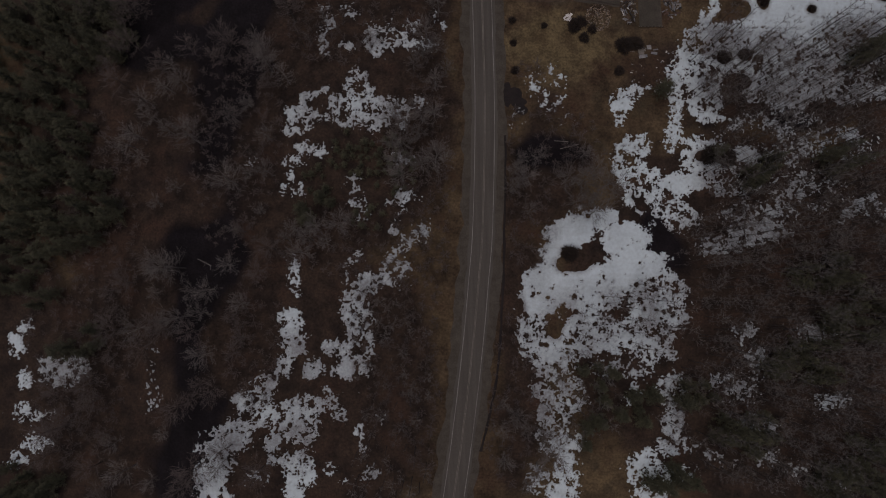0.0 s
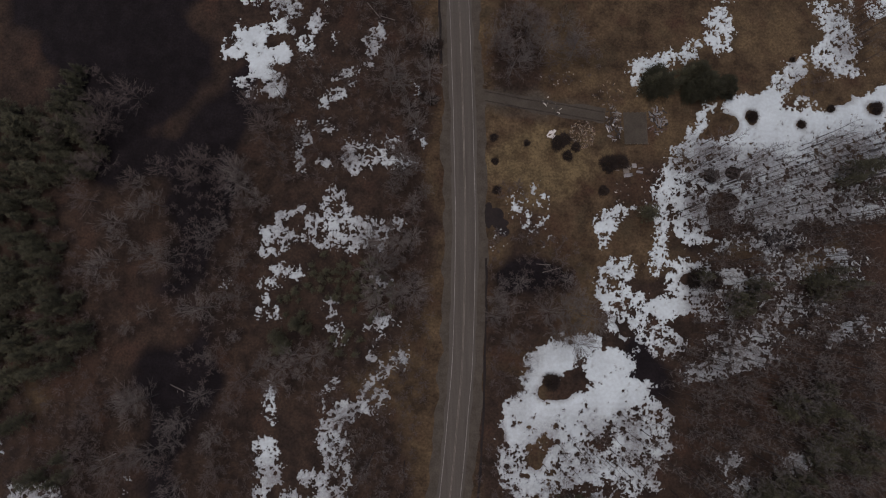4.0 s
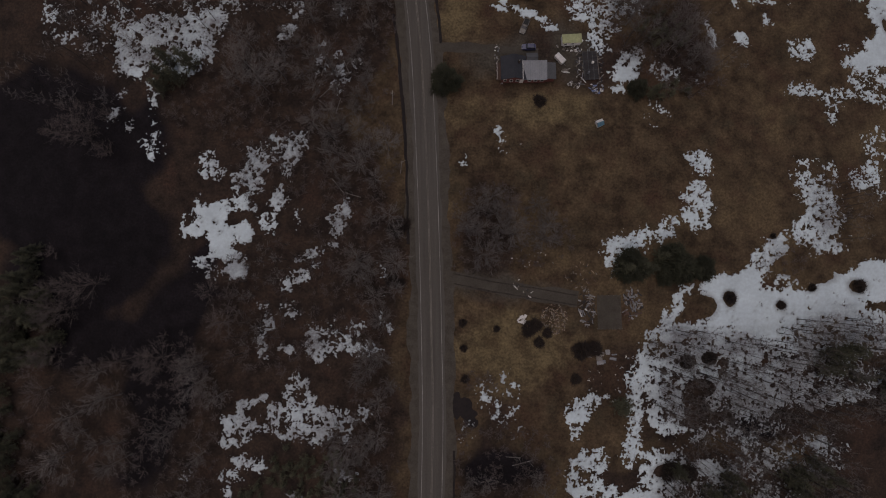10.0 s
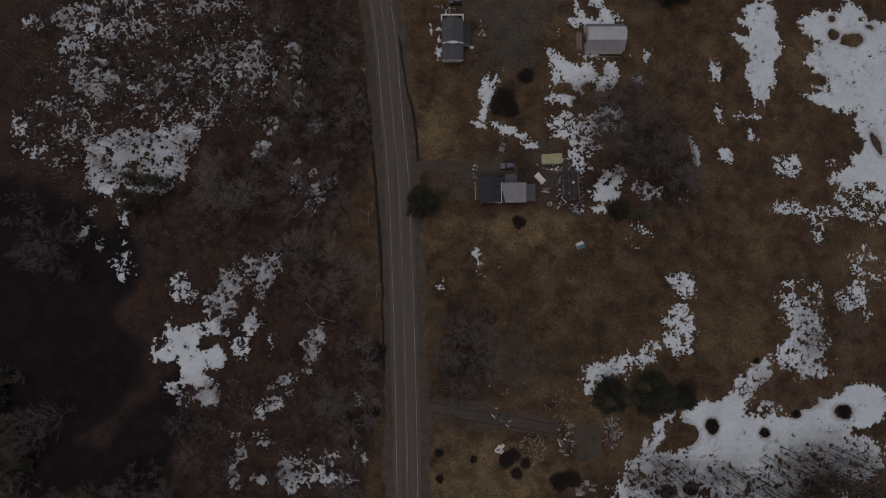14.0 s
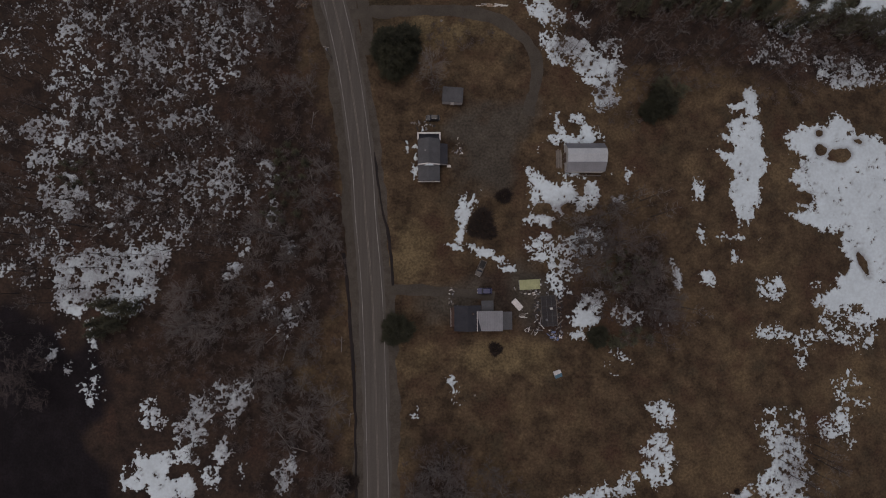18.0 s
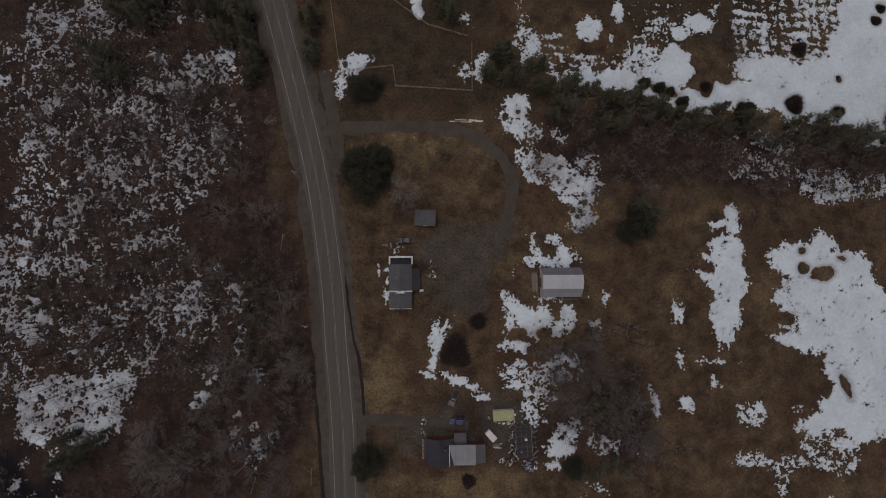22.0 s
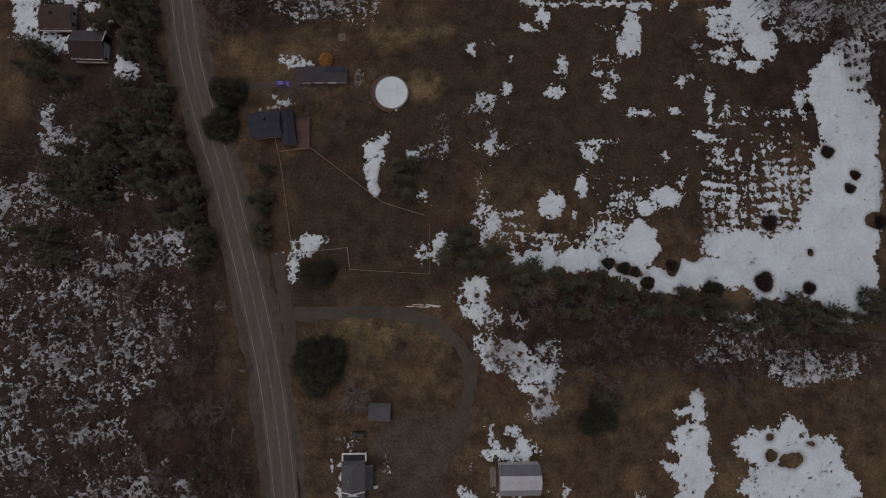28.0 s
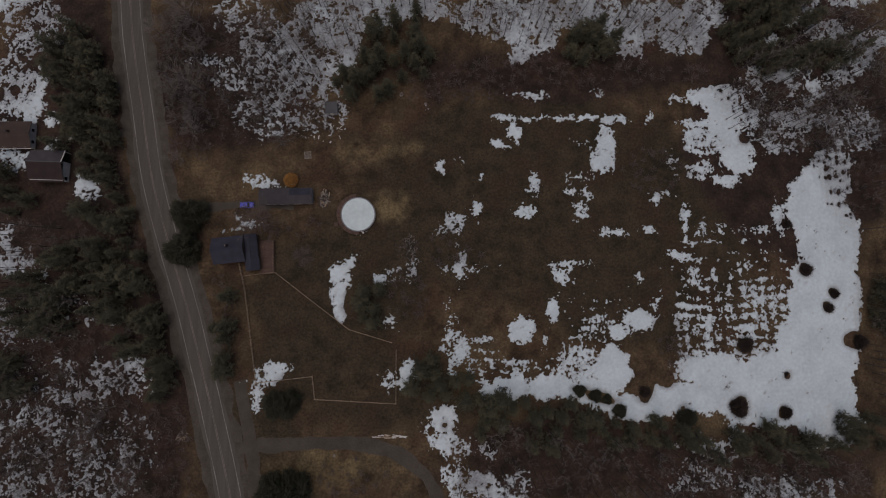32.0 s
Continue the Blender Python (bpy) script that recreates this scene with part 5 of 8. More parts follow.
snow(0.14, [(90.2, 296.1, 4.2, 4.5, -21), (87.6, 294.4, 2.1, 2.8, 0), (99.0, 300.9, 2.1, 3.9, 0), (96.6, 292.9, 0.9, 2.1, 0), (101.8, 312.1, 2.3, 2.8, 0), (104.4, 315.6, 4.6, 0.9, 6), (142.1, 327.5, 1.1, 4.9, 0), (142.7, 331.2, 2.6, 1.1, 0), (131.8, 361.4, 0.9, 2.3, -34), (133.3, 335.2, 2.6, 1.5, 20), (136.0, 336.5, 3.0, 0.6, 0)])
snow(0.35, [(69.4, 327.8, 2.8, 3.9, -15), (65.9, 326.0, 3.1, 1.7, 0), (94.2, 339.5, 2.0, 3.2, 0), (91.8, 332.3, 3.6, 2.1, 0), (71.0, 316.3, 1.0, 5.6, 0), (74.5, 314.5, 3.8, 0.9, 0), (109.2, 331.8, 1.8, 2.2, 0), (108.7, 342.7, 2.5, 0.9, 0), (110.7, 337.8, 0.9, 1.8, 0), (107.6, 336.9, 1.8, 0.7, 0), (76.6, 332.3, 0.9, 2.1, 0), (144.6, 310.7, 1.7, 2.6, 0), (140.8, 317.9, 1.5, 1.1, 0), (143.7, 316.7, 2.2, 0.7, 0), (114.1, 298.0, 2.5, 1.4, 0), (67.9, 292.0, 1.0, 6.9, 0), (71.1, 290.3, 3.1, 3.8, 0), (56.7, 314.6, 1.4, 2.1, 0), (109.7, 353.5, 2.2, 0.9, 0), (137.7, 317.9, 1.1, 0.7, 0), (130.2, 326.0, 1.8, 0.6, 0), (118.8, 325.1, 1.8, 0.5, 0)])
snow(0.3, [(94.2, 368.8, 3.7, 0.9, 0), (116.4, 370.3, 0.9, 0.7, 0), (65.1, 345.9, 0.7, 0.9, 0), (72.1, 347.7, 0.9, 0.5, 0), (77.8, 342.4, 0.9, 0.7, 0), (126.9, 311.6, 0.7, 1.1, 0), (61.6, 364.7, 0.7, 0.7, 0)])
snow(0.3, [(99.3, 137.3, 4.4, 3.3, 0), (98.1, 126.3, 4.8, 5.1, 0)])
snow(0.3, [(137.0, 126.4, 6.1, 4.2, 0)])
snow(0.6, [(133.6, 132.0, 3.4, 5.0, 0), (141.3, 132.4, 3.1, 4.2, 0), (158.3, 136.9, 2.4, 7.9, 0), (152.0, 132.1, 3.9, 3.5, 0)])
snow(0.2, [(65.9, 269.0, 4.1, 4.7, 0), (62.8, 270.7, 2.4, 1.7, 0), (66.8, 262.6, 2.7, 5.4, 0), (63.1, 263.0, 2.7, 2.4, -11)])
snow(0.45, [(62.3, 265.2, 3.7, 3.7, 0), (66.7, 255.2, 1.7, 3.4, 0)])
snow(0.25, [(76.4, 250.6, 5.7, 4.0, -21), (83.8, 243.4, 6.1, 5.7, 0), (85.3, 235.2, 4.4, 4.4, 0), (80.5, 246.8, 5.1, 4.4, 0)])
snow(0.5, [(71.4, 251.9, 4.0, 5.0, 0), (86.4, 245.8, 5.1, 6.8, 0), (74.9, 260.9, 3.7, 1.7, 0)])
snow(0.16, [(37.7, 316.5, 2.4, 1.4, 35), (35.2, 313.0, 3.4, 3.4, 0), (34.7, 307.8, 3.4, 5.1, 0), (35.4, 301.8, 2.4, 3.1, 0), (33.0, 310.4, 1.7, 3.4, 0)])
snow(0.35, [(48.4, 312.9, 3.5, 1.7, 15), (46.4, 312.1, 1.7, 1.7, 0)])
snow(0.15, [(55.2, 284.4, 2.4, 3.7, -21), (54.0, 281.2, 1.7, 2.4, 0)])
snow(0.5, [(49.4, 281.2, 2.4, 2.4, 0), (50.1, 298.5, 1.4, 2.1, 0)])
snow(0.14, [(15.9, 283.6, 3.7, 2.4, 0), (12.5, 281.6, 3.0, 1.0, 0), (11.0, 277.4, 1.5, 3.7, 0), (17.6, 280.7, 5.1, 0.7, 0)])
snow(0.3, [(6.8, 328.2, 3.5, 2.1, 24), (3.8, 326.8, 2.4, 0.9, 0), (-0.2, 326.2, 2.8, 0.9, 14), (2.9, 330.9, 1.0, 1.0, 0)])
snow(0.35, [(11.4, 340.7, 2.5, 1.8, 0), (7.5, 342.2, 3.2, 1.6, -26), (14.9, 340.3, 2.5, 0.4, 0), (4.3, 342.6, 1.4, 0.7, 0)])
snow(0.2, [(-78.8, 370.2, 4.9, 9.5, 0), (-78.2, 359.8, 4.1, 8.5, 0), (-65.5, 368.8, 5.2, 7.5, 0), (-63.1, 374.5, 5.2, 4.1, 0), (-72.8, 366.2, 2.6, 3.4, 0), (-75.4, 352.2, 5.6, 2.2, 0), (-66.9, 350.7, 2.6, 2.6, 0), (-56.1, 362.0, 2.2, 1.8, 0), (-56.1, 353.1, 2.9, 1.5, 19)])
snow(0.3, [(-44.6, 340.6, 3.2, 3.6, 0), (-43.4, 338.7, 2.2, 2.5, 0)])
snow(0.52, [(19.6, 370.1, 14.3, 10.7, 0), (28.6, 363.5, 7.1, 7.1, 0), (12.7, 360.8, 8.9, 5.3, 0)])
snow(0.14, [(105.9, 92.1, 8.4, 7.3, 0), (114.9, 90.2, 11.0, 8.1, 0), (127.8, 90.1, 13.0, 7.4, 0), (143.1, 95.0, 15.2, 6.8, 12), (154.9, 98.9, 9.7, 7.0, 15), (113.6, 100.0, 5.1, 4.8, 0), (104.7, 98.3, 7.3, 3.3, 15)])
snow(0.28, [(103.5, 81.5, 16.2, 6.5, 0), (123.4, 79.5, 20.2, 7.7, 0), (144.1, 82.8, 17.0, 8.7, 0), (93.3, 76.4, 8.2, 10.0, 0), (104.6, 69.3, 16.2, 6.5, 0), (122.5, 65.6, 17.4, 4.7, 0), (139.0, 63.2, 12.3, 3.0, 7), (85.6, 62.7, 6.3, 9.9, 0), (111.4, 62.3, 10.8, 4.7, 0)])
snow(0.42, [(70.7, 107.5, 2.5, 3.6, 0), (72.2, 111.0, 4.6, 2.1, 20), (78.9, 112.8, 5.7, 2.5, 20), (86.2, 114.0, 5.4, 2.7, 20), (89.1, 117.2, 2.9, 2.5, 45)])
snow(0.3, [(137.0, 126.4, 6.1, 4.2, 0), (138.4, 119.9, 6.1, 7.6, 0), (131.8, 115.3, 5.3, 4.2, 0), (139.6, 110.8, 5.0, 3.0, 0), (122.0, 109.9, 4.8, 3.7, 45), (117.7, 105.9, 5.6, 3.3, 50)])
snow(0.6, [(133.6, 132.0, 3.4, 5.0, 0), (141.3, 132.4, 3.1, 4.2, 0), (144.9, 118.1, 1.5, 4.2, 0), (128.6, 102.6, 7.5, 3.7, 0)])
snow(0.3, [(97.8, 121.2, 4.4, 4.0, 0), (96.6, 116.3, 1.3, 1.5, 0)])
snow(0.25, [(91.1, 94.0, 1.6, 6.5, -25), (87.2, 87.0, 2.5, 4.3, 0), (83.8, 82.7, 3.6, 2.8, 0)])
snow(0.38, [(82.7, 76.6, 5.3, 5.3, 0), (77.9, 68.0, 4.2, 6.3, 0), (76.2, 59.5, 2.8, 8.1, 0), (74.1, 49.3, 1.9, 5.2, 0), (83.5, 67.1, 5.3, 7.8, 0)])
snow(0.3, [(62.0, 63.1, 4.5, 2.1, 14), (58.4, 59.8, 2.8, 3.1, 0), (56.9, 54.7, 2.1, 2.4, 0)])
snow(0.4, [(61.5, 46.1, 4.5, 3.1, 0), (59.5, 38.6, 4.1, 3.8, 0), (62.8, 31.8, 5.2, 4.5, 0), (68.1, 36.8, 2.4, 2.4, 0)])
snow(0.16, [(84.8, 41.5, 8.7, 5.6, 0), (95.4, 43.4, 7.1, 2.8, 0), (76.6, 34.1, 8.0, 4.5, 0), (83.2, 47.4, 5.9, 2.1, 0)])
snow(0.5, [(105.0, 41.9, 7.1, 3.9, 0), (92.4, 34.6, 8.8, 4.6, 0), (119.6, 46.6, 10.8, 4.7, 0), (87.9, 55.0, 3.5, 1.6, 0), (97.5, 52.2, 3.2, 1.2, 0), (87.7, 50.4, 2.5, 1.1, 0)])
snow(0.6, [(100.7, 23.4, 10.6, 3.2, 0), (128.7, 46.4, 11.0, 5.5, 0), (141.2, 68.7, 11.2, 4.5, 0), (111.7, 33.2, 8.9, 3.6, 0), (111.0, 53.7, 10.8, 3.6, 0)])
snow(0.16, [(40.4, 18.2, 9.8, 5.6, 19), (49.4, 23.3, 6.4, 3.9, 0), (33.0, 2.6, 8.0, 7.0, 0), (47.0, 2.4, 12.2, 7.7, 0), (59.4, 7.5, 12.3, 5.6, 14), (58.0, 16.2, 8.1, 6.0, 0), (36.8, 12.9, 6.3, 4.9, 0)])
snow(0.34, [(66.2, 0.5, 9.9, 8.1, 0)])
snow(0.4, [(60.6, 40.1, 5.7, 7.9, 0), (67.4, 30.3, 8.2, 7.1, 0), (73.3, 23.1, 8.2, 4.6, 0), (91.8, 15.0, 10.1, 3.2, 14), (102.8, 18.5, 7.3, 3.6, 0), (101.2, 22.9, 9.1, 2.5, 20)])
snow(0.6, [(116.6, 33.6, 9.3, 3.7, 0), (134.8, 26.3, 11.3, 2.6, 0)])
snow(0.34, [(-22.9, 4.0, 6.7, 2.8, 24), (-15.0, 9.1, 4.2, 3.5, 0)])
snow(0.5, [(-46.0, 6.8, 1.4, 2.9, 0)])
snow(0.18, [(-53.1, 121.0, 4.8, 5.5, 0), (-50.3, 115.3, 5.1, 5.1, 0), (-48.3, 109.8, 5.8, 2.4, 0), (-46.8, 104.8, 4.3, 2.5, 0), (-58.0, 117.2, 3.7, 1.8, 0), (-62.4, 117.5, 0.9, 2.6, 0), (-44.8, 116.1, 4.0, 3.6, 0), (-57.8, 123.9, 1.7, 2.9, 0)])
snow(0.36, [(-43.3, 131.9, 4.4, 5.5, -37), (-39.7, 138.4, 4.0, 4.4, 0), (-32.4, 142.9, 7.3, 4.4, 0), (-28.8, 144.8, 5.5, 2.9, 0), (-45.9, 125.4, 5.1, 2.4, 0), (-29.6, 137.2, 1.6, 3.7, 0), (-35.8, 119.6, 2.4, 3.1, 0), (-33.1, 127.0, 2.2, 4.0, -31)])
snow(0.36, [(-55.4, 139.9, 2.4, 3.2, 0), (-52.5, 136.0, 3.0, 1.7, 0), (-56.2, 134.2, 1.1, 1.1, 0), (-25.8, 119.4, 0.9, 2.3, 0), (-56.5, 107.2, 3.5, 2.4, 0), (-52.8, 104.4, 2.4, 2.4, 0)])
snow(0.28, [(-12.3, 122.8, 2.0, 3.6, 0), (-14.5, 117.3, 1.6, 4.3, 0), (-15.5, 112.7, 1.4, 1.8, 0), (-13.2, 120.0, 2.3, 1.8, 0), (-19.5, 110.4, 2.5, 0.4, 4), (-23.1, 108.3, 1.8, 0.5, 0), (-25.7, 102.9, 4.3, 1.8, 29), (-28.4, 100.2, 2.3, 2.3, 0), (-22.1, 105.6, 1.4, 0.9, 0)])
snow(0.38, [(-35.4, 89.6, 1.2, 3.2, 0), (-32.8, 94.0, 2.1, 0.5, 0), (-30.1, 91.3, 1.8, 0.9, 0), (-35.4, 86.0, 1.1, 0.7, 0), (-37.1, 80.7, 1.8, 2.3, 0), (-30.0, 80.6, 2.5, 1.2, 0), (-38.0, 83.4, 0.5, 1.4, 0)])
snow(0.38, [(-21.2, 82.2, 3.9, 3.9, 0), (-17.6, 86.6, 3.2, 2.3, 0), (-14.1, 82.1, 6.7, 2.8, 0), (-8.8, 87.4, 1.9, 2.3, 0), (-5.3, 80.2, 3.5, 1.9, 0), (-20.3, 77.4, 2.3, 1.6, 0), (-10.6, 80.3, 4.9, 1.6, 0)])
snow(0.2, [(-0.1, 103.3, 0.7, 2.3, 0), (-7.4, 101.5, 0.9, 0.9, 0), (-1.0, 89.9, 1.1, 1.6, 0), (1.2, 86.7, 0.7, 0.7, 0)])
snow(0.3, [(-44.9, 58.0, 4.4, 3.9, 0), (-42.3, 63.2, 3.4, 2.3, 39), (-46.6, 53.7, 3.5, 2.3, 0), (-37.9, 65.8, 2.5, 1.2, 29)])
snow(0.34, [(-25.5, 69.1, 3.5, 3.5, 0), (-28.2, 62.1, 4.9, 2.3, 0), (-33.4, 57.9, 3.2, 3.2, 44), (-21.1, 60.3, 6.6, 3.1, 0), (-14.1, 60.2, 3.1, 2.6, 0), (-28.1, 55.2, 6.7, 2.1, 0), (-19.4, 54.2, 4.9, 1.6, 0), (-12.4, 55.0, 1.9, 3.1, 0)])
snow(0.3, [(-43.0, 46.7, 3.5, 1.9, 0), (-46.5, 43.3, 3.0, 2.3, 0), (-46.9, 38.2, 1.4, 3.9, 0), (-38.6, 45.0, 2.6, 1.6, 0), (-44.1, 33.9, 0.9, 1.6, 0), (-49.9, 34.8, 1.6, 1.9, 0)])
snow(0.4, [(-27.2, 34.6, 2.3, 3.1, 0), (-26.3, 28.7, 4.3, 2.1, 0), (-23.7, 25.3, 1.6, 1.9, 0), (-10.8, 31.1, 3.3, 2.6, 0), (-14.2, 28.6, 2.2, 0.9, 0), (-11.6, 43.0, 2.3, 1.6, 0), (-6.3, 61.0, 1.6, 1.6, 0), (-12.5, 25.2, 1.4, 1.5, 0)])
snow(0.34, [(-9.1, 17.6, 4.1, 2.4, 0), (-12.6, 14.3, 2.2, 2.2, 0), (-5.7, 20.1, 2.4, 2.4, 0), (-14.2, 20.1, 1.5, 1.2, 0), (-16.0, 5.9, 4.8, 3.1, 0), (-21.1, 5.1, 3.1, 2.2, 0), (-26.3, 11.0, 3.4, 1.2, 30), (-10.9, 9.2, 3.1, 2.2, 0)])
snow(0.4, [(-45.6, 8.5, 1.0, 2.3, 0), (-59.7, 43.4, 1.4, 1.1, 0)])
snow(0.4, [(-76.4, 180.5, 8.9, 7.0, 0), (-65.4, 180.3, 8.8, 6.0, 0), (-79.6, 171.5, 6.6, 3.3, 0), (-70.4, 169.5, 5.1, 2.2, 0), (-58.2, 182.8, 5.1, 3.3, 0), (-84.0, 184.4, 3.4, 3.4, 0), (-75.1, 165.1, 1.3, 1.6, 0)])
snow(0.48, [(-87.1, 206.8, 7.2, 6.8, 0), (-83.0, 201.0, 5.3, 3.4, 0), (-82.3, 221.8, 10.7, 3.8, 0), (-92.1, 226.1, 6.9, 3.9, 0), (-93.4, 216.5, 4.6, 6.1, 0), (-74.7, 221.5, 6.8, 3.4, 0)])
snow(0.58, [(-51.6, 203.8, 10.3, 10.3, 0), (-54.8, 191.0, 8.4, 4.0, 0), (-62.6, 202.3, 5.2, 6.6, 0), (-39.1, 211.0, 8.4, 4.7, 0), (-33.4, 201.6, 8.3, 4.0, 0), (-52.6, 228.5, 11.2, 2.2, 0)])
snow(0.34, [(-21.0, 213.4, 3.1, 2.2, 0), (-19.1, 209.6, 1.6, 2.7, 0), (-18.9, 198.5, 1.6, 3.0, 0)])
snow(0.48, [(-32.0, 180.5, 3.0, 2.3, 0), (-29.5, 188.6, 3.2, 1.6, 0), (-19.4, 169.6, 1.2, 3.5, 0), (-14.1, 167.7, 2.1, 4.2, 0), (-8.8, 170.3, 1.6, 1.6, 0), (-13.1, 188.4, 0.9, 1.2, 0), (-107.5, 224.8, 2.9, 2.2, 0), (-83.8, 162.6, 1.5, 1.7, 0), (-86.3, 155.5, 1.5, 2.4, 0), (-81.5, 151.9, 1.1, 1.1, 0), (-73.5, 157.1, 0.9, 2.4, 0)])
snow(0.78, [(-61.0, 207.8, 37.0, 20.3, 0), (-87.9, 188.1, 22.5, 11.3, 0)])
snow(0.36, [(-25.5, 64.7, 4.9, 4.6, 0), (-22.9, 58.6, 8.7, 4.5, 0), (-30.8, 57.8, 4.6, 3.9, 0), (-44.0, 57.1, 4.9, 4.6, 0)])
snow(0.42, [(141.2, 250.2, 6.8, 3.6, 0), (166.2, 244.3, 10.3, 4.8, 0), (149.7, 257.5, 4.3, 3.3, 0), (182.1, 244.5, 6.8, 3.0, 0)])
snow(0.4, [(187.5, 372.7, 5.8, 5.3, 0), (204.6, 359.5, 7.1, 7.1, 0), (195.0, 362.7, 5.8, 3.3, 0), (180.4, 362.2, 8.9, 3.2, 0)])
snow(0.5, [(175.7, 354.7, 8.0, 4.0, 0), (167.3, 372.0, 4.8, 6.0, 0)])
snow(0.32, [(-46.9, -8.2, 4.6, 5.0, 0), (-46.0, -15.2, 4.6, 4.3, 0), (-48.6, -21.3, 3.0, 3.6, 0), (-39.7, -23.0, 3.5, 3.0, 0), (-27.4, -1.4, 3.9, 7.1, 0), (-24.7, -10.2, 4.6, 5.3, 0), (-31.8, -17.0, 4.9, 3.0, 0), (-28.2, -22.2, 6.0, 3.9, 0), (-23.0, -20.6, 1.6, 5.3, 0), (-42.3, -34.2, 7.1, 3.9, 0), (-33.5, -33.4, 2.3, 6.0, 25), (-44.0, -41.0, 6.0, 4.9, 0), (-54.8, -27.3, 4.6, 3.6, 0), (-58.3, -33.3, 6.1, 3.9, 0), (-54.7, -37.6, 5.0, 3.2, 0), (-63.5, -41.1, 6.4, 3.2, 20), (-67.1, -45.4, 8.6, 3.6, 0), (-73.4, -46.3, 3.2, 2.5, 0), (-68.8, -51.4, 5.7, 4.3, 0), (-71.4, -56.5, 6.1, 6.1, 0), (-70.5, -61.6, 6.1, 3.6, 0), (-44.0, -52.9, 5.6, 6.0, 0), (-45.7, -59.7, 3.9, 4.2, 0), (-52.8, -45.3, 3.2, 3.2, 0), (-51.9, -50.4, 1.9, 1.6, 0), (-58.1, -55.6, 2.8, 1.2, 0)])
snow(0.2, [(-67.1, -45.4, 7.2, 3.2, 0), (-71.4, -54.8, 4.7, 6.5, 0)])
snow(0.4, [(-45.2, 1.4, 2.1, 1.8, 0), (-24.8, -44.5, 0.9, 3.5, 0), (-24.8, -55.4, 3.1, 0.9, 25), (-35.2, -52.9, 0.9, 1.2, 0), (-19.5, -38.5, 1.4, 1.7, 0)])
snow(0.22, [(-137.4, -14.8, 3.2, 4.4, 0), (-134.7, -9.4, 2.4, 2.8, 0), (-123.4, -22.0, 8.5, 3.3, 0), (-121.3, -25.6, 6.9, 2.9, 0), (-115.7, -21.1, 3.8, 2.9, 0), (-133.9, -26.5, 2.7, 2.9, 0)])
snow(0.5, [(-134.5, -36.3, 3.1, 2.3, 0), (-136.0, -50.5, 2.7, 2.7, 0), (-130.3, -46.0, 3.9, 1.9, 0), (-127.7, -37.1, 3.9, 1.5, 0), (-91.9, -30.8, 1.1, 2.6, 0)])
snow(0.16, [(31.4, -2.1, 7.7, 6.0, 0), (64.7, -5.1, 7.1, 3.5, 0), (45.4, -2.2, 10.5, 4.2, 0), (56.1, 1.1, 10.6, 3.5, 0)])
snow(0.32, [(46.9, -12.6, 12.2, 6.6, 0), (62.7, -12.8, 10.2, 6.0, 0), (70.0, -6.0, 7.1, 6.7, 0), (31.1, -15.9, 7.3, 6.6, 0), (37.9, -21.1, 5.9, 3.1, 0), (64.1, -19.7, 8.4, 2.8, 0), (26.0, -12.4, 3.5, 4.9, 0)])
snow(0.4, [(32.6, -27.9, 4.5, 6.2, 0), (34.1, -36.4, 4.8, 5.2, 0), (37.3, -44.9, 6.2, 3.8, 0), (32.2, -43.1, 3.4, 5.2, 0), (37.1, -53.3, 3.8, 6.9, 0), (28.5, -56.5, 3.4, 4.8, 0), (35.3, -60.0, 5.1, 3.4, 0)])
snow(0.4, [(70.8, -30.1, 4.9, 4.9, 0), (70.4, -40.3, 3.1, 6.3, 0), (71.9, -47.1, 5.9, 2.3, 0), (61.2, -53.6, 5.9, 5.5, 0), (68.1, -55.4, 6.9, 2.6, 0), (62.7, -60.4, 5.2, 2.8, 0), (82.2, -49.8, 5.3, 1.6, -21), (60.5, -24.8, 4.2, 1.9, 0), (58.5, -31.6, 2.4, 2.3, 0)])
snow(0.48, [(91.9, -30.4, 5.3, 3.0, 0), (90.3, -27.0, 5.3, 1.2, 0), (96.7, -41.6, 4.6, 2.3, 0), (120.4, -35.3, 4.4, 2.4, 0), (97.8, -20.2, 2.9, 2.3, 0), (94.6, -13.2, 3.6, 3.2, 0), (118.1, -13.6, 7.3, 2.2, 0), (99.8, -51.9, 2.5, 1.6, 0), (108.5, -54.6, 2.5, 1.6, 0), (122.7, -58.4, 2.5, 2.4, 0)])
snow(0.28, [(26.6, 385.3, 13.9, 10.3, 0), (37.2, 396.6, 17.9, 7.2, 0), (19.8, 372.4, 6.7, 6.7, 0), (13.8, 365.2, 3.2, 4.2, 0), (51.6, 398.6, 10.8, 5.0, 0), (29.8, 412.1, 36.3, 9.1, 0)])
snow(0.46, [(3.2, 394.9, 9.0, 6.8, 0), (10.6, 385.5, 8.6, 8.6, 0), (5.6, 374.4, 10.3, 3.9, 0), (-5.2, 380.0, 7.1, 2.0, 0), (7.7, 365.2, 6.7, 3.2, 0)])
snow(0.26, [(84.1, 395.0, 14.2, 7.3, 0), (94.9, 389.4, 8.8, 8.0, 0), (104.4, 397.3, 11.1, 5.6, 0), (91.1, 382.7, 3.3, 3.6, 0), (62.4, 397.7, 7.2, 3.3, 0), (84.4, 410.5, 29.5, 9.2, 0)])
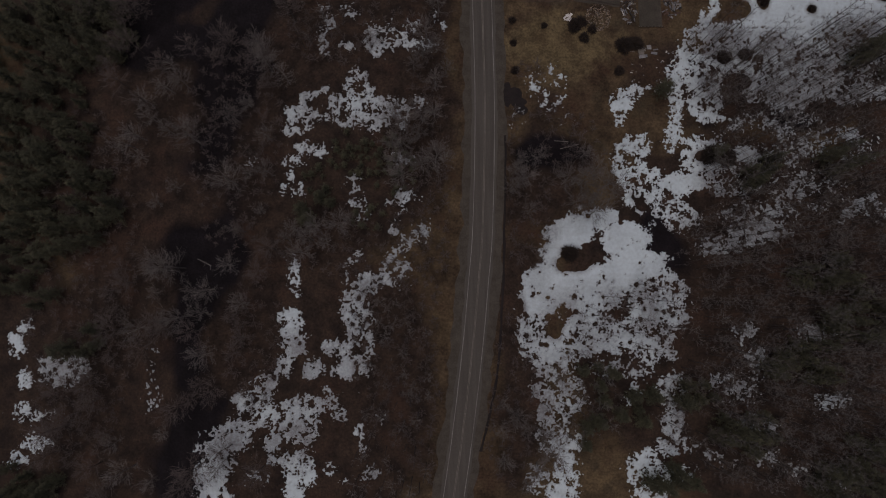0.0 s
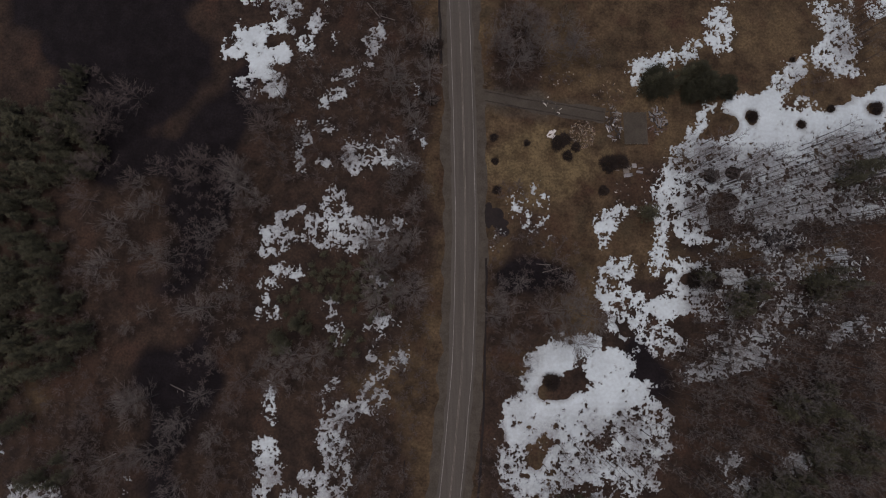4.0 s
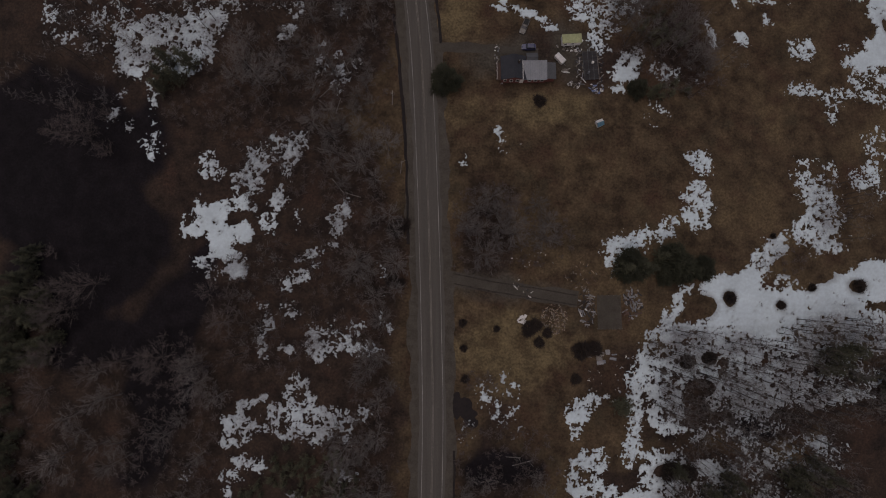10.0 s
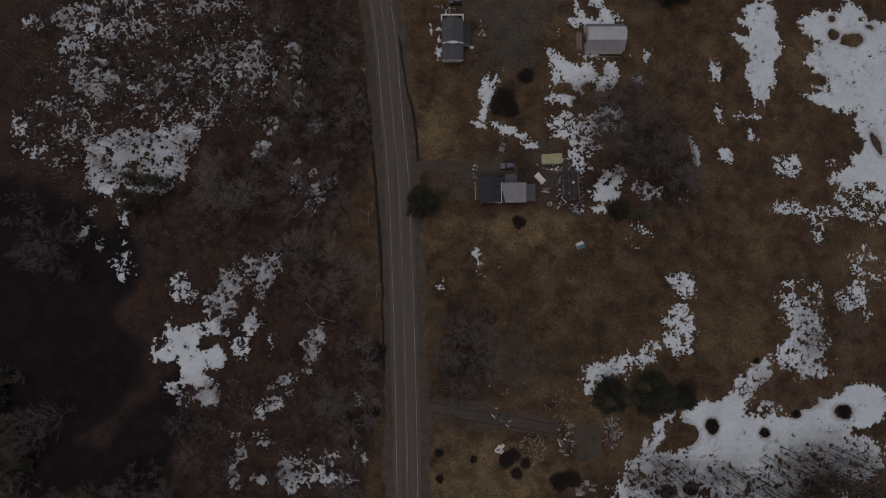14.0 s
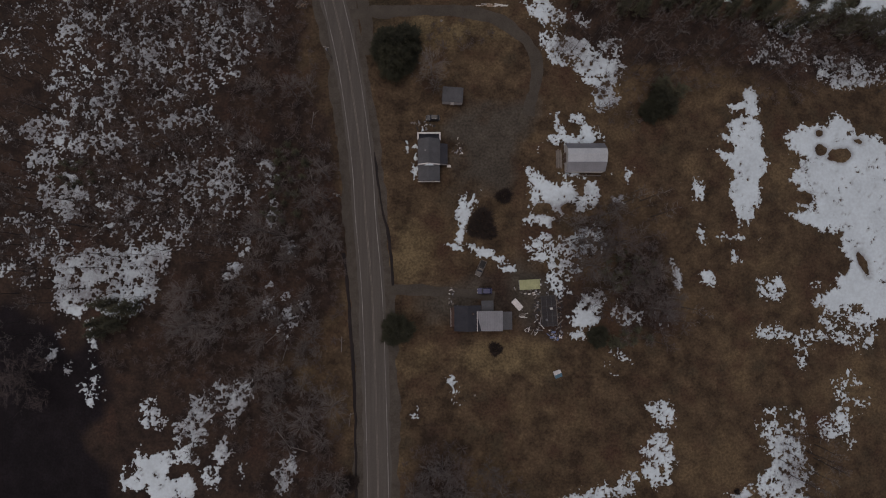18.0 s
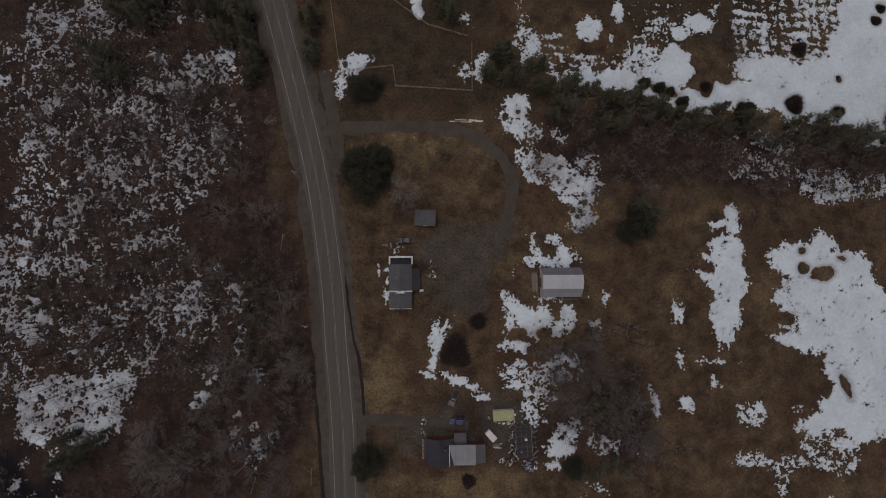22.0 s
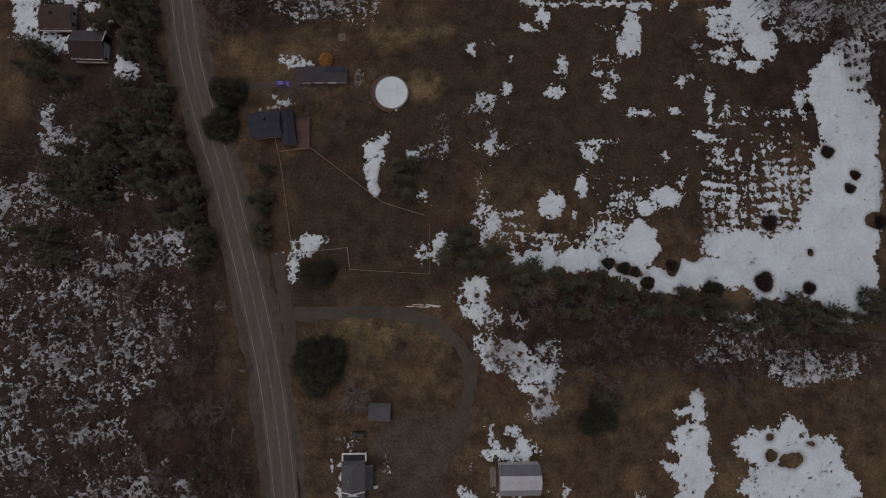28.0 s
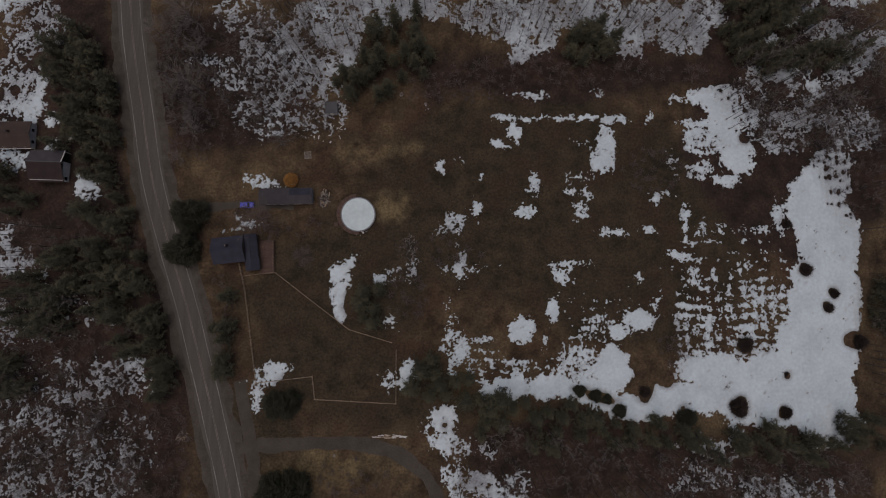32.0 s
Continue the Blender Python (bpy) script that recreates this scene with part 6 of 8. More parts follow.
snow(0.3, [(117.4, 397.5, 11.2, 5.6, 0), (126.4, 390.0, 7.2, 5.6, 0), (134.3, 396.0, 11.4, 5.3, 0), (145.4, 390.5, 9.2, 7.3, 0), (128.0, 384.3, 3.8, 2.1, 0), (151.7, 398.5, 9.8, 4.9, 0), (131.4, 411.7, 30.8, 9.6, 0)])
snow(0.34, [(187.7, 399.9, 7.0, 2.7, 43), (176.6, 389.5, 4.0, 1.8, 0), (197.2, 392.3, 8.3, 4.6, 0), (209.4, 388.8, 10.6, 5.1, 27), (173.6, 377.7, 5.6, 2.8, 0), (179.5, 376.9, 6.0, 2.2, 0), (195.6, 376.4, 10.3, 2.1, 17), (187.0, 371.2, 8.1, 1.6, 17), (202.2, 380.5, 10.4, 4.2, 32), (205.3, 408.9, 12.9, 6.4, 0)])
snow(0.44, [(164.7, 364.1, 4.7, 7.4, 0), (200.0, 359.0, 5.3, 7.8, 0)])
snow(0.3, [(-80.8, 177.5, 6.6, 8.4, 0), (-71.9, 180.9, 7.9, 7.9, 0), (-62.8, 179.1, 8.9, 8.9, 0), (-56.2, 183.9, 5.0, 5.0, 0), (-80.4, 169.6, 5.8, 2.4, 0), (-66.0, 170.5, 6.8, 3.2, 0), (-73.9, 165.3, 1.3, 1.4, 0)])
snow(0.42, [(46.7, -19.2, 12.2, 3.1, 0), (53.5, -23.0, 7.0, 2.4, 0), (39.4, -31.4, 4.5, 5.2, 0)])

snow(0.42, [(108.2, 284.7, 8.1, 6.0, 0)], 0.3)
snow(0.12, [(108.9, 278.8, 8.8, 3.2, 0)])

for e in BARE:
    w = window(e[0] - 12, e[1] - 12, e[0] + 12, e[1] + 12)
    DEPTH[w] = np.minimum(DEPTH[w], np.clip(0.5 * rough(SX[w], SY[w], 2.5, 75) - oval(SX[w], SY[w], e) / 1.2, -1, 1))
# tussocks poke through where the woods begin
wet = (DEPTH > -0.5) & (strewn_shade(SX, SY) > 0.3)
wx, wy = SX[wet], SY[wet]
DEPTH[wet] = np.minimum(DEPTH[wet], np.clip((np.minimum(dots(wx, wy, 4.3, 0.25, 90), dots(wx, wy, 2.6, 0.16, 95)) + 0.35 * grain(wx, wy, 0.7, 91)) / 0.3, -1, 1))
# the snow has melted away round every stem
for wx, wy, wr in WELLS:
    w = window(wx - wr - 1, wy - wr - 1, wx + wr + 1, wy + wr + 1)
    ring = (np.hypot(SX[w] - wx, SY[w] - wy) - wr * (1 + 0.5 * grain(SX[w], SY[w], 0.6, 76))) / 0.4
    DEPTH[w] = np.minimum(DEPTH[w], np.clip(ring, -1, 1))
# and is ploughed off the road
clear = np.abs(SX - road_x(SY)) - (LANE + 4.3)
DEPTH = np.minimum(DEPTH, np.clip(clear, -1, 1))


def components(mask):
    """Numbers the islands of a mask, by runs of cells that touch from row to row."""
    parent, rows, last = [], [], []

    def top(i):
        while parent[i] != i:
            parent[i] = parent[parent[i]]
            i = parent[i]
        return i

    for r in range(mask.shape[0]):
        cut = np.flatnonzero(np.diff(np.r_[0, mask[r].view(np.int8), 0]))
        runs, k = [], 0
        for a, b in zip(cut[::2].tolist(), cut[1::2].tolist()):
            n = len(parent)
            parent.append(n)
            while k < len(last) and last[k][1] <= a:
                k += 1
            j = k
            while j < len(last) and last[j][0] < b:
                parent[top(last[j][2])] = top(n)
                j += 1
            runs.append((a, b, n))
        rows.append(runs)
        last = runs
    marks = np.zeros(mask.shape, np.int32)
    for r, runs in enumerate(rows):
        for a, b, n in runs:
            marks[r, a:b] = top(n) + 1
    return marks


cells = np.maximum(np.maximum(DEPTH[:-1, :-1], DEPTH[1:, :-1]), np.maximum(DEPTH[:-1, 1:], DEPTH[1:, 1:])) > 0
marks = components(cells)
crust = np.clip(DEPTH, 0, 1) ** 0.6
TOP = land(SX, SY) + np.where(DEPTH > 0, 0.03 + 0.17 * crust + 0.03 * crust * rough(SX, SY, 1.6, 77), np.maximum(DEPTH, -0.5) * 0.4)
counts = np.bincount(marks.ravel())
counts[0] = 0
order = np.argsort(-counts)[:300]
big = [int(k) for k in order if counts[k] * STEP * STEP > 6.0]


def snow_mesh(name, r0, c0, mask):
    """The snow over a mask of cells, its even inner parts in larger faces."""
    h, w = (mask.shape[0] // 4) * 4, (mask.shape[1] // 4) * 4
    z = DEPTH[r0:r0 + mask.shape[0] + 1, c0:c0 + mask.shape[1] + 1]
    low = np.minimum(np.minimum(z[:-1, :-1], z[1:, :-1]), np.minimum(z[:-1, 1:], z[1:, 1:]))
    full = ((low > 0.03) & mask)[:h, :w].reshape(h // 4, 4, w // 4, 4).all((1, 3))
    fine = mask.copy()
    fine[:h, :w] &= ~np.repeat(np.repeat(full, 4, 0), 4, 1)
    wide = z.shape[1]
    i, j = np.nonzero(fine)
    a = i * wide + j
    quads = [np.stack([a, a + 1, a + wide + 1, a + wide], 1)]
    i, j = np.nonzero(full)
    a = i * 4 * wide + j * 4
    quads.append(np.stack([a, a + 4, a + 4 * wide + 4, a + 4 * wide], 1))
    quads = np.concatenate(quads)
    used, back = np.unique(quads, return_inverse=True)
    rr, cc = r0 + used // wide, c0 + used % wide
    me = mesh_from(name, np.stack([SX[rr, cc], SY[rr, cc], TOP[rr, cc]], 1), [back.reshape(-1, 4)], SNOW, True)
    # colour mask: shade and litter below trees, plus thin snow at rims
    near = np.clip(strewn_shade(SX[rr, cc], SY[rr, cc]) + 0.75 * np.clip(1 - DEPTH[rr, cc], 0, 1), 0, 1)
    me.attributes.new("strewn_shade", "FLOAT", "POINT").data.foreach_set("value", near.astype(np.float32))
    return me


rank = np.full(len(counts), -1, np.int32)
rank[big] = np.arange(len(big))
which = rank[marks]
rows_, cols_ = np.nonzero(which >= 0)
ids_ = which[rows_, cols_]
edge_lo_r, edge_hi_r = np.full(len(big), 10**6), np.zeros(len(big), int)
edge_lo_c, edge_hi_c = np.full(len(big), 10**6), np.zeros(len(big), int)
np.minimum.at(edge_lo_r, ids_, rows_), np.maximum.at(edge_hi_r, ids_, rows_)
np.minimum.at(edge_lo_c, ids_, cols_), np.maximum.at(edge_hi_c, ids_, cols_)
for n, k in enumerate(big):
    size = counts[k] * STEP * STEP
    r0, r1, c0, c1 = edge_lo_r[n], edge_hi_r[n] + 1, edge_lo_c[n], edge_hi_c[n] + 1
    me = snow_mesh("snow_patch", r0, c0, which[r0:r1, c0:c1] == n)
    if size > 900:
        label = "wide sheet of old white snow with ragged melting edge"
    elif size > 60:
        label = "large ragged patch of old snow with bare ground showing through"
    else:
        label = "small patch of old white snow melting on brown ground"
    tagged(new("snow_patch", me), label, "snow", "melting snow patches")
me = snow_mesh("snow_scraps", 0, 0, (marks > 0) & (which < 0))
tagged(new("snow_scraps", me), "scattered small scraps of old snow on the ground", "snow", kind="stuff")

# ---- buildings ----
SHINGLE = material("dark_shingles", (0.036, 0.038, 0.046), (0.021, 0.022, 0.028), 0.15, 2.5, 0.9, 0.3)
SHINGLE_GREY = material("grey_shingles", (0.085, 0.088, 0.094), (0.054, 0.056, 0.061), 0.15, 2.5, 0.9, 0.3)
SHINGLE_DUSK = material("dusky_shingles", (0.058, 0.053, 0.058), (0.036, 0.033, 0.037), 0.15, 2.5, 0.9, 0.3)
SHINGLE_NAVY = material("navy_shingles", (0.034, 0.036, 0.052), (0.020, 0.021, 0.032), 0.15, 2.5, 0.9, 0.3)
SHINGLE_MAROON = material("maroon_shingles", (0.034, 0.022, 0.021), (0.020, 0.013, 0.0125), 0.15, 2.5, 0.9, 0.3)
SHINGLE_BROWN = material("brown_shingles", (0.058, 0.041, 0.034), (0.035, 0.025, 0.022), 0.15, 2.5, 0.9, 0.3)
TIN = material("pale_metal_roof", (0.215, 0.225, 0.245), (0.16, 0.168, 0.183), 0.4, 3.0, 0.55, 0.1, metal=0.15)
TIN_BRIGHT = material("white_metal_roof", (0.40, 0.43, 0.455), (0.31, 0.335, 0.355), 0.4, 3.0, 0.5, 0.1, metal=0.1)
TIN_DULL = material("dull_metal_roof", (0.165, 0.172, 0.19), (0.12, 0.125, 0.14), 0.4, 3.0, 0.55, 0.1, metal=0.15)
YELLOW_ROOF = material("yellowed_camper_roof", (0.34, 0.36, 0.20), (0.23, 0.245, 0.13), 0.4, 2.0, 0.7, 0.1)
RED_WALL = material("red_clapboard", (0.12, 0.040, 0.034), (0.08, 0.028, 0.025), 0.2, 1.5, 0.8, 0.2)
WHITE_WALL = material("white_clapboard", (0.55, 0.54, 0.52), (0.38, 0.37, 0.36), 0.2, 1.5, 0.8, 0.2)
GREY_WALL = material("grey_siding", (0.26, 0.26, 0.27), (0.17, 0.17, 0.175), 0.2, 1.5, 0.8, 0.2)
BROWN_WALL = material("brown_boards", (0.14, 0.095, 0.07), (0.075, 0.052, 0.04), 0.2, 1.5, 0.85, 0.3)
TRIM = material("white_trim", (0.62, 0.61, 0.60), (0.44, 0.43, 0.42), 0.2, 1.0, 0.7, 0.1)
PANE = material("dark_window_glass", (0.02, 0.022, 0.026), (0.012, 0.013, 0.016), 0.5, 2.0, 0.1, 0, specular=0.5)
DECK = material("weathered_deck_boards", (0.105, 0.066, 0.052), (0.058, 0.038, 0.032), 0.12, 1.2, 0.9, 0.3, object_vary=0.4)
TIMBER = material("old_grey_timber", (0.22, 0.20, 0.18), (0.10, 0.09, 0.082), 0.15, 1.2, 0.9, 0.3, object_vary=0.5)
CHARRED = material("charred_timber", (0.044, 0.041, 0.042), (0.016, 0.015, 0.016), 0.15, 1.2, 0.9, 0.3, object_vary=0.5)
PALE_WOOD = material("pale_split_wood", (0.34, 0.27, 0.20), (0.17, 0.13, 0.10), 0.15, 1.0, 0.9, 0.2, object_vary=0.5)
RUBBER = material("black_rubber", (0.03, 0.03, 0.03), (0.015, 0.015, 0.015), 0.1, 1.0, 0.85, 0)
STEEL = material("dull_steel", (0.20, 0.20, 0.205), (0.12, 0.12, 0.125), 0.1, 1.0, 0.4, 0, metal=0.6)
CAR_GLASS = material("car_glass", (0.05, 0.055, 0.065), (0.03, 0.033, 0.04), 0.5, 2.0, 0.12, 0, specular=0.4)
LAMP_CLEAR = material("clear_lamp_glass", (0.6, 0.6, 0.58), (0.45, 0.45, 0.44), 0.1, 0.6, 0.2, 0)
DITCH_MUD = material("wet_ditch_mud", (0.019, 0.014, 0.0135), (0.010, 0.008, 0.0085), 0.5, 3, 0.9, 0.4)
LAMP_RED = material("red_lamp_glass", (0.35, 0.03, 0.025), (0.22, 0.02, 0.02), 0.1, 0.6, 0.3, 0)


def block(x0, x1, y0, y1, z0, z1, bevel=0.0):
    """A box as a bmesh, its edges a little rounded."""
    bm = bmesh.new()
    bmesh.ops.create_cube(bm, size=1.0)
    bmesh.ops.scale(bm, vec=(x1 - x0, y1 - y0, z1 - z0), verts=bm.verts)
    bmesh.ops.translate(bm, vec=((x0 + x1) / 2, (y0 + y1) / 2, (z0 + z1) / 2), verts=bm.verts)
    if bevel:
        bmesh.ops.bevel(bm, geom=bm.edges[:], offset=bevel, segments=1, affect="EDGES")
    return bm


def slab(a, b, c, d, thick):
    """A sheet of that thickness under the quad a b c d."""
    bm = bmesh.new()
    top = [bm.verts.new(p) for p in (a, b, c, d)]
    low = [bm.verts.new(Vector(p) - Vector((0, 0, thick))) for p in (a, b, c, d)]
    bm.faces.new(top)
    bm.faces.new(low[::-1])
    for i in range(4):
        bm.faces.new((top[i - 1], low[i - 1], low[i], top[i]))
    bmesh.ops.recalc_face_normals(bm, faces=bm.faces[:])
    return bm


def drum(r, z0, z1, sides=24, r2=None, x=0.0, y=0.0):
    bm = bmesh.new()
    bmesh.ops.create_cone(bm, cap_ends=True, segments=sides, radius1=r, radius2=r if r2 is None else r2, depth=z1 - z0)
    bmesh.ops.translate(bm, vec=(x, y, (z0 + z1) / 2), verts=bm.verts)
    return bm


def rod(a, b, r, sides=6):
    bm = bmesh.new()
    v, f = prism([a, b], [r, r], sides)
    vs = [bm.verts.new(p) for p in v]
    for t in f:
        bm.faces.new([vs[i] for i in t])
    bm.faces.new(vs[:sides])
    bm.faces.new(vs[sides:][::-1])
    bmesh.ops.recalc_face_normals(bm, faces=bm.faces[:])
    return bm


def walls(root, x0, x1, y0, y1, high, mat, t=0.15):
    part("wall", block(x0, x1, y0, y0 + t, -0.3, high), mat, root)
    part("wall", block(x0, x1, y1 - t, y1, -0.3, high), mat, root)
    part("wall", block(x0, x0 + t, y0 + t, y1 - t, -0.3, high), mat, root)
    part("wall", block(x1 - t, x1, y0 + t, y1 - t, -0.3, high), mat, root)


def opening(root, name, side, at, wall, z0, z1, wide):
    """A window or door set into a wall: side is the way it faces."""
    s = {"s": -1, "n": 1, "w": -1, "e": 1}[side]
    def box(h0, h1, v0, v1, d0, d1):
        lo, hi = sorted((wall + s * d0, wall + s * d1))
        return block(at + h0, at + h1, lo, hi, v0, v1) if side in "sn" else block(lo, hi, at + h0, at + h1, v0, v1)
    ob = part(name, box(-wide / 2, wide / 2, z0, z1, 0.004, 0.03), PANE if name == "window" else TRIM, root)
    for h0, h1, v0, v1 in ((-wide / 2 - 0.1, -wide / 2, z0 - 0.1, z1 + 0.1), (wide / 2, wide / 2 + 0.1, z0 - 0.1, z1 + 0.1), (-wide / 2, wide / 2, z1, z1 + 0.1), (-wide / 2, wide / 2, z0 - 0.1, z0)):
        part("frame", box(h0, h1, v0, v1, 0.004, 0.06), TRIM, ob)
    return ob


def gable(root, x0, x1, y0, y1, eave, ridge, along, mat, over=0.35, wall_mat=None, ribs=0, rib_mat=None):
    """Two roof slopes with a ridge cap, and the gable ends' triangles."""
    if along == "x":
        m = (y0 + y1) / 2
        drop = over * (ridge - eave) / (m - y0)
        a, b = x0 - over, x1 + over
        slopes = [((a, y0 - over, eave - drop), (b, y0 - over, eave - drop), (b, m, ridge), (a, m, ridge)), ((a, m, ridge), (b, m, ridge), (b, y1 + over, eave - drop), (a, y1 + over, eave - drop))]
        cap = block(a, b, m - 0.14, m + 0.14, ridge - 0.02, ridge + 0.05)
        ends = [((x, y0, eave), (x, y1, eave), (x, m, ridge - 0.12)) for x in (x0 + 0.02, x1 - 0.02)]
    else:
        m = (x0 + x1) / 2
        drop = over * (ridge - eave) / (m - x0)
        a, b = y0 - over, y1 + over
        slopes = [((x0 - over, a, eave - drop), (m, a, ridge), (m, b, ridge), (x0 - over, b, eave - drop)), ((m, a, ridge), (x1 + over, a, eave - drop), (x1 + over, b, eave - drop), (m, b, ridge))]
        cap = block(m - 0.14, m + 0.14, a, b, ridge - 0.02, ridge + 0.05)
        ends = [((x0, y, eave), (x1, y, eave), (m, y, ridge - 0.12)) for y in (y0 + 0.02, y1 - 0.02)]
    made = [part("roof", slab(*s, 0.12), mat, root) for s in slopes]
    part("ridge_cap", cap, mat, root)
    for tri in ends:
        bm = bmesh.new()
        n = Vector((0.12, 0, 0)) if along == "x" else Vector((0, 0.12, 0))
        lo = [bm.verts.new(Vector(p) - n / 2) for p in tri]
        hi = [bm.verts.new(Vector(p) + n / 2) for p in tri]
        bm.faces.new(lo)
        bm.faces.new(hi[::-1])
        for i in range(3):
            bm.faces.new((lo[i - 1], lo[i], hi[i], hi[i - 1]))
        bmesh.ops.recalc_face_normals(bm, faces=bm.faces[:])
        part("gable_end", bm, wall_mat or mat, root)
    for slope, (p, q, r, s) in zip(made, slopes):
        p, q, r, s = map(Vector, (p, q, r, s))
        for k in range(ribs):
            t = (k + 0.5) / ribs
            e0, e1 = (p.lerp(q, t), s.lerp(r, t)) if along == "x" else (p.lerp(s, t), q.lerp(r, t))
            part("seam", rod(e0 + Vector((0, 0, 0.012)), e1 + Vector((0, 0, 0.012)), 0.03, 4), rib_mat or mat, slope)
    return made


def chimney(root, x, y, z0, z1):
    stack = part("chimney", block(x - 0.3, x + 0.3, y - 0.3, y + 0.3, z0, z1, 0.02), SHINGLE_BROWN, root, "brown brick chimney")
    part("flue", drum(0.14, z1, z1 + 0.3, 10, x=x, y=y), STEEL, stack)


def red_house():
    root = base("house", 45.4, 166.2)
    walls(root, -8.2, -0.9, -3.4, 3.5, 2.9, RED_WALL)
    gable(root, -8.2, -0.9, -3.4, 3.5, 2.9, 4.3, "y", SHINGLE, 0.35, RED_WALL)
    walls(root, -0.9, 5.8, -3.4, 1.9, 2.6, RED_WALL)
    wing = part("roof", slab((-1.7, -3.8, 2.75), (5.8, -3.8, 2.75), (5.8, 2.2, 3.35), (-1.7, 2.2, 3.35), 0.12), TIN, root, "pale grey sheet-metal roof")
    for k in range(11):
        x = -1.5 + 0.7 * k
        part("seam", rod((x, -3.8, 2.77), (x, 2.2, 3.37), 0.03, 4), TIN_DULL, wing)
    part("verge_board", block(-1.85, -1.7, -3.8, 2.2, 2.7, 3.4), TRIM, root)
    walls(root, 5.8, 8.3, -3.1, 1.6, 2.3, RED_WALL)
    part("roof", slab((5.8, -3.4, 2.75), (8.7, -3.4, 2.4), (8.7, 1.9, 2.4), (5.8, 1.9, 2.75), 0.1), SHINGLE_GREY, root)
    walls(root, -0.2, 3.0, 1.9, 5.0, 2.3, RED_WALL)
    gable(root, -0.2, 3.0, 1.9, 5.0, 2.3, 2.9, "x", SHINGLE_GREY, 0.2, RED_WALL)
    for x in (-7.2, -5.2, -3.2, 0.6, 2.4, 4.4):
        opening(root, "window", "s", x, -3.4, 1.0, 2.1, 0.9)
    opening(root, "door", "s", -1.9, -3.4, 0.1, 2.1, 0.9)
    porch = part("porch", block(-9.6, -8.25, -2.6, 3.0, -0.2, 0.45), DECK, root, "small timber side porch")
    for y in (-2.4, 0.2, 2.8):
        part("post", block(-9.55, -9.43, y - 0.06, y + 0.06, 0.45, 1.4), TRIM, porch)
    part("rail", block(-9.55, -9.45, -2.4, 2.8, 1.4, 1.48), TRIM, porch)
    chimney(root, -3.0, 1.4, 3.2, 4.7)
    tagged(root, "red clapboard house with dark shingles and pale metal roof", "house")


def grey_house():
    root = base("house", 29.5, 214.0)
    walls(root, -3.1, 3.1, -1.2, 6.3, 2.8, GREY_WALL)
    gable(root, -3.1, 3.1, -1.2, 6.3, 2.8, 4.2, "y", SHINGLE_GREY, 0.3, GREY_WALL)
    walls(root, -3.0, 3.0, -6.1, -1.2, 2.5, GREY_WALL)
    gable(root, -3.0, 3.0, -6.1, -1.55, 2.5, 3.8, "y", SHINGLE_GREY, 0.3, GREY_WALL)
    part("eave_board", block(-3.3, 3.3, -6.65, -6.42, 2.1, 2.32), TRIM, root)
    for side in (-1, 1):
        part("verge_board", slab((side * 3.4, -1.52, 2.78), (0, -1.52, 4.26), (0, -1.2, 4.26), (side * 3.4, -1.2, 2.78), 0.16), TRIM, root)
    part("snow_cap", slab((-1.4, -1.95, 3.95), (1.6, -1.95, 3.95), (0.9, -1.5, 4.16), (-0.7, -1.5, 4.16), 0.2), SNOW, root, "bit of old snow lying under the gable")
    walls(root, 3.1, 5.4, -0.9, 5.0, 2.1, GREY_WALL)
    part("roof", slab((3.1, -1.1, 2.65), (5.7, -1.1, 2.2), (5.7, 5.2, 2.2), (3.1, 5.2, 2.65), 0.1), SHINGLE, root)
    deck = part("deck", block(-3.3, 3.3, 6.65, 8.9, 0.3, 0.5), SHINGLE, root, "dark back deck with white rails")
    for x0, x1, y0, y1 in ((-3.6, -3.15, 6.65, 9.1), (3.15, 3.6, 6.65, 9.1), (-3.15, 3.15, 8.6, 9.1)):
        part("rail", block(x0, x1, y0, y1, 1.35, 1.45), TRIM, deck)
    for x in (-3.4, -1.2, 1.2, 3.4):
        part("post", block(x - 0.07, x + 0.07, 8.78, 8.92, 0.0, 1.35), TRIM, deck)
    steps = part("steps", block(5.5, 6.3, -1.6, -0.9, -0.2, 0.5), TRIM, root, "white entrance steps")
    part("tread", block(6.3, 6.7, -1.6, -0.9, -0.2, 0.2), TRIM, steps)
    for y in (-4.6, -2.8, 1.0, 3.4):
        opening(root, "window", "w", y, -3.1 if y > -1.5 else -3.0, 1.0, 2.0, 0.9)
        opening(root, "window", "e", y, 3.0 if y < 0 else 5.4, 0.9, 1.8, 0.8)
    opening(root, "window", "s", -1.4, -6.1, 1.0, 2.0, 1.0)
    opening(root, "window", "s", 1.4, -6.1, 1.0, 2.0, 1.0)
    vent = part("roof_vent", drum(0.14, 3.6, 4.5, 10, x=-1.0, y=2.6), STEEL, root, "small metal roof vent")
    part("cap", drum(0.24, 4.5, 4.6, 10, x=-1.0, y=2.6), STEEL, vent)
    tagged(root, "narrow grey house with shingled roof and white-railed deck", "house")


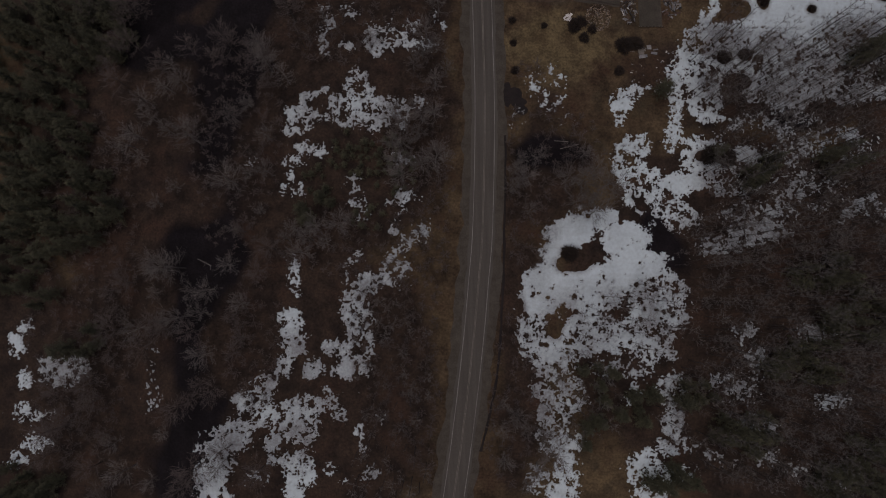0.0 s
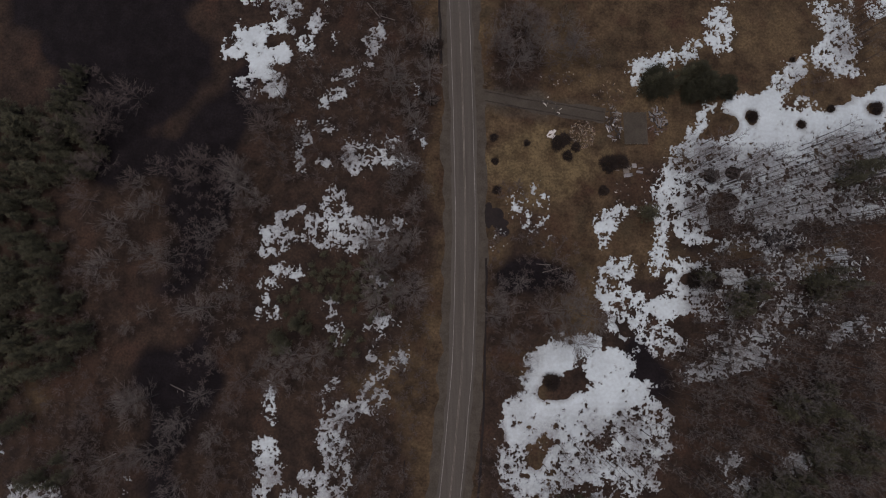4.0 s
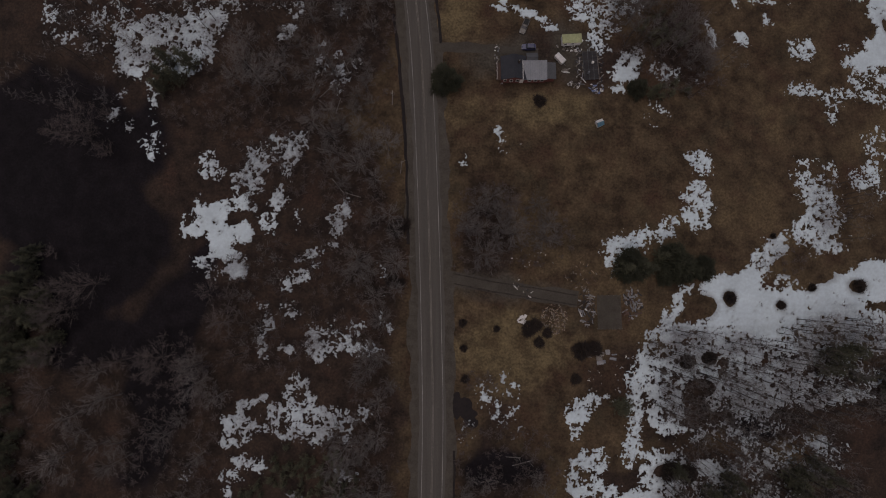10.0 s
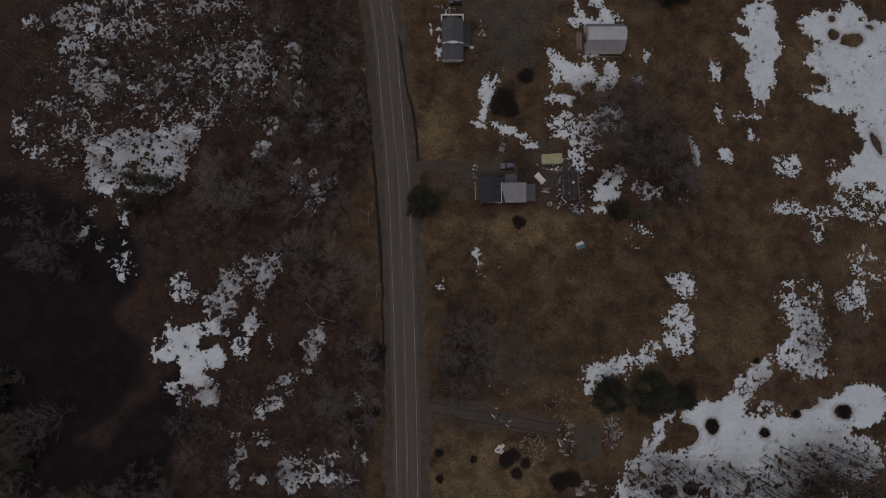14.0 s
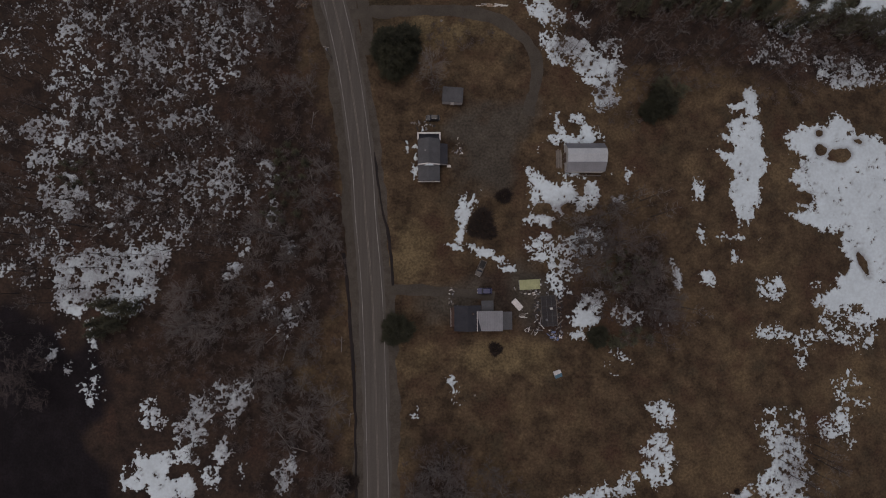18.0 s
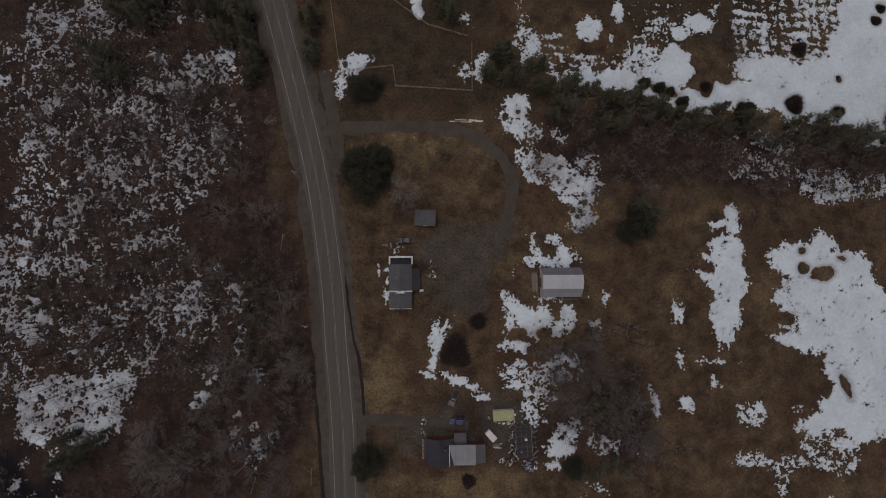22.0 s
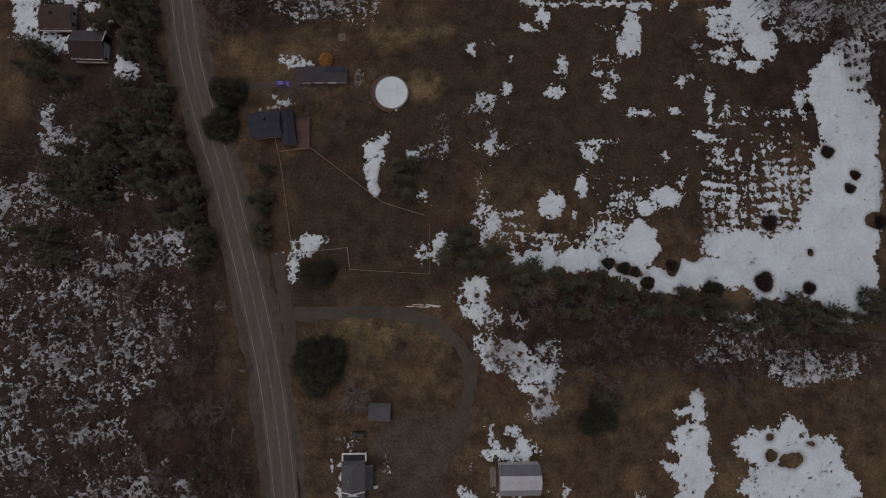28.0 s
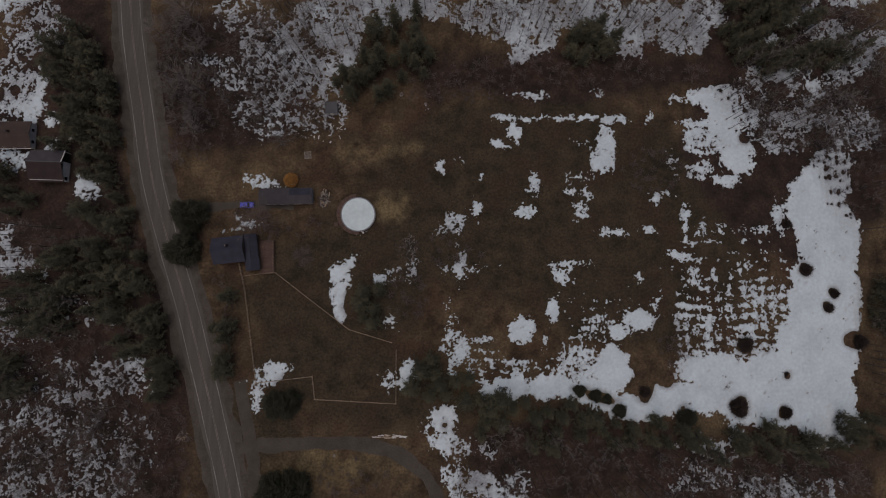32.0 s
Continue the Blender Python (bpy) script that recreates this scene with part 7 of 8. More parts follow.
def navy_house():
    root = base("house", 4.1, 320.8, 5.5)
    walls(root, -6.2, 2.6, -3.6, 3.6, 2.8, BROWN_WALL)
    gable(root, -6.2, 2.6, -3.6, 3.6, 2.8, 4.3, "x", SHINGLE_NAVY, 0.35, BROWN_WALL)
    walls(root, 2.6, 6.4, -2.8, 3.8, 2.5, BROWN_WALL)
    gable(root, 2.95, 6.4, -2.8, 3.8, 2.5, 3.4, "y", SHINGLE_NAVY, 0.25, BROWN_WALL)
    walls(root, 2.8, 6.6, -6.6, -3.1, 2.3, BROWN_WALL)
    gable(root, 2.8, 6.6, -6.6, -3.1, 2.3, 3.2, "y", SHINGLE_NAVY, 0.2, BROWN_WALL)
    for x in (-5, -3, -1, 1):
        opening(root, "window", "s", x, -3.6, 1.0, 2.1, 0.9)
    chimney(root, -1.6, 1.2, 3.3, 4.9)
    tagged(root, "low house with navy-dark shingled roof beside the road", "house")
    deck = base("deck", 12.6, 318.3, 1.0)
    for k in range(26):
        y = -4.95 + 0.39 * k
        part("plank", block(-1.9, 2.5, y, y + 0.35, 0.42, 0.47), DECK, deck)
    for x in (-1.8, 2.4):
        for y in (-4.8, 0.0, 4.9):
            part("post", block(x - 0.06, x + 0.06, y - 0.06, y + 0.06, -0.2, 1.35), BROWN_WALL, deck)
    part("rail", block(2.33, 2.47, -4.8, 4.9, 1.35, 1.42), BROWN_WALL, deck)
    part("rail", block(-1.8, 2.33, -4.87, -4.73, 1.35, 1.42), BROWN_WALL, deck)
    tagged(deck, "reddish-brown timber deck beside the dark-roofed house", "deck")


def barn():
    """A metal-roofed barn whose roof falls in four planes on each long side."""
    root = base("barn", 77.5, 214.9)
    long, prof = 6.0, [(-4.4, 2.3), (-1.9, 4.25), (0.4, 4.9), (2.2, 4.5), (4.4, 2.4)]
    walls(root, -long + 0.15, long - 0.15, -4.25, 4.25, 2.3, WHITE_WALL)
    for i, ((ya, za), (yb, zb)) in enumerate(zip(prof[:-1], prof[1:])):
        roof = part("roof_panel", slab((-long, ya, za), (long, ya, za), (long, yb, zb), (-long, yb, zb), 0.08), (TIN, TIN_BRIGHT, TIN_BRIGHT, TIN_DULL)[i], root, ("pale grey sheet-metal roof panel", "bright sheet-metal roof panel", "bright sheet-metal roof panel", "dull grey sheet-metal roof panel")[i])
        for k in range(18):
            x = -long + (k + 0.5) * 2 * long / 18
            part("seam", rod((x, ya, za + 0.01), (x, yb, zb + 0.01), 0.025, 4), (TIN, TIN_BRIGHT, TIN_BRIGHT, TIN_DULL)[i], roof)
    part("ridge_cap", block(-long, long, 0.28, 0.52, 4.86, 4.94), TIN_BRIGHT, root)
    for x in (-long + 0.1, long - 0.1):
        bm = bmesh.new()
        lo = [bm.verts.new((x - 0.05, y, z - 0.1)) for y, z in prof]
        hi = [bm.verts.new((x + 0.05, y, z - 0.1)) for y, z in prof]
        bm.faces.new(lo)
        bm.faces.new(hi[::-1])
        for i in range(5):
            bm.faces.new((lo[i - 1], lo[i], hi[i], hi[i - 1]))
        bmesh.ops.recalc_face_normals(bm, faces=bm.faces[:])
        part("gable_end", bm, WHITE_WALL, root)
    door = part("barn_door", block(-long - 0.12, -long - 0.04, -1.6, 1.6, 0.0, 2.6), BROWN_WALL, root, "brown sliding barn door")
    for y in (-1.6, 0.0, 1.52):
        part("batten", block(-long - 0.16, -long - 0.12, y, y + 0.08, 0.0, 2.6), TRIM, door)
    part("sill_log", block(-long + 0.5, long - 0.5, -5.3, -5.0, -0.1, 0.25, 0.05), TIMBER, root)
    tagged(root, "pale metal-roofed barn with a faceted roof on brown ground", "barn")
    scrap = base("timber_stack", 69.9, 215.0)
    rnd = random.Random(3)
    for k in range(9):
        x = -0.8 + 0.2 * k
        part("plank", block(x, x + 0.16, -2.6 + rnd.uniform(-.5, .5), 2.6 + rnd.uniform(-.5, .5), 0.0, 0.15 + 0.12 * rnd.random()), TIMBER, scrap)
    tagged(scrap, "weathered planks stacked against the barn", "lumber")


def small_shed(x, y, turn, w, d, high, roof_mat, wall_mat, label, tilt=0.4, ribs=6):
    root = base("shed", x, y, turn)
    walls(root, -w / 2 + 0.1, w / 2 - 0.1, -d / 2 + 0.1, d / 2 - 0.1, high, wall_mat, 0.1)
    roof = part("roof", slab((-w / 2, -d / 2, high + 0.1), (w / 2, -d / 2, high + 0.1), (w / 2, d / 2, high + 0.1 + tilt), (-w / 2, d / 2, high + 0.1 + tilt), 0.08), roof_mat, root)
    for k in range(ribs):
        q = -w / 2 + (k + 0.5) * w / ribs
        part("seam", rod((q, -d / 2, high + 0.12), (q, d / 2, high + 0.12 + tilt), 0.025, 4), roof_mat, roof)
    opening(root, "door", "s", 0, -d / 2 + 0.1, 0.1, 1.8, 0.8)
    tagged(root, label, "shed")


def long_shed():
    root = base("shed", 18.8, 336.7, 0.6)
    walls(root, -7.7, 7.7, -2.2, 2.2, 2.2, GREY_WALL)
    gable(root, -7.7, 7.7, -2.2, 2.2, 2.2, 3.0, "x", SHINGLE_DUSK, 0.25, GREY_WALL)
    part("roof_patch", slab((1.2, 0.2, 2.99), (7.6, 0.2, 2.99), (7.6, 2.2, 2.29), (1.2, 2.2, 2.29), 0.03), SHINGLE_NAVY, root, "newer dark strip of shingles")
    for x in (-5, -1, 3):
        opening(root, "door", "s", x, -2.2, 0.1, 1.9, 2.2)
    tagged(root, "long low shed with a grey-blue shingled roof", "shed")


def camper():
    root = base("camper_trailer", 59.6, 176.1, 3)
    part("body", block(-3.0, 3.0, -1.4, 1.4, 0.4, 2.1, 0.12), TRIM, root, "off-white camper body")
    roof = part("roof", block(-3.1, 3.1, -1.5, 1.5, 2.1, 2.2, 0.05), YELLOW_ROOF, root, "yellowed flat roof")
    for x in (-1.6, 1.2):
        part("roof_hatch", block(x - 0.3, x + 0.3, -0.3, 0.3, 2.2, 2.3, 0.03), YELLOW_ROOF, roof)
    part("tow_bar", block(3.0, 4.2, -0.12, 0.12, 0.45, 0.6), STEEL, root)
    part("gas_box", block(3.15, 3.75, -0.6, 0.05, 0.6, 1.2, 0.04), TRIM, root, "white box on the tow bar")
    for x in (-0.5, 0.4):
        for y in (-1.35, 1.2):
            tyre = part("wheel", rod((x, y, 0.36), (x, y + 0.15, 0.36), 0.36, 14), RUBBER, root)
            part("rim", rod((x, y - 0.012, 0.36), (x, y + 0.162, 0.36), 0.2, 10), STEEL, tyre)
    for x in (-2.0, 0.2):
        opening(root, "window", "s", x, -1.4, 1.2, 1.8, 0.9)
    tagged(root, "camper trailer with yellowed flat roof standing among scrap", "trailer")


def cargo_trailer():
    root = base("cargo_trailer", 55.9, 170.1, -48)
    part("box", block(-1.7, 1.7, -0.85, 0.85, 0.45, 1.5, 0.08), WHITE_WALL, root)
    part("lid", block(-1.75, 1.75, -0.9, 0.9, 1.5, 1.58, 0.04), TRIM, root, "off-white lid")
    part("tow_bar", block(1.7, 2.7, -0.06, 0.06, 0.4, 0.52), STEEL, root)
    for y in (-0.98, 0.86):
        tyre = part("wheel", rod((0, y, 0.3), (0, y + 0.12, 0.3), 0.3, 14), RUBBER, root)
        part("rim", rod((0, y - 0.012, 0.3), (0, y + 0.132, 0.3), 0.16, 10), STEEL, tyre)
    tagged(root, "small off-white covered cargo trailer beside the house", "trailer")


# ---- vehicles ----
def loft(rings):
    """A closed skin through rings of points."""
    bm = bmesh.new()
    rows = [[bm.verts.new(p) for p in ring] for ring in rings]
    n = len(rows[0])
    for a, b in zip(rows[:-1], rows[1:]):
        for i in range(n):
            bm.faces.new((a[i - 1], a[i], b[i], b[i - 1]))
    bm.faces.new(rows[0][::-1])
    bm.faces.new(rows[-1])
    bmesh.ops.recalc_face_normals(bm, faces=bm.faces[:])
    return bm


def vehicle(name, x, y, turn, paint, label, long=4.5, wide=1.8, pickup=False, top=1.5):
    root = base(name, x, y, turn)
    h, w = long / 2, wide / 2
    hull = []
    for s, half, lift, deck_z in ((-1, 0.86, 0.42, 0.8), (-0.96, 0.97, 0.3, 0.95), (-0.5, 1, 0.28, 0.98), (0.15, 1, 0.28, 0.98), (0.55, 0.99, 0.28, 0.95), (0.92, 0.93, 0.3, 0.82), (1, 0.8, 0.42, 0.68)):
        hull.append([(s * h, -w * half, lift), (s * h, -w * half, deck_z - 0.12), (s * h, -w * half * 0.9, deck_z), (s * h, w * half * 0.9, deck_z), (s * h, w * half, deck_z - 0.12), (s * h, w * half, lift)])
    part("body", loft(hull), paint, root)
    back, front = (-0.05, 0.45) if pickup else (-0.8, 0.42)
    c0, c1 = (back + 0.04) * h, (front - 0.22) * h
    cabin = part("roof", loft([[(q, -w * k, z), (q, w * k, z), (q, w * k * 0.92, z + 0.07), (q, -w * k * 0.92, z + 0.07)] for q, k, z in ((c0, 0.72, top - 0.08), (c0 + 0.25, 0.76, top - 0.03), (c1 - 0.25, 0.76, top - 0.03), (c1, 0.72, top - 0.08))]), paint, root)
    part("windscreen", slab((front * h, -w * 0.82, 0.98), (front * h, w * 0.82, 0.98), (c1 - 0.02, w * 0.7, top - 0.03), (c1 - 0.02, -w * 0.7, top - 0.03), 0.03), CAR_GLASS, root)
    part("rear_window", slab((back * h - 0.15, w * 0.8, 1.0), (back * h - 0.15, -w * 0.8, 1.0), (c0 + 0.02, -w * 0.7, top - 0.03), (c0 + 0.02, w * 0.7, top - 0.03), 0.03), CAR_GLASS, root)
    for s in (-1, 1):
        part("side_window", slab((back * h - 0.1, s * w * 0.86, 1.0), (front * h - 0.05, s * w * 0.86, 1.0), (c1, s * w * 0.74, top - 0.05), (c0, s * w * 0.74, top - 0.05), 0.03), CAR_GLASS, root)
        part("headlight", block(h * 0.93, h * 0.985, s * w * 0.62 - 0.16, s * w * 0.62 + 0.16, 0.6, 0.76, 0.02), LAMP_CLEAR, root)
        part("tail_light", block(-h * 1.0, -h * 0.96, s * w * 0.74 - 0.1, s * w * 0.74 + 0.1, 0.62, 0.85, 0.02), LAMP_RED, root)
        part("mirror", block(front * h - 0.25, front * h - 0.1, s * w * 1.02 - 0.08, s * w * 1.02 + 0.08, 1.0, 1.15, 0.03), paint, root)
        for q in (-0.62, 0.62):
            y0 = s * w * 0.93
            tyre = part("wheel", rod((q * h, y0 - 0.1, 0.33), (q * h, y0 + 0.1, 0.33), 0.33, 16), RUBBER, root)
            part("rim", rod((q * h, y0 - 0.11, 0.33), (q * h, y0 + 0.11, 0.33), 0.19, 10), STEEL, tyre)
    for s in (-1, 1):
        part("bumper", block(s * h - 0.08, s * h + 0.08, -w * 0.8, w * 0.8, 0.38, 0.58, 0.04), STEEL, root)
    if pickup:
        bed = part("cargo_bed", block(-0.94 * h, (back - 0.1) * h, -w * 0.78, w * 0.78, 0.984, 1.0), RUBBER, root, "dark open cargo bed")
        for s in (-1, 1):
            part("bed_rail", block(-0.96 * h, (back - 0.08) * h, s * w * 0.88 - 0.07, s * w * 0.88 + 0.07, 0.98, 1.12, 0.02), paint, bed)
        part("tailgate", block(-0.98 * h, -0.94 * h, -w * 0.8, w * 0.8, 0.9, 1.12, 0.02), paint, bed)
    else:
        for s in (-1, 1):
            part("roof_rail", block(c0 + 0.2, c1 - 0.1, s * w * 0.62 - 0.03, s * w * 0.62 + 0.03, top + 0.04, top + 0.08), STEEL, cabin)
    tagged(root, label, "pickup" if pickup else "car")


def paint(name, r, g, b):
    return material(name, (r, g, b), (r * 0.7, g * 0.7, b * 0.7), 0.3, 1.5, 0.35, 0, specular=0.5)


# ---- yard things ----
def pool():
    root = base("swimming_pool", 40.4, 331.1)
    r = 5.15
    bm = drum(r, -0.2, 1.2, 48)
    part("wall", bm, material("pool_wall", (0.34, 0.36, 0.38), (0.24, 0.25, 0.27), 0.3, 2, 0.5, 0.05), root)
    bm = bmesh.new()
    for k in range(48):
        a, b = k * math.pi / 24, (k + 1) * math.pi / 24
        q = [[(math.cos(t) * s, math.sin(t) * s, z) for z in (1.2, 1.27)] for t in (a, b) for s in (r - 0.22, r + 0.1)]
        for i in (0, 1):
            ring = [bm.verts.new(q[n][i]) for n in (0, 1, 3, 2)]
            bm.faces.new(ring if i else ring[::-1])
        for m, n in ((0, 2), (1, 3)):
            vs = [bm.verts.new(p) for p in (q[m][0], q[m][1], q[n][1], q[n][0])]
            bm.faces.new(vs)
    bmesh.ops.remove_doubles(bm, verts=bm.verts[:], dist=0.001)
    bmesh.ops.recalc_face_normals(bm, faces=bm.faces[:])
    part("top_rail", bm, TIN_DULL, root, "grey metal top rail")
    bm = bmesh.new()
    bmesh.ops.create_circle(bm, cap_ends=True, segments=48, radius=r - 0.2)
    bmesh.ops.translate(bm, vec=(0, 0, 1.232), verts=bm.verts)
    part("ice", bm, material("pool_ice", (0.50, 0.60, 0.615), (0.42, 0.51, 0.53), 1.2, 5, 0.45, 0.1), root, "flat pale ice and snow filling the pool")
    deck = part("deck_frame", drum(0.1, 0.0, 0.9, 8, x=-r - 1.2, y=0), BROWN_WALL, root, "curved timber deck beside the pool")
    for k in range(34):
        a = radians(98 + k * 5.2)
        out = r + 1.45 - 0.5 * abs(k - 14) / 20
        p = [(math.cos(a + s) * q, math.sin(a + s) * q, 1.1) for q, s in ((r + 0.14, -0.042), (r + 0.14, 0.042), (out, 0.042), (out, -0.042))]
        part("plank", slab(*p, 0.05), DECK, deck)
    for k in range(6):
        a = radians(100 + k * 33)
        x, y = math.cos(a) * (r + 0.9), math.sin(a) * (r + 0.9)
        part("post", block(x - 0.06, x + 0.06, y - 0.06, y + 0.06, -0.2, 1.05), BROWN_WALL, deck)
    steps = part("steps", block(-7.0, -6.2, -3.4, -2.3, -0.1, 0.5), DECK, root, "brown timber steps")
    part("tread", block(-7.4, -7.0, -3.4, -2.3, -0.1, 0.25), DECK, steps)
    tagged(root, "round above-ground pool full of ice with curved timber deck", "pool")
    pump = base("pool_pump", 41.8, 325.6)
    part("tank", drum(0.28, 0.0, 0.8, 14), TRIM, pump)
    part("motor", block(0.35, 0.9, -0.16, 0.16, 0.05, 0.4, 0.05), RUBBER, pump)
    part("hose", rod((0.0, 0.2, 0.5), (-0.3, 1.6, 0.7), 0.04, 6), RUBBER, pump)
    tagged(pump, "white pump tank with hose beside the pool", "pump")


def fence(points, label, gap=2.6, high=1.15):
    """Posts with two thin rails along a broken line."""
    root = base("fence", *points[0])
    x0, y0 = points[0]
    z0 = float(land(x0, y0))
    for (ax, ay), (bx, by) in zip(points[:-1], points[1:]):
        n = max(1, round(math.hypot(bx - ax, by - ay) / gap))
        last = None
        for k in range(n + 1):
            x, y = ax + (bx - ax) * k / n - x0, ay + (by - ay) * k / n - y0
            z = float(land(x + x0, y + y0)) - z0
            if k < n:
                part("post", block(x - 0.055, x + 0.055, y - 0.055, y + 0.055, z - 0.3, z + high), PALE_WOOD, root)
            if last:
                for up in (0.5, 1.02):
                    part("rail", rod((*last[:2], last[2] + up), (x, y, z + up), 0.05, 4), PALE_WOOD, root)
            last = (x, y, z)
    tagged(root, label, "fence")


def utility_pole(x, y):
    root = base("utility_pole", x, y, math.degrees(math.atan2(1, 0)) + 80)
    part("pole", drum(0.17, -0.5, 6.6, 10, 0.12), TIMBER, root)
    arm = part("crossarm", block(-0.9, 0.9, -0.07, 0.07, 5.9, 6.05), TIMBER, root)
    for q in (-0.8, -0.3, 0.3, 0.8):
        part("insulator", drum(0.07, 6.05, 6.25, 8, 0.05, x=q), TRIM, arm)
    part("transformer", drum(0.24, 5.0, 5.8, 12, x=0.0, y=0.36), TIN, root, "pale grey transformer can")
    tagged(root, "weathered timber utility pole on the road's edge", "utility pole", "poles along the road")


def heap(name, x, y, label, category, seed, count, reach, mats, sizes, flat=0.25, high=0.6, turn=0.0, lie=None, piece="board"):
    """A heap of loose pieces, each its own part, lying over one another."""
    rnd = random.Random(seed)
    root = base(name, x, y, turn)
    for k in range(count):
        a, r = rnd.uniform(0, 6.28), math.sqrt(rnd.random())
        px, py = math.cos(a) * r * reach[0], math.sin(a) * r * reach[1]
        l, w = rnd.uniform(*sizes), rnd.uniform(0.12, flat)
        z = rnd.uniform(0.02, 0.08) + high * (1 - r) * rnd.random()
        ob = part(piece, block(-l / 2, l / 2, -w / 2, w / 2, 0, rnd.uniform(0.04, 0.12)), rnd.choice(mats), root)
        way = rnd.uniform(0, 180) if lie is None else lie + rnd.gauss(0, 7)
        ob.matrix_local = pose(px, py, z, rnd.uniform(-6, 6), rnd.uniform(-5, 5), way)
    tagged(root, label, category)
    return root


def stone(x, y, size, seed):
    rnd = random.Random(seed)
    bm = bmesh.new()
    bmesh.ops.create_icosphere(bm, subdivisions=1, radius=size)
    for v in bm.verts:
        v.co *= rnd.uniform(0.75, 1.15)
        v.co.z *= 0.5
    ob = part("boulder", bm, TIMBER, None)
    ob.matrix_world = pose(x, y, float(land(x, y)) + 0.1, 0, 0, rnd.uniform(0, 360))
    tagged(ob, "pale grey boulder lying on the brown grass", "boulder", "boulders")


red_house()
grey_house()
navy_house()
barn()
small_shed(36.9, 234.6, -4, 6.4, 4.6, 2.2, SHINGLE_GREY, GREY_WALL, "grey shed with a single-slope roof near the driveway")
small_shed(32.1, 364.1, 2, 3.6, 3.5, 2.0, SHINGLE_GREY, GREY_WALL, "small grey shed at the edge of the woods", 0.3, 0)
long_shed()
camper()
cargo_trailer()


def brown_house():
    root = base("house", -64.6, 356.8, 0)
    walls(root, -5.6, 3.9, -3.8, 3.8, 2.2, WHITE_WALL)
    gable(root, -5.6, 3.9, -3.8, 3.8, 2.2, 3.1, "x", SHINGLE_BROWN, 0.4, WHITE_WALL)
    for y in (-2.0, 1.6):
        opening(root, "window", "e", y, 3.9, 0.8, 1.8, 1.0)
    for x in (-4, -0.6, 2.4):
        opening(root, "window", "s", x, -3.8, 1.0, 2.1, 1.0)
    part("gutter", block(-5.9, 4.2, -4.36, -4.24, 1.98, 2.08), TRIM, root)
    chimney(root, -2.0, 0.8, 2.4, 3.7)
    tagged(root, "white-walled house with a brown shingled roof among snow", "house")
    root = base("house", -54.2, 345.6, -2)
    walls(root, -4.8, 5.0, -3.2, 2.6, 2.6, WHITE_WALL)
    part("roof", slab((-5.4, 2.2, 3.9), (5.2, 2.2, 3.9), (5.2, 6.0, 2.6), (-5.0, 6.0, 2.6), 0.12), SHINGLE_DUSK, root, "grey roof slope with pale verge")
    part("roof", slab((-5.4, -3.7, 2.4), (5.4, -3.7, 2.4), (5.2, 2.2, 3.9), (-5.4, 2.2, 3.9), 0.12), SHINGLE_MAROON, root, "dark maroon shingled roof slope")
    part("verge_board", slab((5.2, 2.2, 3.97), (5.4, 2.2, 3.97), (5.4, 6.0, 2.67), (5.2, 6.0, 2.67), 0.2), TRIM, root)
    part("ridge_cap", block(-5.4, 5.2, 2.06, 2.34, 3.88, 3.96), SHINGLE_GREY, root)
    for x in (-4.8, 5.0):
        part("post", block(x - 0.08, x + 0.08, 5.5, 5.66, -0.2, 2.7), TRIM, root)
    opening(root, "window", "e", -2.4, 5.0, 0.9, 2.0, 1.1)
    tagged(root, "white-walled house with dark maroon and grey roof slopes", "house")
    table = base("garden_table", -48.9, 355.8, 10)
    part("tabletop", block(-0.9, 0.9, -0.4, 0.4, 0.7, 0.76), TRIM, table)
    for x in (-0.75, 0.75):
        for y in (-0.3, 0.3):
            part("leg", block(x - 0.04, x + 0.04, y - 0.04, y + 0.04, -0.05, 0.7), TRIM, table)
    tagged(table, "pale garden table standing between the two houses", "table")


def play_house():
    root = base("playhouse", 67.8, 149.3, 20)
    walls(root, -0.95, 0.95, -0.9, 0.9, 1.2, WHITE_WALL, 0.08)
    blue = material("faded_blue_roof", (0.08, 0.17, 0.23), (0.05, 0.11, 0.15), 0.2, 1, 0.6, 0.1)
    m = gable(root, -0.95, 0.95, -0.9, 0.9, 1.2, 1.7, "x", blue, 0.15, WHITE_WALL)
    m[1].data.materials.clear()
    m[1].data.materials.append(TRIM)
    tagged(m[1], "snow-white roof half")
    opening(root, "door", "s", 0, -0.9, 0.05, 1.0, 0.6)
    tagged(root, "small playhouse with a blue and white roof", "playhouse")


def evergreen(kind, x, y, size, label, category="shrub", squash=1.0, well=0.0):
    root = new("evergreen_bush" if category == "shrub" else "evergreen_tree")
    turn = (x * 37 + y * 11) % 360
    root.matrix_world = pose(x, y, float(land(x, y)), 0, 0, turn) @ Matrix.Diagonal((size, size, size * squash, 1))
    for piece, me in zip(("trunk", "crown"), kind):
        new(piece, me).parent = root
    tagged(root, label, category)


def meshes_of(piles, leaf, bark=None):
    return [(t.mesh("trunk", bark or BARK), c.mesh("crown", leaf)) for t, c in piles]


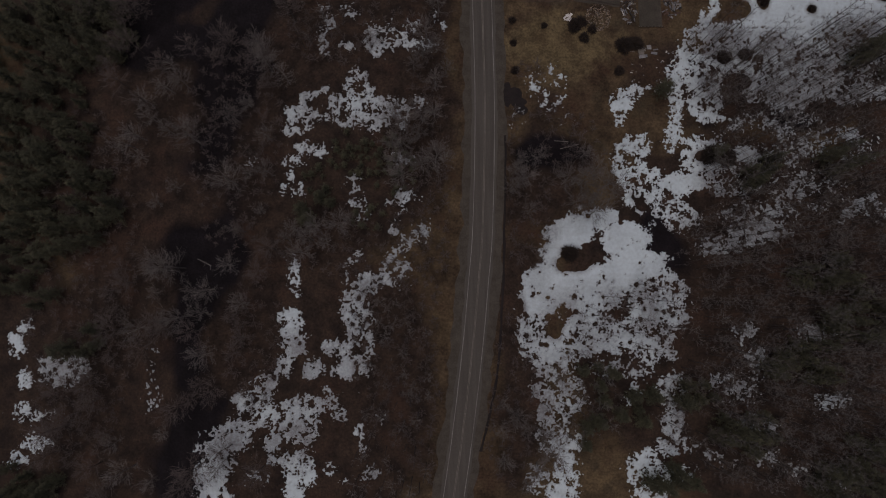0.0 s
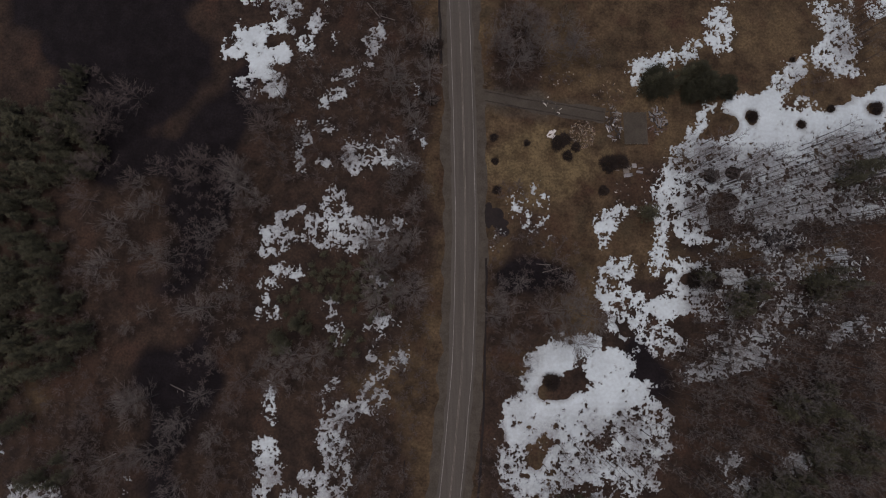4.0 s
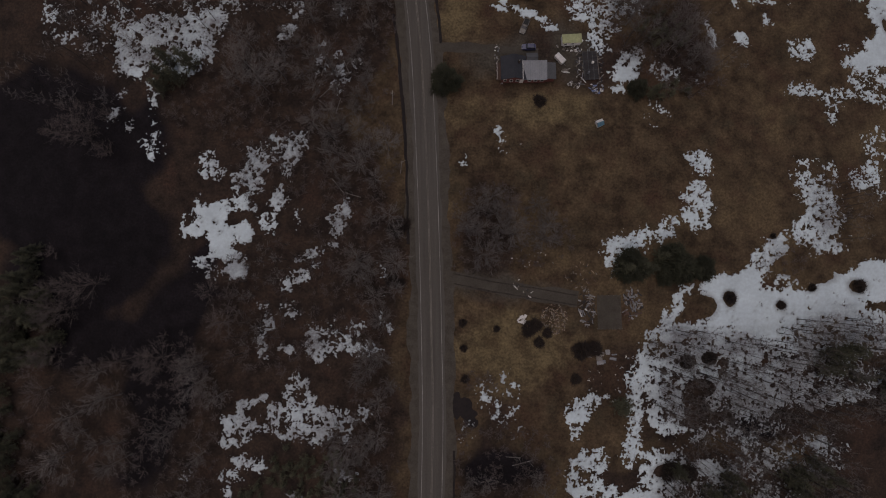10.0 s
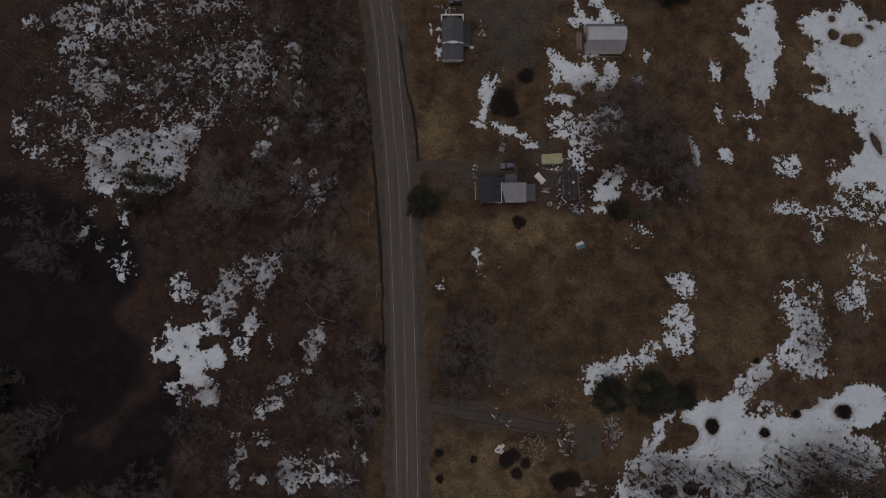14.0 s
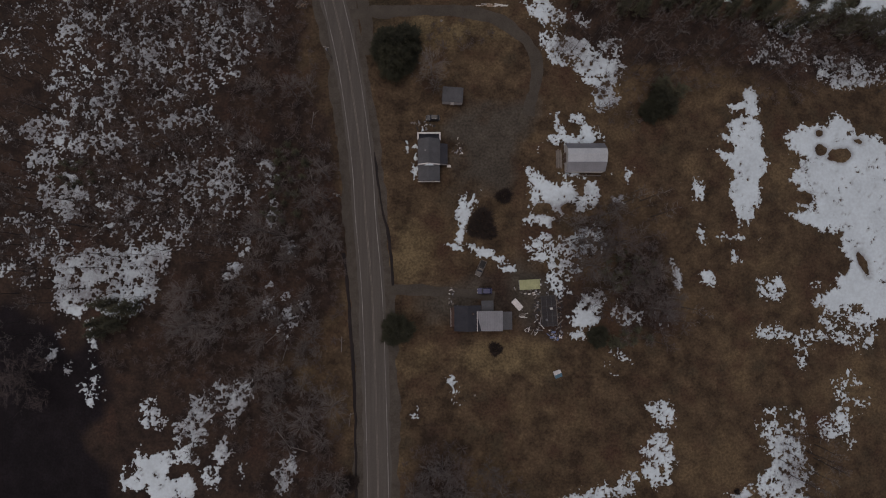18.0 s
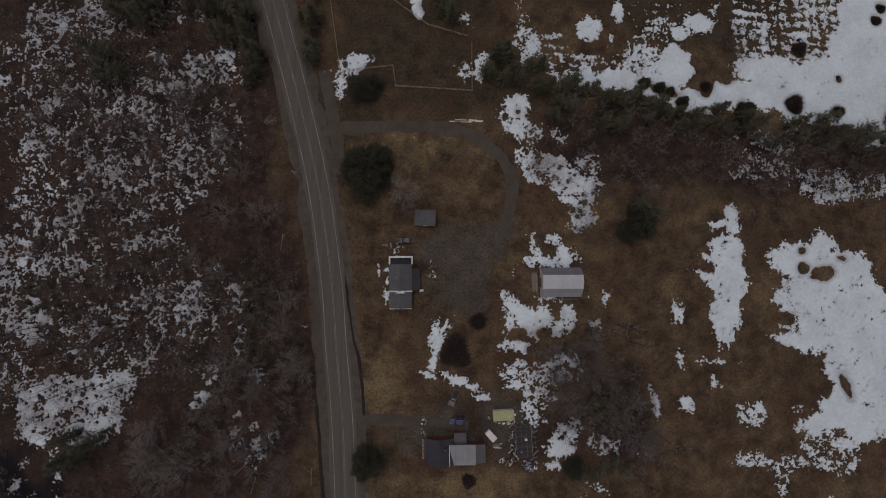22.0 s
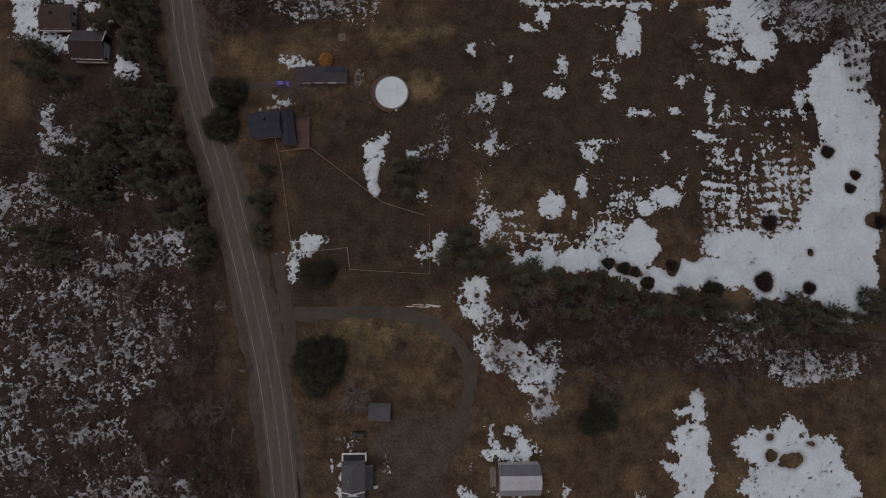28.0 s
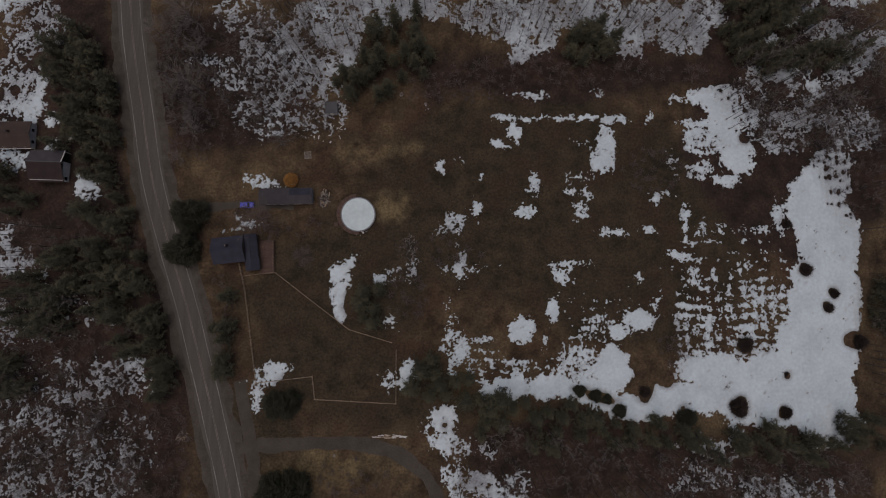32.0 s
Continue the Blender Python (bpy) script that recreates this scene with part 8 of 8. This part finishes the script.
def orange_tree():
    trunk, crown = bare_tree(61, 1.6, 1.5, 9, 5, 0, 3, 0.05)
    rnd = random.Random(8)
    for k in range(900):
        a, r = rnd.uniform(0, 6.28), 2.2 * math.sqrt(rnd.random())
        c = np.array([math.cos(a) * r, math.sin(a) * r, 0.5 + 1.5 * (1 - (r / 2.4) ** 2) * rnd.random()])
        crown.add(*spike(c, c + [rnd.uniform(-.35, .35), rnd.uniform(-.35, .35), rnd.uniform(0.05, .3)], 0.09))
    leaf = material("orange_dry_leaves", (0.42, 0.21, 0.06), (0.24, 0.115, 0.035), 0.3, 2, 0.9, 0)
    evergreen((trunk.mesh("trunk", BARK), crown.mesh("crown", leaf)), 19.8, 341.9, 1.0, "rounded shrub covered with dry orange leaves", "shrub")


def puddle(name, ovals, label, lift=0.03):
    a = np.array(ovals, float)
    reach = a[:, 2:4].max(1) + 2
    lo, hi = (a[:, :2] - reach[:, None]).min(0), (a[:, :2] + reach[:, None]).max(0)
    x, y = np.meshgrid(np.arange(lo[0], hi[0], 0.4), np.arange(lo[1], hi[1], 0.4))
    v = np.max([oval(x, y, e) for e in ovals], 0) + 0.6 * rough(x, y, 3, 33)
    z = land(x, y) + np.clip(v * 0.3, -0.15, lift)
    keep = np.maximum(np.maximum(v[:-1, :-1], v[1:, :-1]), np.maximum(v[:-1, 1:], v[1:, 1:])) > 0
    return sheet(name, x, y, z, DITCH_MUD, keep)[0], label


me, label = puddle("roadside_pool", [(22.0, 65.0, 1.6, 2.3, 0), (23.8, 63.2, 2.6, 2.6, 0), (25.5, 60.4, 2.6, 1.6, 0), (21.7, 61.1, 1.2, 2.8, 0), (26.2, 58.0, 2.1, 1.7, 0)], "dark pool of meltwater beside the road")
tagged(new("roadside_pool", me), label, "water", kind="structure")
brown_house()
play_house()
vehicle("car", 46.2, 174.2, 180, paint("dark_blue_paint", 0.03, 0.036, 0.10), "dark blue estate car parked behind the red house", 4.5, 1.85)
vehicle("pickup_truck", 45.1, 181.1, -114, paint("dusty_grey_paint", 0.10, 0.092, 0.085), "dusty grey-tan pickup with an open cargo bed", 5.0, 1.95, True, 1.6)
vehicle("car", 6.6, 334.3, 0, paint("bright_blue_paint", 0.02, 0.03, 0.42), "bright blue car parked on the dirt driveway", 4.1, 1.75)
vehicle("car", 30.7, 227.9, 180, paint("black_paint", 0.008, 0.008, 0.009), "black car parked behind the grey house", 4.2, 1.8)
pool()
orange_tree()

# fences of the yard by the dark-roofed house
fence([(4.4, 317.5), (6.5, 308.9), (10.5, 281.3)], "pale timber fence along the roadside of the yard")
fence([(10.5, 281.3), (27.0, 283.0), (27.8, 276.4), (51.7, 274.8), (51.8, 290.5)], "pale timber fence stepping round the garden's lower end")
fence([(6.3, 312.8), (15.4, 313.9), (29.2, 303.2), (37.8, 296.6), (50.6, 292.6)], "pale timber fence running slantwise across the garden")
for px, py in ((-1.4, 248.0), (2.4, 203.0)):
    utility_pole(px, py)

# heaps, scrap and stacks
mixed = [TIMBER, CHARRED, TRIM, GREY_WALL, TIN_DULL]


def burnt_trailer():
    root = base("burnt_trailer", 65.8, 168.1, 3)
    part("floor", block(-2.3, 2.3, -4.6, 4.6, 0.45, 0.55), CHARRED, root)
    for x in (-2.3, -0.75, 0.75, 2.25):
        part("frame_rail", block(x - 0.07, x + 0.07, -4.8, 4.8, 0.56, 0.72), TIMBER if x > 2 else SHINGLE_GREY, root)
    for k in range(10):
        y = -4.5 + k
        part("cross_beam", block(-2.2, 2.2, y - 0.05, y + 0.05, 0.73, 0.82), SHINGLE if k % 3 else SHINGLE_GREY, root)
    part("stove", block(0.1, 0.8, 0.4, 1.0, 0.83, 1.5, 0.04), TRIM, root, "pale burnt-out stove")
    part("water_tank", drum(0.3, 0.83, 1.9, 12, x=-1.2, y=-2.6), TIN_DULL, root, "dull metal water tank")
    for s in (-1, 1):
        for y in (-0.6, 0.5):
            wheel = part("wheel", rod((s * 2.05, y, 0.33), (s * 2.25, y, 0.33), 0.33, 14), RUBBER, root)
            part("rim", rod((s * 2.03, y, 0.33), (s * 2.27, y, 0.33), 0.18, 10), STEEL, wheel)
    part("tow_bar", block(-0.1, 0.1, 4.6, 5.9, 0.4, 0.55), STEEL, root)
    tagged(root, "burnt-out trailer, its charred floor and frame laid bare", "trailer")


burnt_trailer()
heap("scrap_heap", 62.6, 168.1, "charred strips and scrap beside the burnt trailer", "scrap", 1, 50, (1.4, 6.0), [CHARRED, CHARRED, TIMBER, SHINGLE, TRIM, TIN_DULL], (0.4, 2.6), 0.3, 0.4, 0, None, "beam")
heap("scrap_heap", 68.8, 168.1, "charred boards and scrap on the burnt trailer's far side", "scrap", 22, 40, (1.0, 5.6), [CHARRED, CHARRED, TIMBER, SHINGLE], (0.4, 2.2), 0.3, 0.3, 0, None, "beam")
heap("scrap_heap", 67.6, 161.0, "loose pale and blue scrap at the frame's end", "scrap", 2, 34, (2.2, 1.6), [TIN, TRIM, paint("blue_scrap", 0.1, 0.15, 0.3), CHARRED], (0.4, 1.3), 0.6, 0.4)
heap("scrap_heap", 60.2, 173.6, "row of pale rubbish along the camper's side", "scrap", 3, 26, (3.4, 0.7), [TRIM, CHARRED, TIN, TIMBER], (0.3, 0.9), 0.5, 0.4)
heap("scrap_heap", 62.1, 92.0, "heap of grey boards and rubbish beside the old floor", "scrap", 4, 84, (2.4, 6.0), [TIMBER, CHARRED, CHARRED, CHARRED, TRIM, GREY_WALL, TIN_DULL, DECK], (0.3, 1.9), 0.45, 0.6)
heap("scrap_heap", 76.6, 93.2, "heap of pale broken sheets and boards", "scrap", 5, 70, (3.2, 5.0), [TIN, GREY_WALL, TIN_DULL, TIMBER, CHARRED, CHARRED, CHARRED, DECK], (0.5, 2.4), 0.6, 0.4)
heap("brush_pile", 52.0, 88.6, "pile of pale cut branches on the tan lawn", "brush pile", 6, 260, (4.2, 4.6), [PALE_WOOD, TIMBER, DECK], (0.25, 0.8), 0.2, 0.5, piece="branch")
heap("slab_stack", 66.4, 77.0, "stacked grey panels and slabs on the ground", "panels", 7, 14, (4.2, 2.4), [TIN_DULL, GREY_WALL, TIMBER], (1.3, 2.4), 1.9, 0.3, 0, 0, "panel")
heap("firewood_heap", 30.0, 336.2, "tumbled firewood and boards at the shed's end", "firewood", 8, 46, (1.5, 2.6), [PALE_WOOD, CHARRED, TIMBER], (0.5, 2.2), 0.3, 0.6, piece="log")
heap("brush_pile", 56.5, 320.5, "dark heap of twigs and cut brush", "brush pile", 9, 70, (2.2, 5.5), [CHARRED, TIMBER, BARK], (0.4, 1.6), 0.16, 0.5, 20, piece="branch")
heap("lumber_stack", 50.0, 265.2, "long stack of pale snowy poles beside the driveway", "lumber", 10, 16, (4.4, 0.6), [PALE_WOOD, TRIM, TRIM], (1.5, 3.5), 0.3, 0.3, 0, -6, "pole")
heap("scrap_heap", -11.0, 265.6, "brown heap of broken branches on the road's edge", "brush pile", 11, 40, (1.8, 1.6), [PALE_WOOD, DECK, BARK], (0.5, 1.5), 0.2, 0.6, piece="branch")
heap("rubbish", 46.5, 107.0, "scattered pale rubbish over the grass", "rubbish", 12, 18, (9.0, 3.0), [TRIM, TIN_DULL, TIMBER, TIMBER], (0.2, 0.6), 0.4, 0.0, piece="scrap")
heap("rubbish", 43.8, 96.5, "few pale and dark boards beside the dirt track", "rubbish", 13, 12, (2.0, 1.8), [TRIM, CHARRED, TIMBER], (0.4, 1.3), 0.3, 0.1)
heap("rubbish", 42.2, 88.6, "torn white sheeting lying on the lawn", "rubbish", 14, 7, (1.2, 1.6), [TRIM], (1.0, 1.8), 0.9, 0.1, piece="sheet")
heap("rubbish", 34.5, 358.0, "zigzag of pale boards below the small shed", "rubbish", 15, 9, (0.9, 3.2), [TRIM, TIMBER], (0.8, 1.6), 0.2, 0.1)
heap("rubbish", 29.4, 356.0, "pale oddments strewn along the wood's edge", "rubbish", 16, 30, (3.0, 8.0), [TRIM, TIMBER, GREY_WALL], (0.2, 0.9), 0.4, 0.0)
heap("rubbish", 70.0, 71.0, "pale rubble strewn down to the snow", "rubbish", 17, 50, (9.0, 8.0), [TRIM, TIMBER, TIN], (0.2, 0.8), 0.5, 0.0, piece="scrap")
heap("rubbish", 36.0, 172.6, "clutter against the house's side porch", "rubbish", 18, 18, (1.0, 3.0), mixed, (0.3, 1.0), 0.4, 0.3)
heap("rubbish", 27.5, 225.8, "clutter on the ground behind the grey house", "rubbish", 19, 22, (4.0, 1.6), mixed, (0.3, 1.1), 0.6, 0.3)
heap("rubbish", 38.5, 218.5, "clutter beside the grey house's steps", "rubbish", 20, 18, (1.8, 3.4), mixed, (0.3, 0.9), 0.4, 0.3)
heap("rubbish", 57.8, 166.5, "loose boards beside the house's end", "rubbish", 21, 8, (1.2, 1.0), [TIMBER, TRIM], (1.2, 2.2), 0.2, 0.1, 0, 0)

pallet = base("pallet", 24.6, 349.8, 4)
for k in range(7):
    part("slat", block(-1.1, 1.1, -1.1 + 0.33 * k, -0.9 + 0.33 * k, 0.1, 0.13), TIMBER, pallet)
for x in (-1.0, 0.0, 0.9):
    part("bearer", block(x, x + 0.1, -1.1, 1.1, -0.02, 0.1), PALE_WOOD, pallet)
tagged(pallet, "pale slatted pallet lying on the brown ground", "pallet")

old_floor = base("old_floor", 69.0, 90.5)
for k in range(19):
    x = -3.7 + 0.39 * k
    part("plank", block(x, x + 0.36, -5.2 + 0.15 * math.sin(k * 2.1), 5.2 + 0.15 * math.cos(k * 1.7), 0.12, 0.18), DIRT if k < 14 else GRAVEL, old_floor)
for y in (-5.0, 0.0, 5.0):
    part("joist", block(-3.8, 3.8, y - 0.1, y + 0.1, -0.1, 0.12), TIMBER, old_floor)
tagged(old_floor, "bare plank floor left from a torn-down building", "floor platform")

for k, (bx, by, size) in enumerate(((43.0, 143.0, 0.4), (86.5, 203.0, 0.6), (53.5, 369.0, 0.8), (61.0, 366.0, 0.5), (33.5, 260.0, 0.5), (92.0, 300.0, 0.4))):
    stone(bx, by, size, k)

# bushes and single evergreens that stand apart
DARK_NEEDLE = material("dark_evergreen_needles", (0.040, 0.041, 0.024), (0.018, 0.019, 0.012), 0.5, 3, 0.85, 0, object_vary=0.3)
RUSSET = material("russet_bush_twigs", (0.036, 0.026, 0.021), (0.014, 0.010, 0.009), 0.4, 2, 0.9, 0, object_vary=0.3)
round_kinds = meshes_of([dome(71, 3.0, 4.2, 11000, 0.42, 0.06, 0.4), dome(72, 2.8, 3.8, 10000, 0.42, 0.06, 0.4)], DARK_NEEDLE)
bush_kinds = meshes_of([dome(73, 0.8, 0.8, 1500, 0.3, 0.035), dome(74, 0.75, 0.7, 1400, 0.3, 0.035)], RUSSET)
for k, (bx, by, size) in enumerate(((19.7, 162.9, 1.45), (19.0, 245.5, 1.9), (21.0, 250.5, 2.0), (16.5, 250.5, 1.7), (102.2, 232.3, 1.5), (99.0, 230.0, 1.1), (80.2, 160.3, 0.95), (16.6, 275.3, 1.25), (20.0, 275.6, 1.2), (-11.7, 320.8, 1.65), (-10.0, 331.2, 1.6),
                                    (87.0, 101.5, 1.1), (92.5, 103.0, 1.3), (98.0, 103.5, 1.2), (75.7, 104.3, 1.6), (88.8, 105.3, 1.8))):
    evergreen(round_kinds[k % 2], bx, by, size, "dense rounded dark evergreen tree standing on its own", "tree", 0.85)
for k, (bx, by, size) in enumerate(((24.0, 87.8, 1.3), (24.2, 80.2, 1.25), (24.5, 71.0, 1.35), (34.3, 85.9, 1.15), (47.1, 81.7, 1.7), (44.2, 85.8, 2.6), (46.4, 87.0, 2.0), (49.8, 84.5, 1.7), (52.5, 203.3, 2.5), (49.3, 156.8, 2.2),
                                    (45.5, 196.0, 3.6), (47.5, 192.5, 3.0), (43.5, 193.0, 2.6), (60.0, 79.0, 3.0), (64.0, 79.5, 2.4), (58.0, 70.5, 1.8), (3.5, 116.5, 2.4), (6.0, 118.0, 2.6), (2.5, 101.0, 2.2), (5.0, 100.0, 1.8))):
    evergreen(bush_kinds[k % 2], bx, by, size, "dark rounded bush on the winter lawn", "shrub", 0.7)
for k, (bx, by, size) in enumerate(((159.2, 290.2, 2.4), (155.8, 271.4, 3.0), (171.2, 269.2, 1.9), (172.0, 280.9, 0.8), (181.0, 313.0, 1.9), (190.1, 305.4, 1.6), (187.8, 301.0, 1.6), (175.8, 327.7, 1.5), (126.6, 276.8, 1.8), (197.6, 290.2, 2.4))):
    evergreen(bush_kinds[k % 2], bx, by, size, "dark leafless bush in a melted hollow of snow", "shrub", 0.9)

for k, (bx, by, size) in enumerate(((106.9, 94.2, 1.9), (90.9, 41.8, 3.2), (92.4, 75.1, 2.0), (99.6, 76.0, 2.0), (133.5, 97.2, 1.3), (149.0, 97.5, 2.2), (123.2, 91.9, 1.4), (121.9, 113.5, 1.0), (40.3, 12.0, 2.6), (85.9, 42.7, 3.2))):
    evergreen(bush_kinds[k % 2], bx, by, size, "dark bush in a melted hollow of the slope", "shrub", 0.9)

for k, (bx, by, size) in enumerate(((106.6, 277.6, 0.55), (111.4, 276.0, 0.60), (118.6, 271.4, 0.60), (138.9, 268.8, 0.95), (114.9, 274.9, 0.45))):
    evergreen(round_kinds[k % 2], bx, by, size, "dark evergreen bush at the edge of the snowfield", "shrub", 0.8)

# wheel ruts of the dirt track
RUT = material("damp_rut_soil", (0.046, 0.038, 0.032), (0.024, 0.019, 0.016), 0.6, 1.5, 0.95, 0.4)
for shift in (-1.7, 1.3):
    ribbon("wheel_rut", spline([(21.5, 101.6 + shift), (32.0, 99.2 + shift), (43.0, 97.3 + shift), (59.4, 94.4 + shift)], 1.2), -0.6, 0.6, 0.085, RUT, "dark wheel rut pressed into the dirt track", "wheel rut", 0.25, 64, 3)

# ditches along the road
DITCH = DITCH_MUD
ribbon("ditch", spline([(3.4, 186), (4.6, 176), (6.2, 158), (7.2, 140), (7.7, 112)], 1.5), -0.75, 0.85, 0.085, DITCH, "dark wet ditch along the road's edge", "ditch", 0.5, 61, 3)
ribbon("ditch", spline([(12.4, 217.3), (14.8, 201.3), (17.6, 187.3), (18.4, 176)], 1.5), -0.7, 0.75, 0.085, DITCH, "dark wet ditch along the road's edge", "ditch", 0.4, 62, 3)
ribbon("ditch", spline([(21.0, 49.8), (20.6, 33.4), (18.6, -10), (15.8, -31.1), (11.8, -48.0)], 1.5), -0.6, 0.7, 0.085, DITCH, "dark wet ditch along the road's edge", "ditch", 0.5, 63, 3)

# single large leafless trees in the yards
HAZE = material("fine_brown_twigs", (0.115, 0.094, 0.087), (0.048, 0.039, 0.036), 0.4, 3, 0.9, 0, object_vary=0.3)
wide_kinds = meshes_of([bare_tree(81, 7.5, 6.0, 30, 7, 6, 1, 0.2, 0.02), bare_tree(82, 6.5, 5.5, 28, 7, 6, 1, 0.18, 0.02)], HAZE, DARK_BARK)
for k, (bx, by, size) in enumerate(((12.6, 329.8, 1.15), (24.9, 318.3, 0.7), (86.2, 188.6, 1.1), (93.0, 178.6, 1.2), (100.6, 167.8, 0.9), (27.0, 116.6, 0.8), (38.0, 123.9, 0.8))):
    root = new("bare_tree")
    root.matrix_world = pose(bx, by, float(land(bx, by)), 0, 0, 67 * k) @ Matrix.Diagonal((size, size, size, 1))
    for piece, me in zip(("trunk", "crown"), wide_kinds[k % 2]):
        new(piece, me).parent = root
    tagged(root, "large leafless tree with a haze of fine brown twigs", "tree")


def fallen_log(x, y, turn, long, thick):
    root = base("fallen_log", x, y, turn)
    part("stem", rod((-long / 2, 0, thick), (long / 2, 0.06 * long, thick + 0.1), thick, 7), PALE_BARK, root)
    rnd = random.Random(int(x * 31 + y))
    for k in range(4):
        q = long * rnd.uniform(-0.1, 0.45)
        s = rnd.choice((-1, 1))
        part("branch", rod((q, 0.03 * long, thick), (q + rnd.uniform(0.5, 1.1), s * rnd.uniform(0.5, 1.3), thick + rnd.uniform(0.1, 0.6)), thick * 0.35, 4), PALE_BARK, root)
    tagged(root, "pale fallen tree stem with broken branches on leaf litter", "fallen log", "fallen stems by the road")


PALE_BARK = material("pale_weathered_bark", (0.22, 0.205, 0.195), (0.10, 0.092, 0.088), 0.15, 1.2, 0.9, 0.3)
for x, y, turn, long in ((-5.9, 205.1, 84, 4.5), (-6.7, 227.7, 80, 5.0), (-7.2, 211.3, 100, 4.0), (-16.4, 206.8, 60, 5.5), (-18.5, 168.7, 70, 6.0), (-11.4, 168.6, 110, 5.0), (-13.8, 130.4, 125, 6.5), (-9.4, 127.7, 160, 5.0), (3.1, 158.4, 85, 4.5), (5.7, 136.1, 80, 4.0), (-17.7, 160.7, 40, 6.0), (-14.0, 155.9, 70, 5.0), (-114.9, 94.2, 75, 7.0), (-75.0, 10.6, -30, 5.0), (-96.7, -10.5, 20, 6.0), (41.2, 45.7, 10, 6.0), (38.6, 47.5, -8, 4.5)):
    fallen_log(x, y, turn, long, 0.11)

heap("rubbish", 37.6, 166.4, "clutter along the red house's west side", "rubbish", 31, 26, (1.0, 4.0), mixed, (0.2, 0.9), 0.4, 0.3)
heap("rubbish", 58.3, 174.9, "small clutter between camper and house", "rubbish", 32, 20, (3.0, 1.0), mixed, (0.2, 0.8), 0.4, 0.2)
heap("rubbish", 60.6, 162.1, "loose pale boards south of the burnt trailer", "rubbish", 33, 16, (2.4, 1.0), [TIMBER, CHARRED, TRIM], (0.4, 1.4), 0.25, 0.2)
heap("rubbish", 60.5, 101.8, "branches and litter strewn beside the dirt track", "rubbish", 34, 46, (5.0, 4.0), [TIMBER, DECK, PALE_WOOD, CHARRED], (0.2, 1.0), 0.2, 0.0, piece="scrap")
heap("rubbish", 41.5, 99.5, "few boards dumped beside the dirt track", "rubbish", 35, 10, (2.0, 1.6), [TRIM, CHARRED, TIMBER], (0.3, 1.6), 0.25, 0.1)
heap("rubbish", 41.2, 326.0, "pool gear and oddments beside the pool", "rubbish", 36, 16, (2.6, 1.4), [TRIM, CHARRED, STEEL], (0.2, 0.7), 0.3, 0.2)
heap("rubbish", 29.8, 335.8, "tumbled dark scrap by the long shed", "rubbish", 37, 26, (1.6, 2.6), [CHARRED, TIMBER, DECK], (0.3, 1.2), 0.3, 0.3)
heap("brush_pile", 55.0, 320.7, "dark brush and cut branches on the grass", "brush pile", 38, 90, (3.6, 4.4), [CHARRED, BARK, DECK, DECK], (0.3, 1.2), 0.14, 0.4, piece="branch")
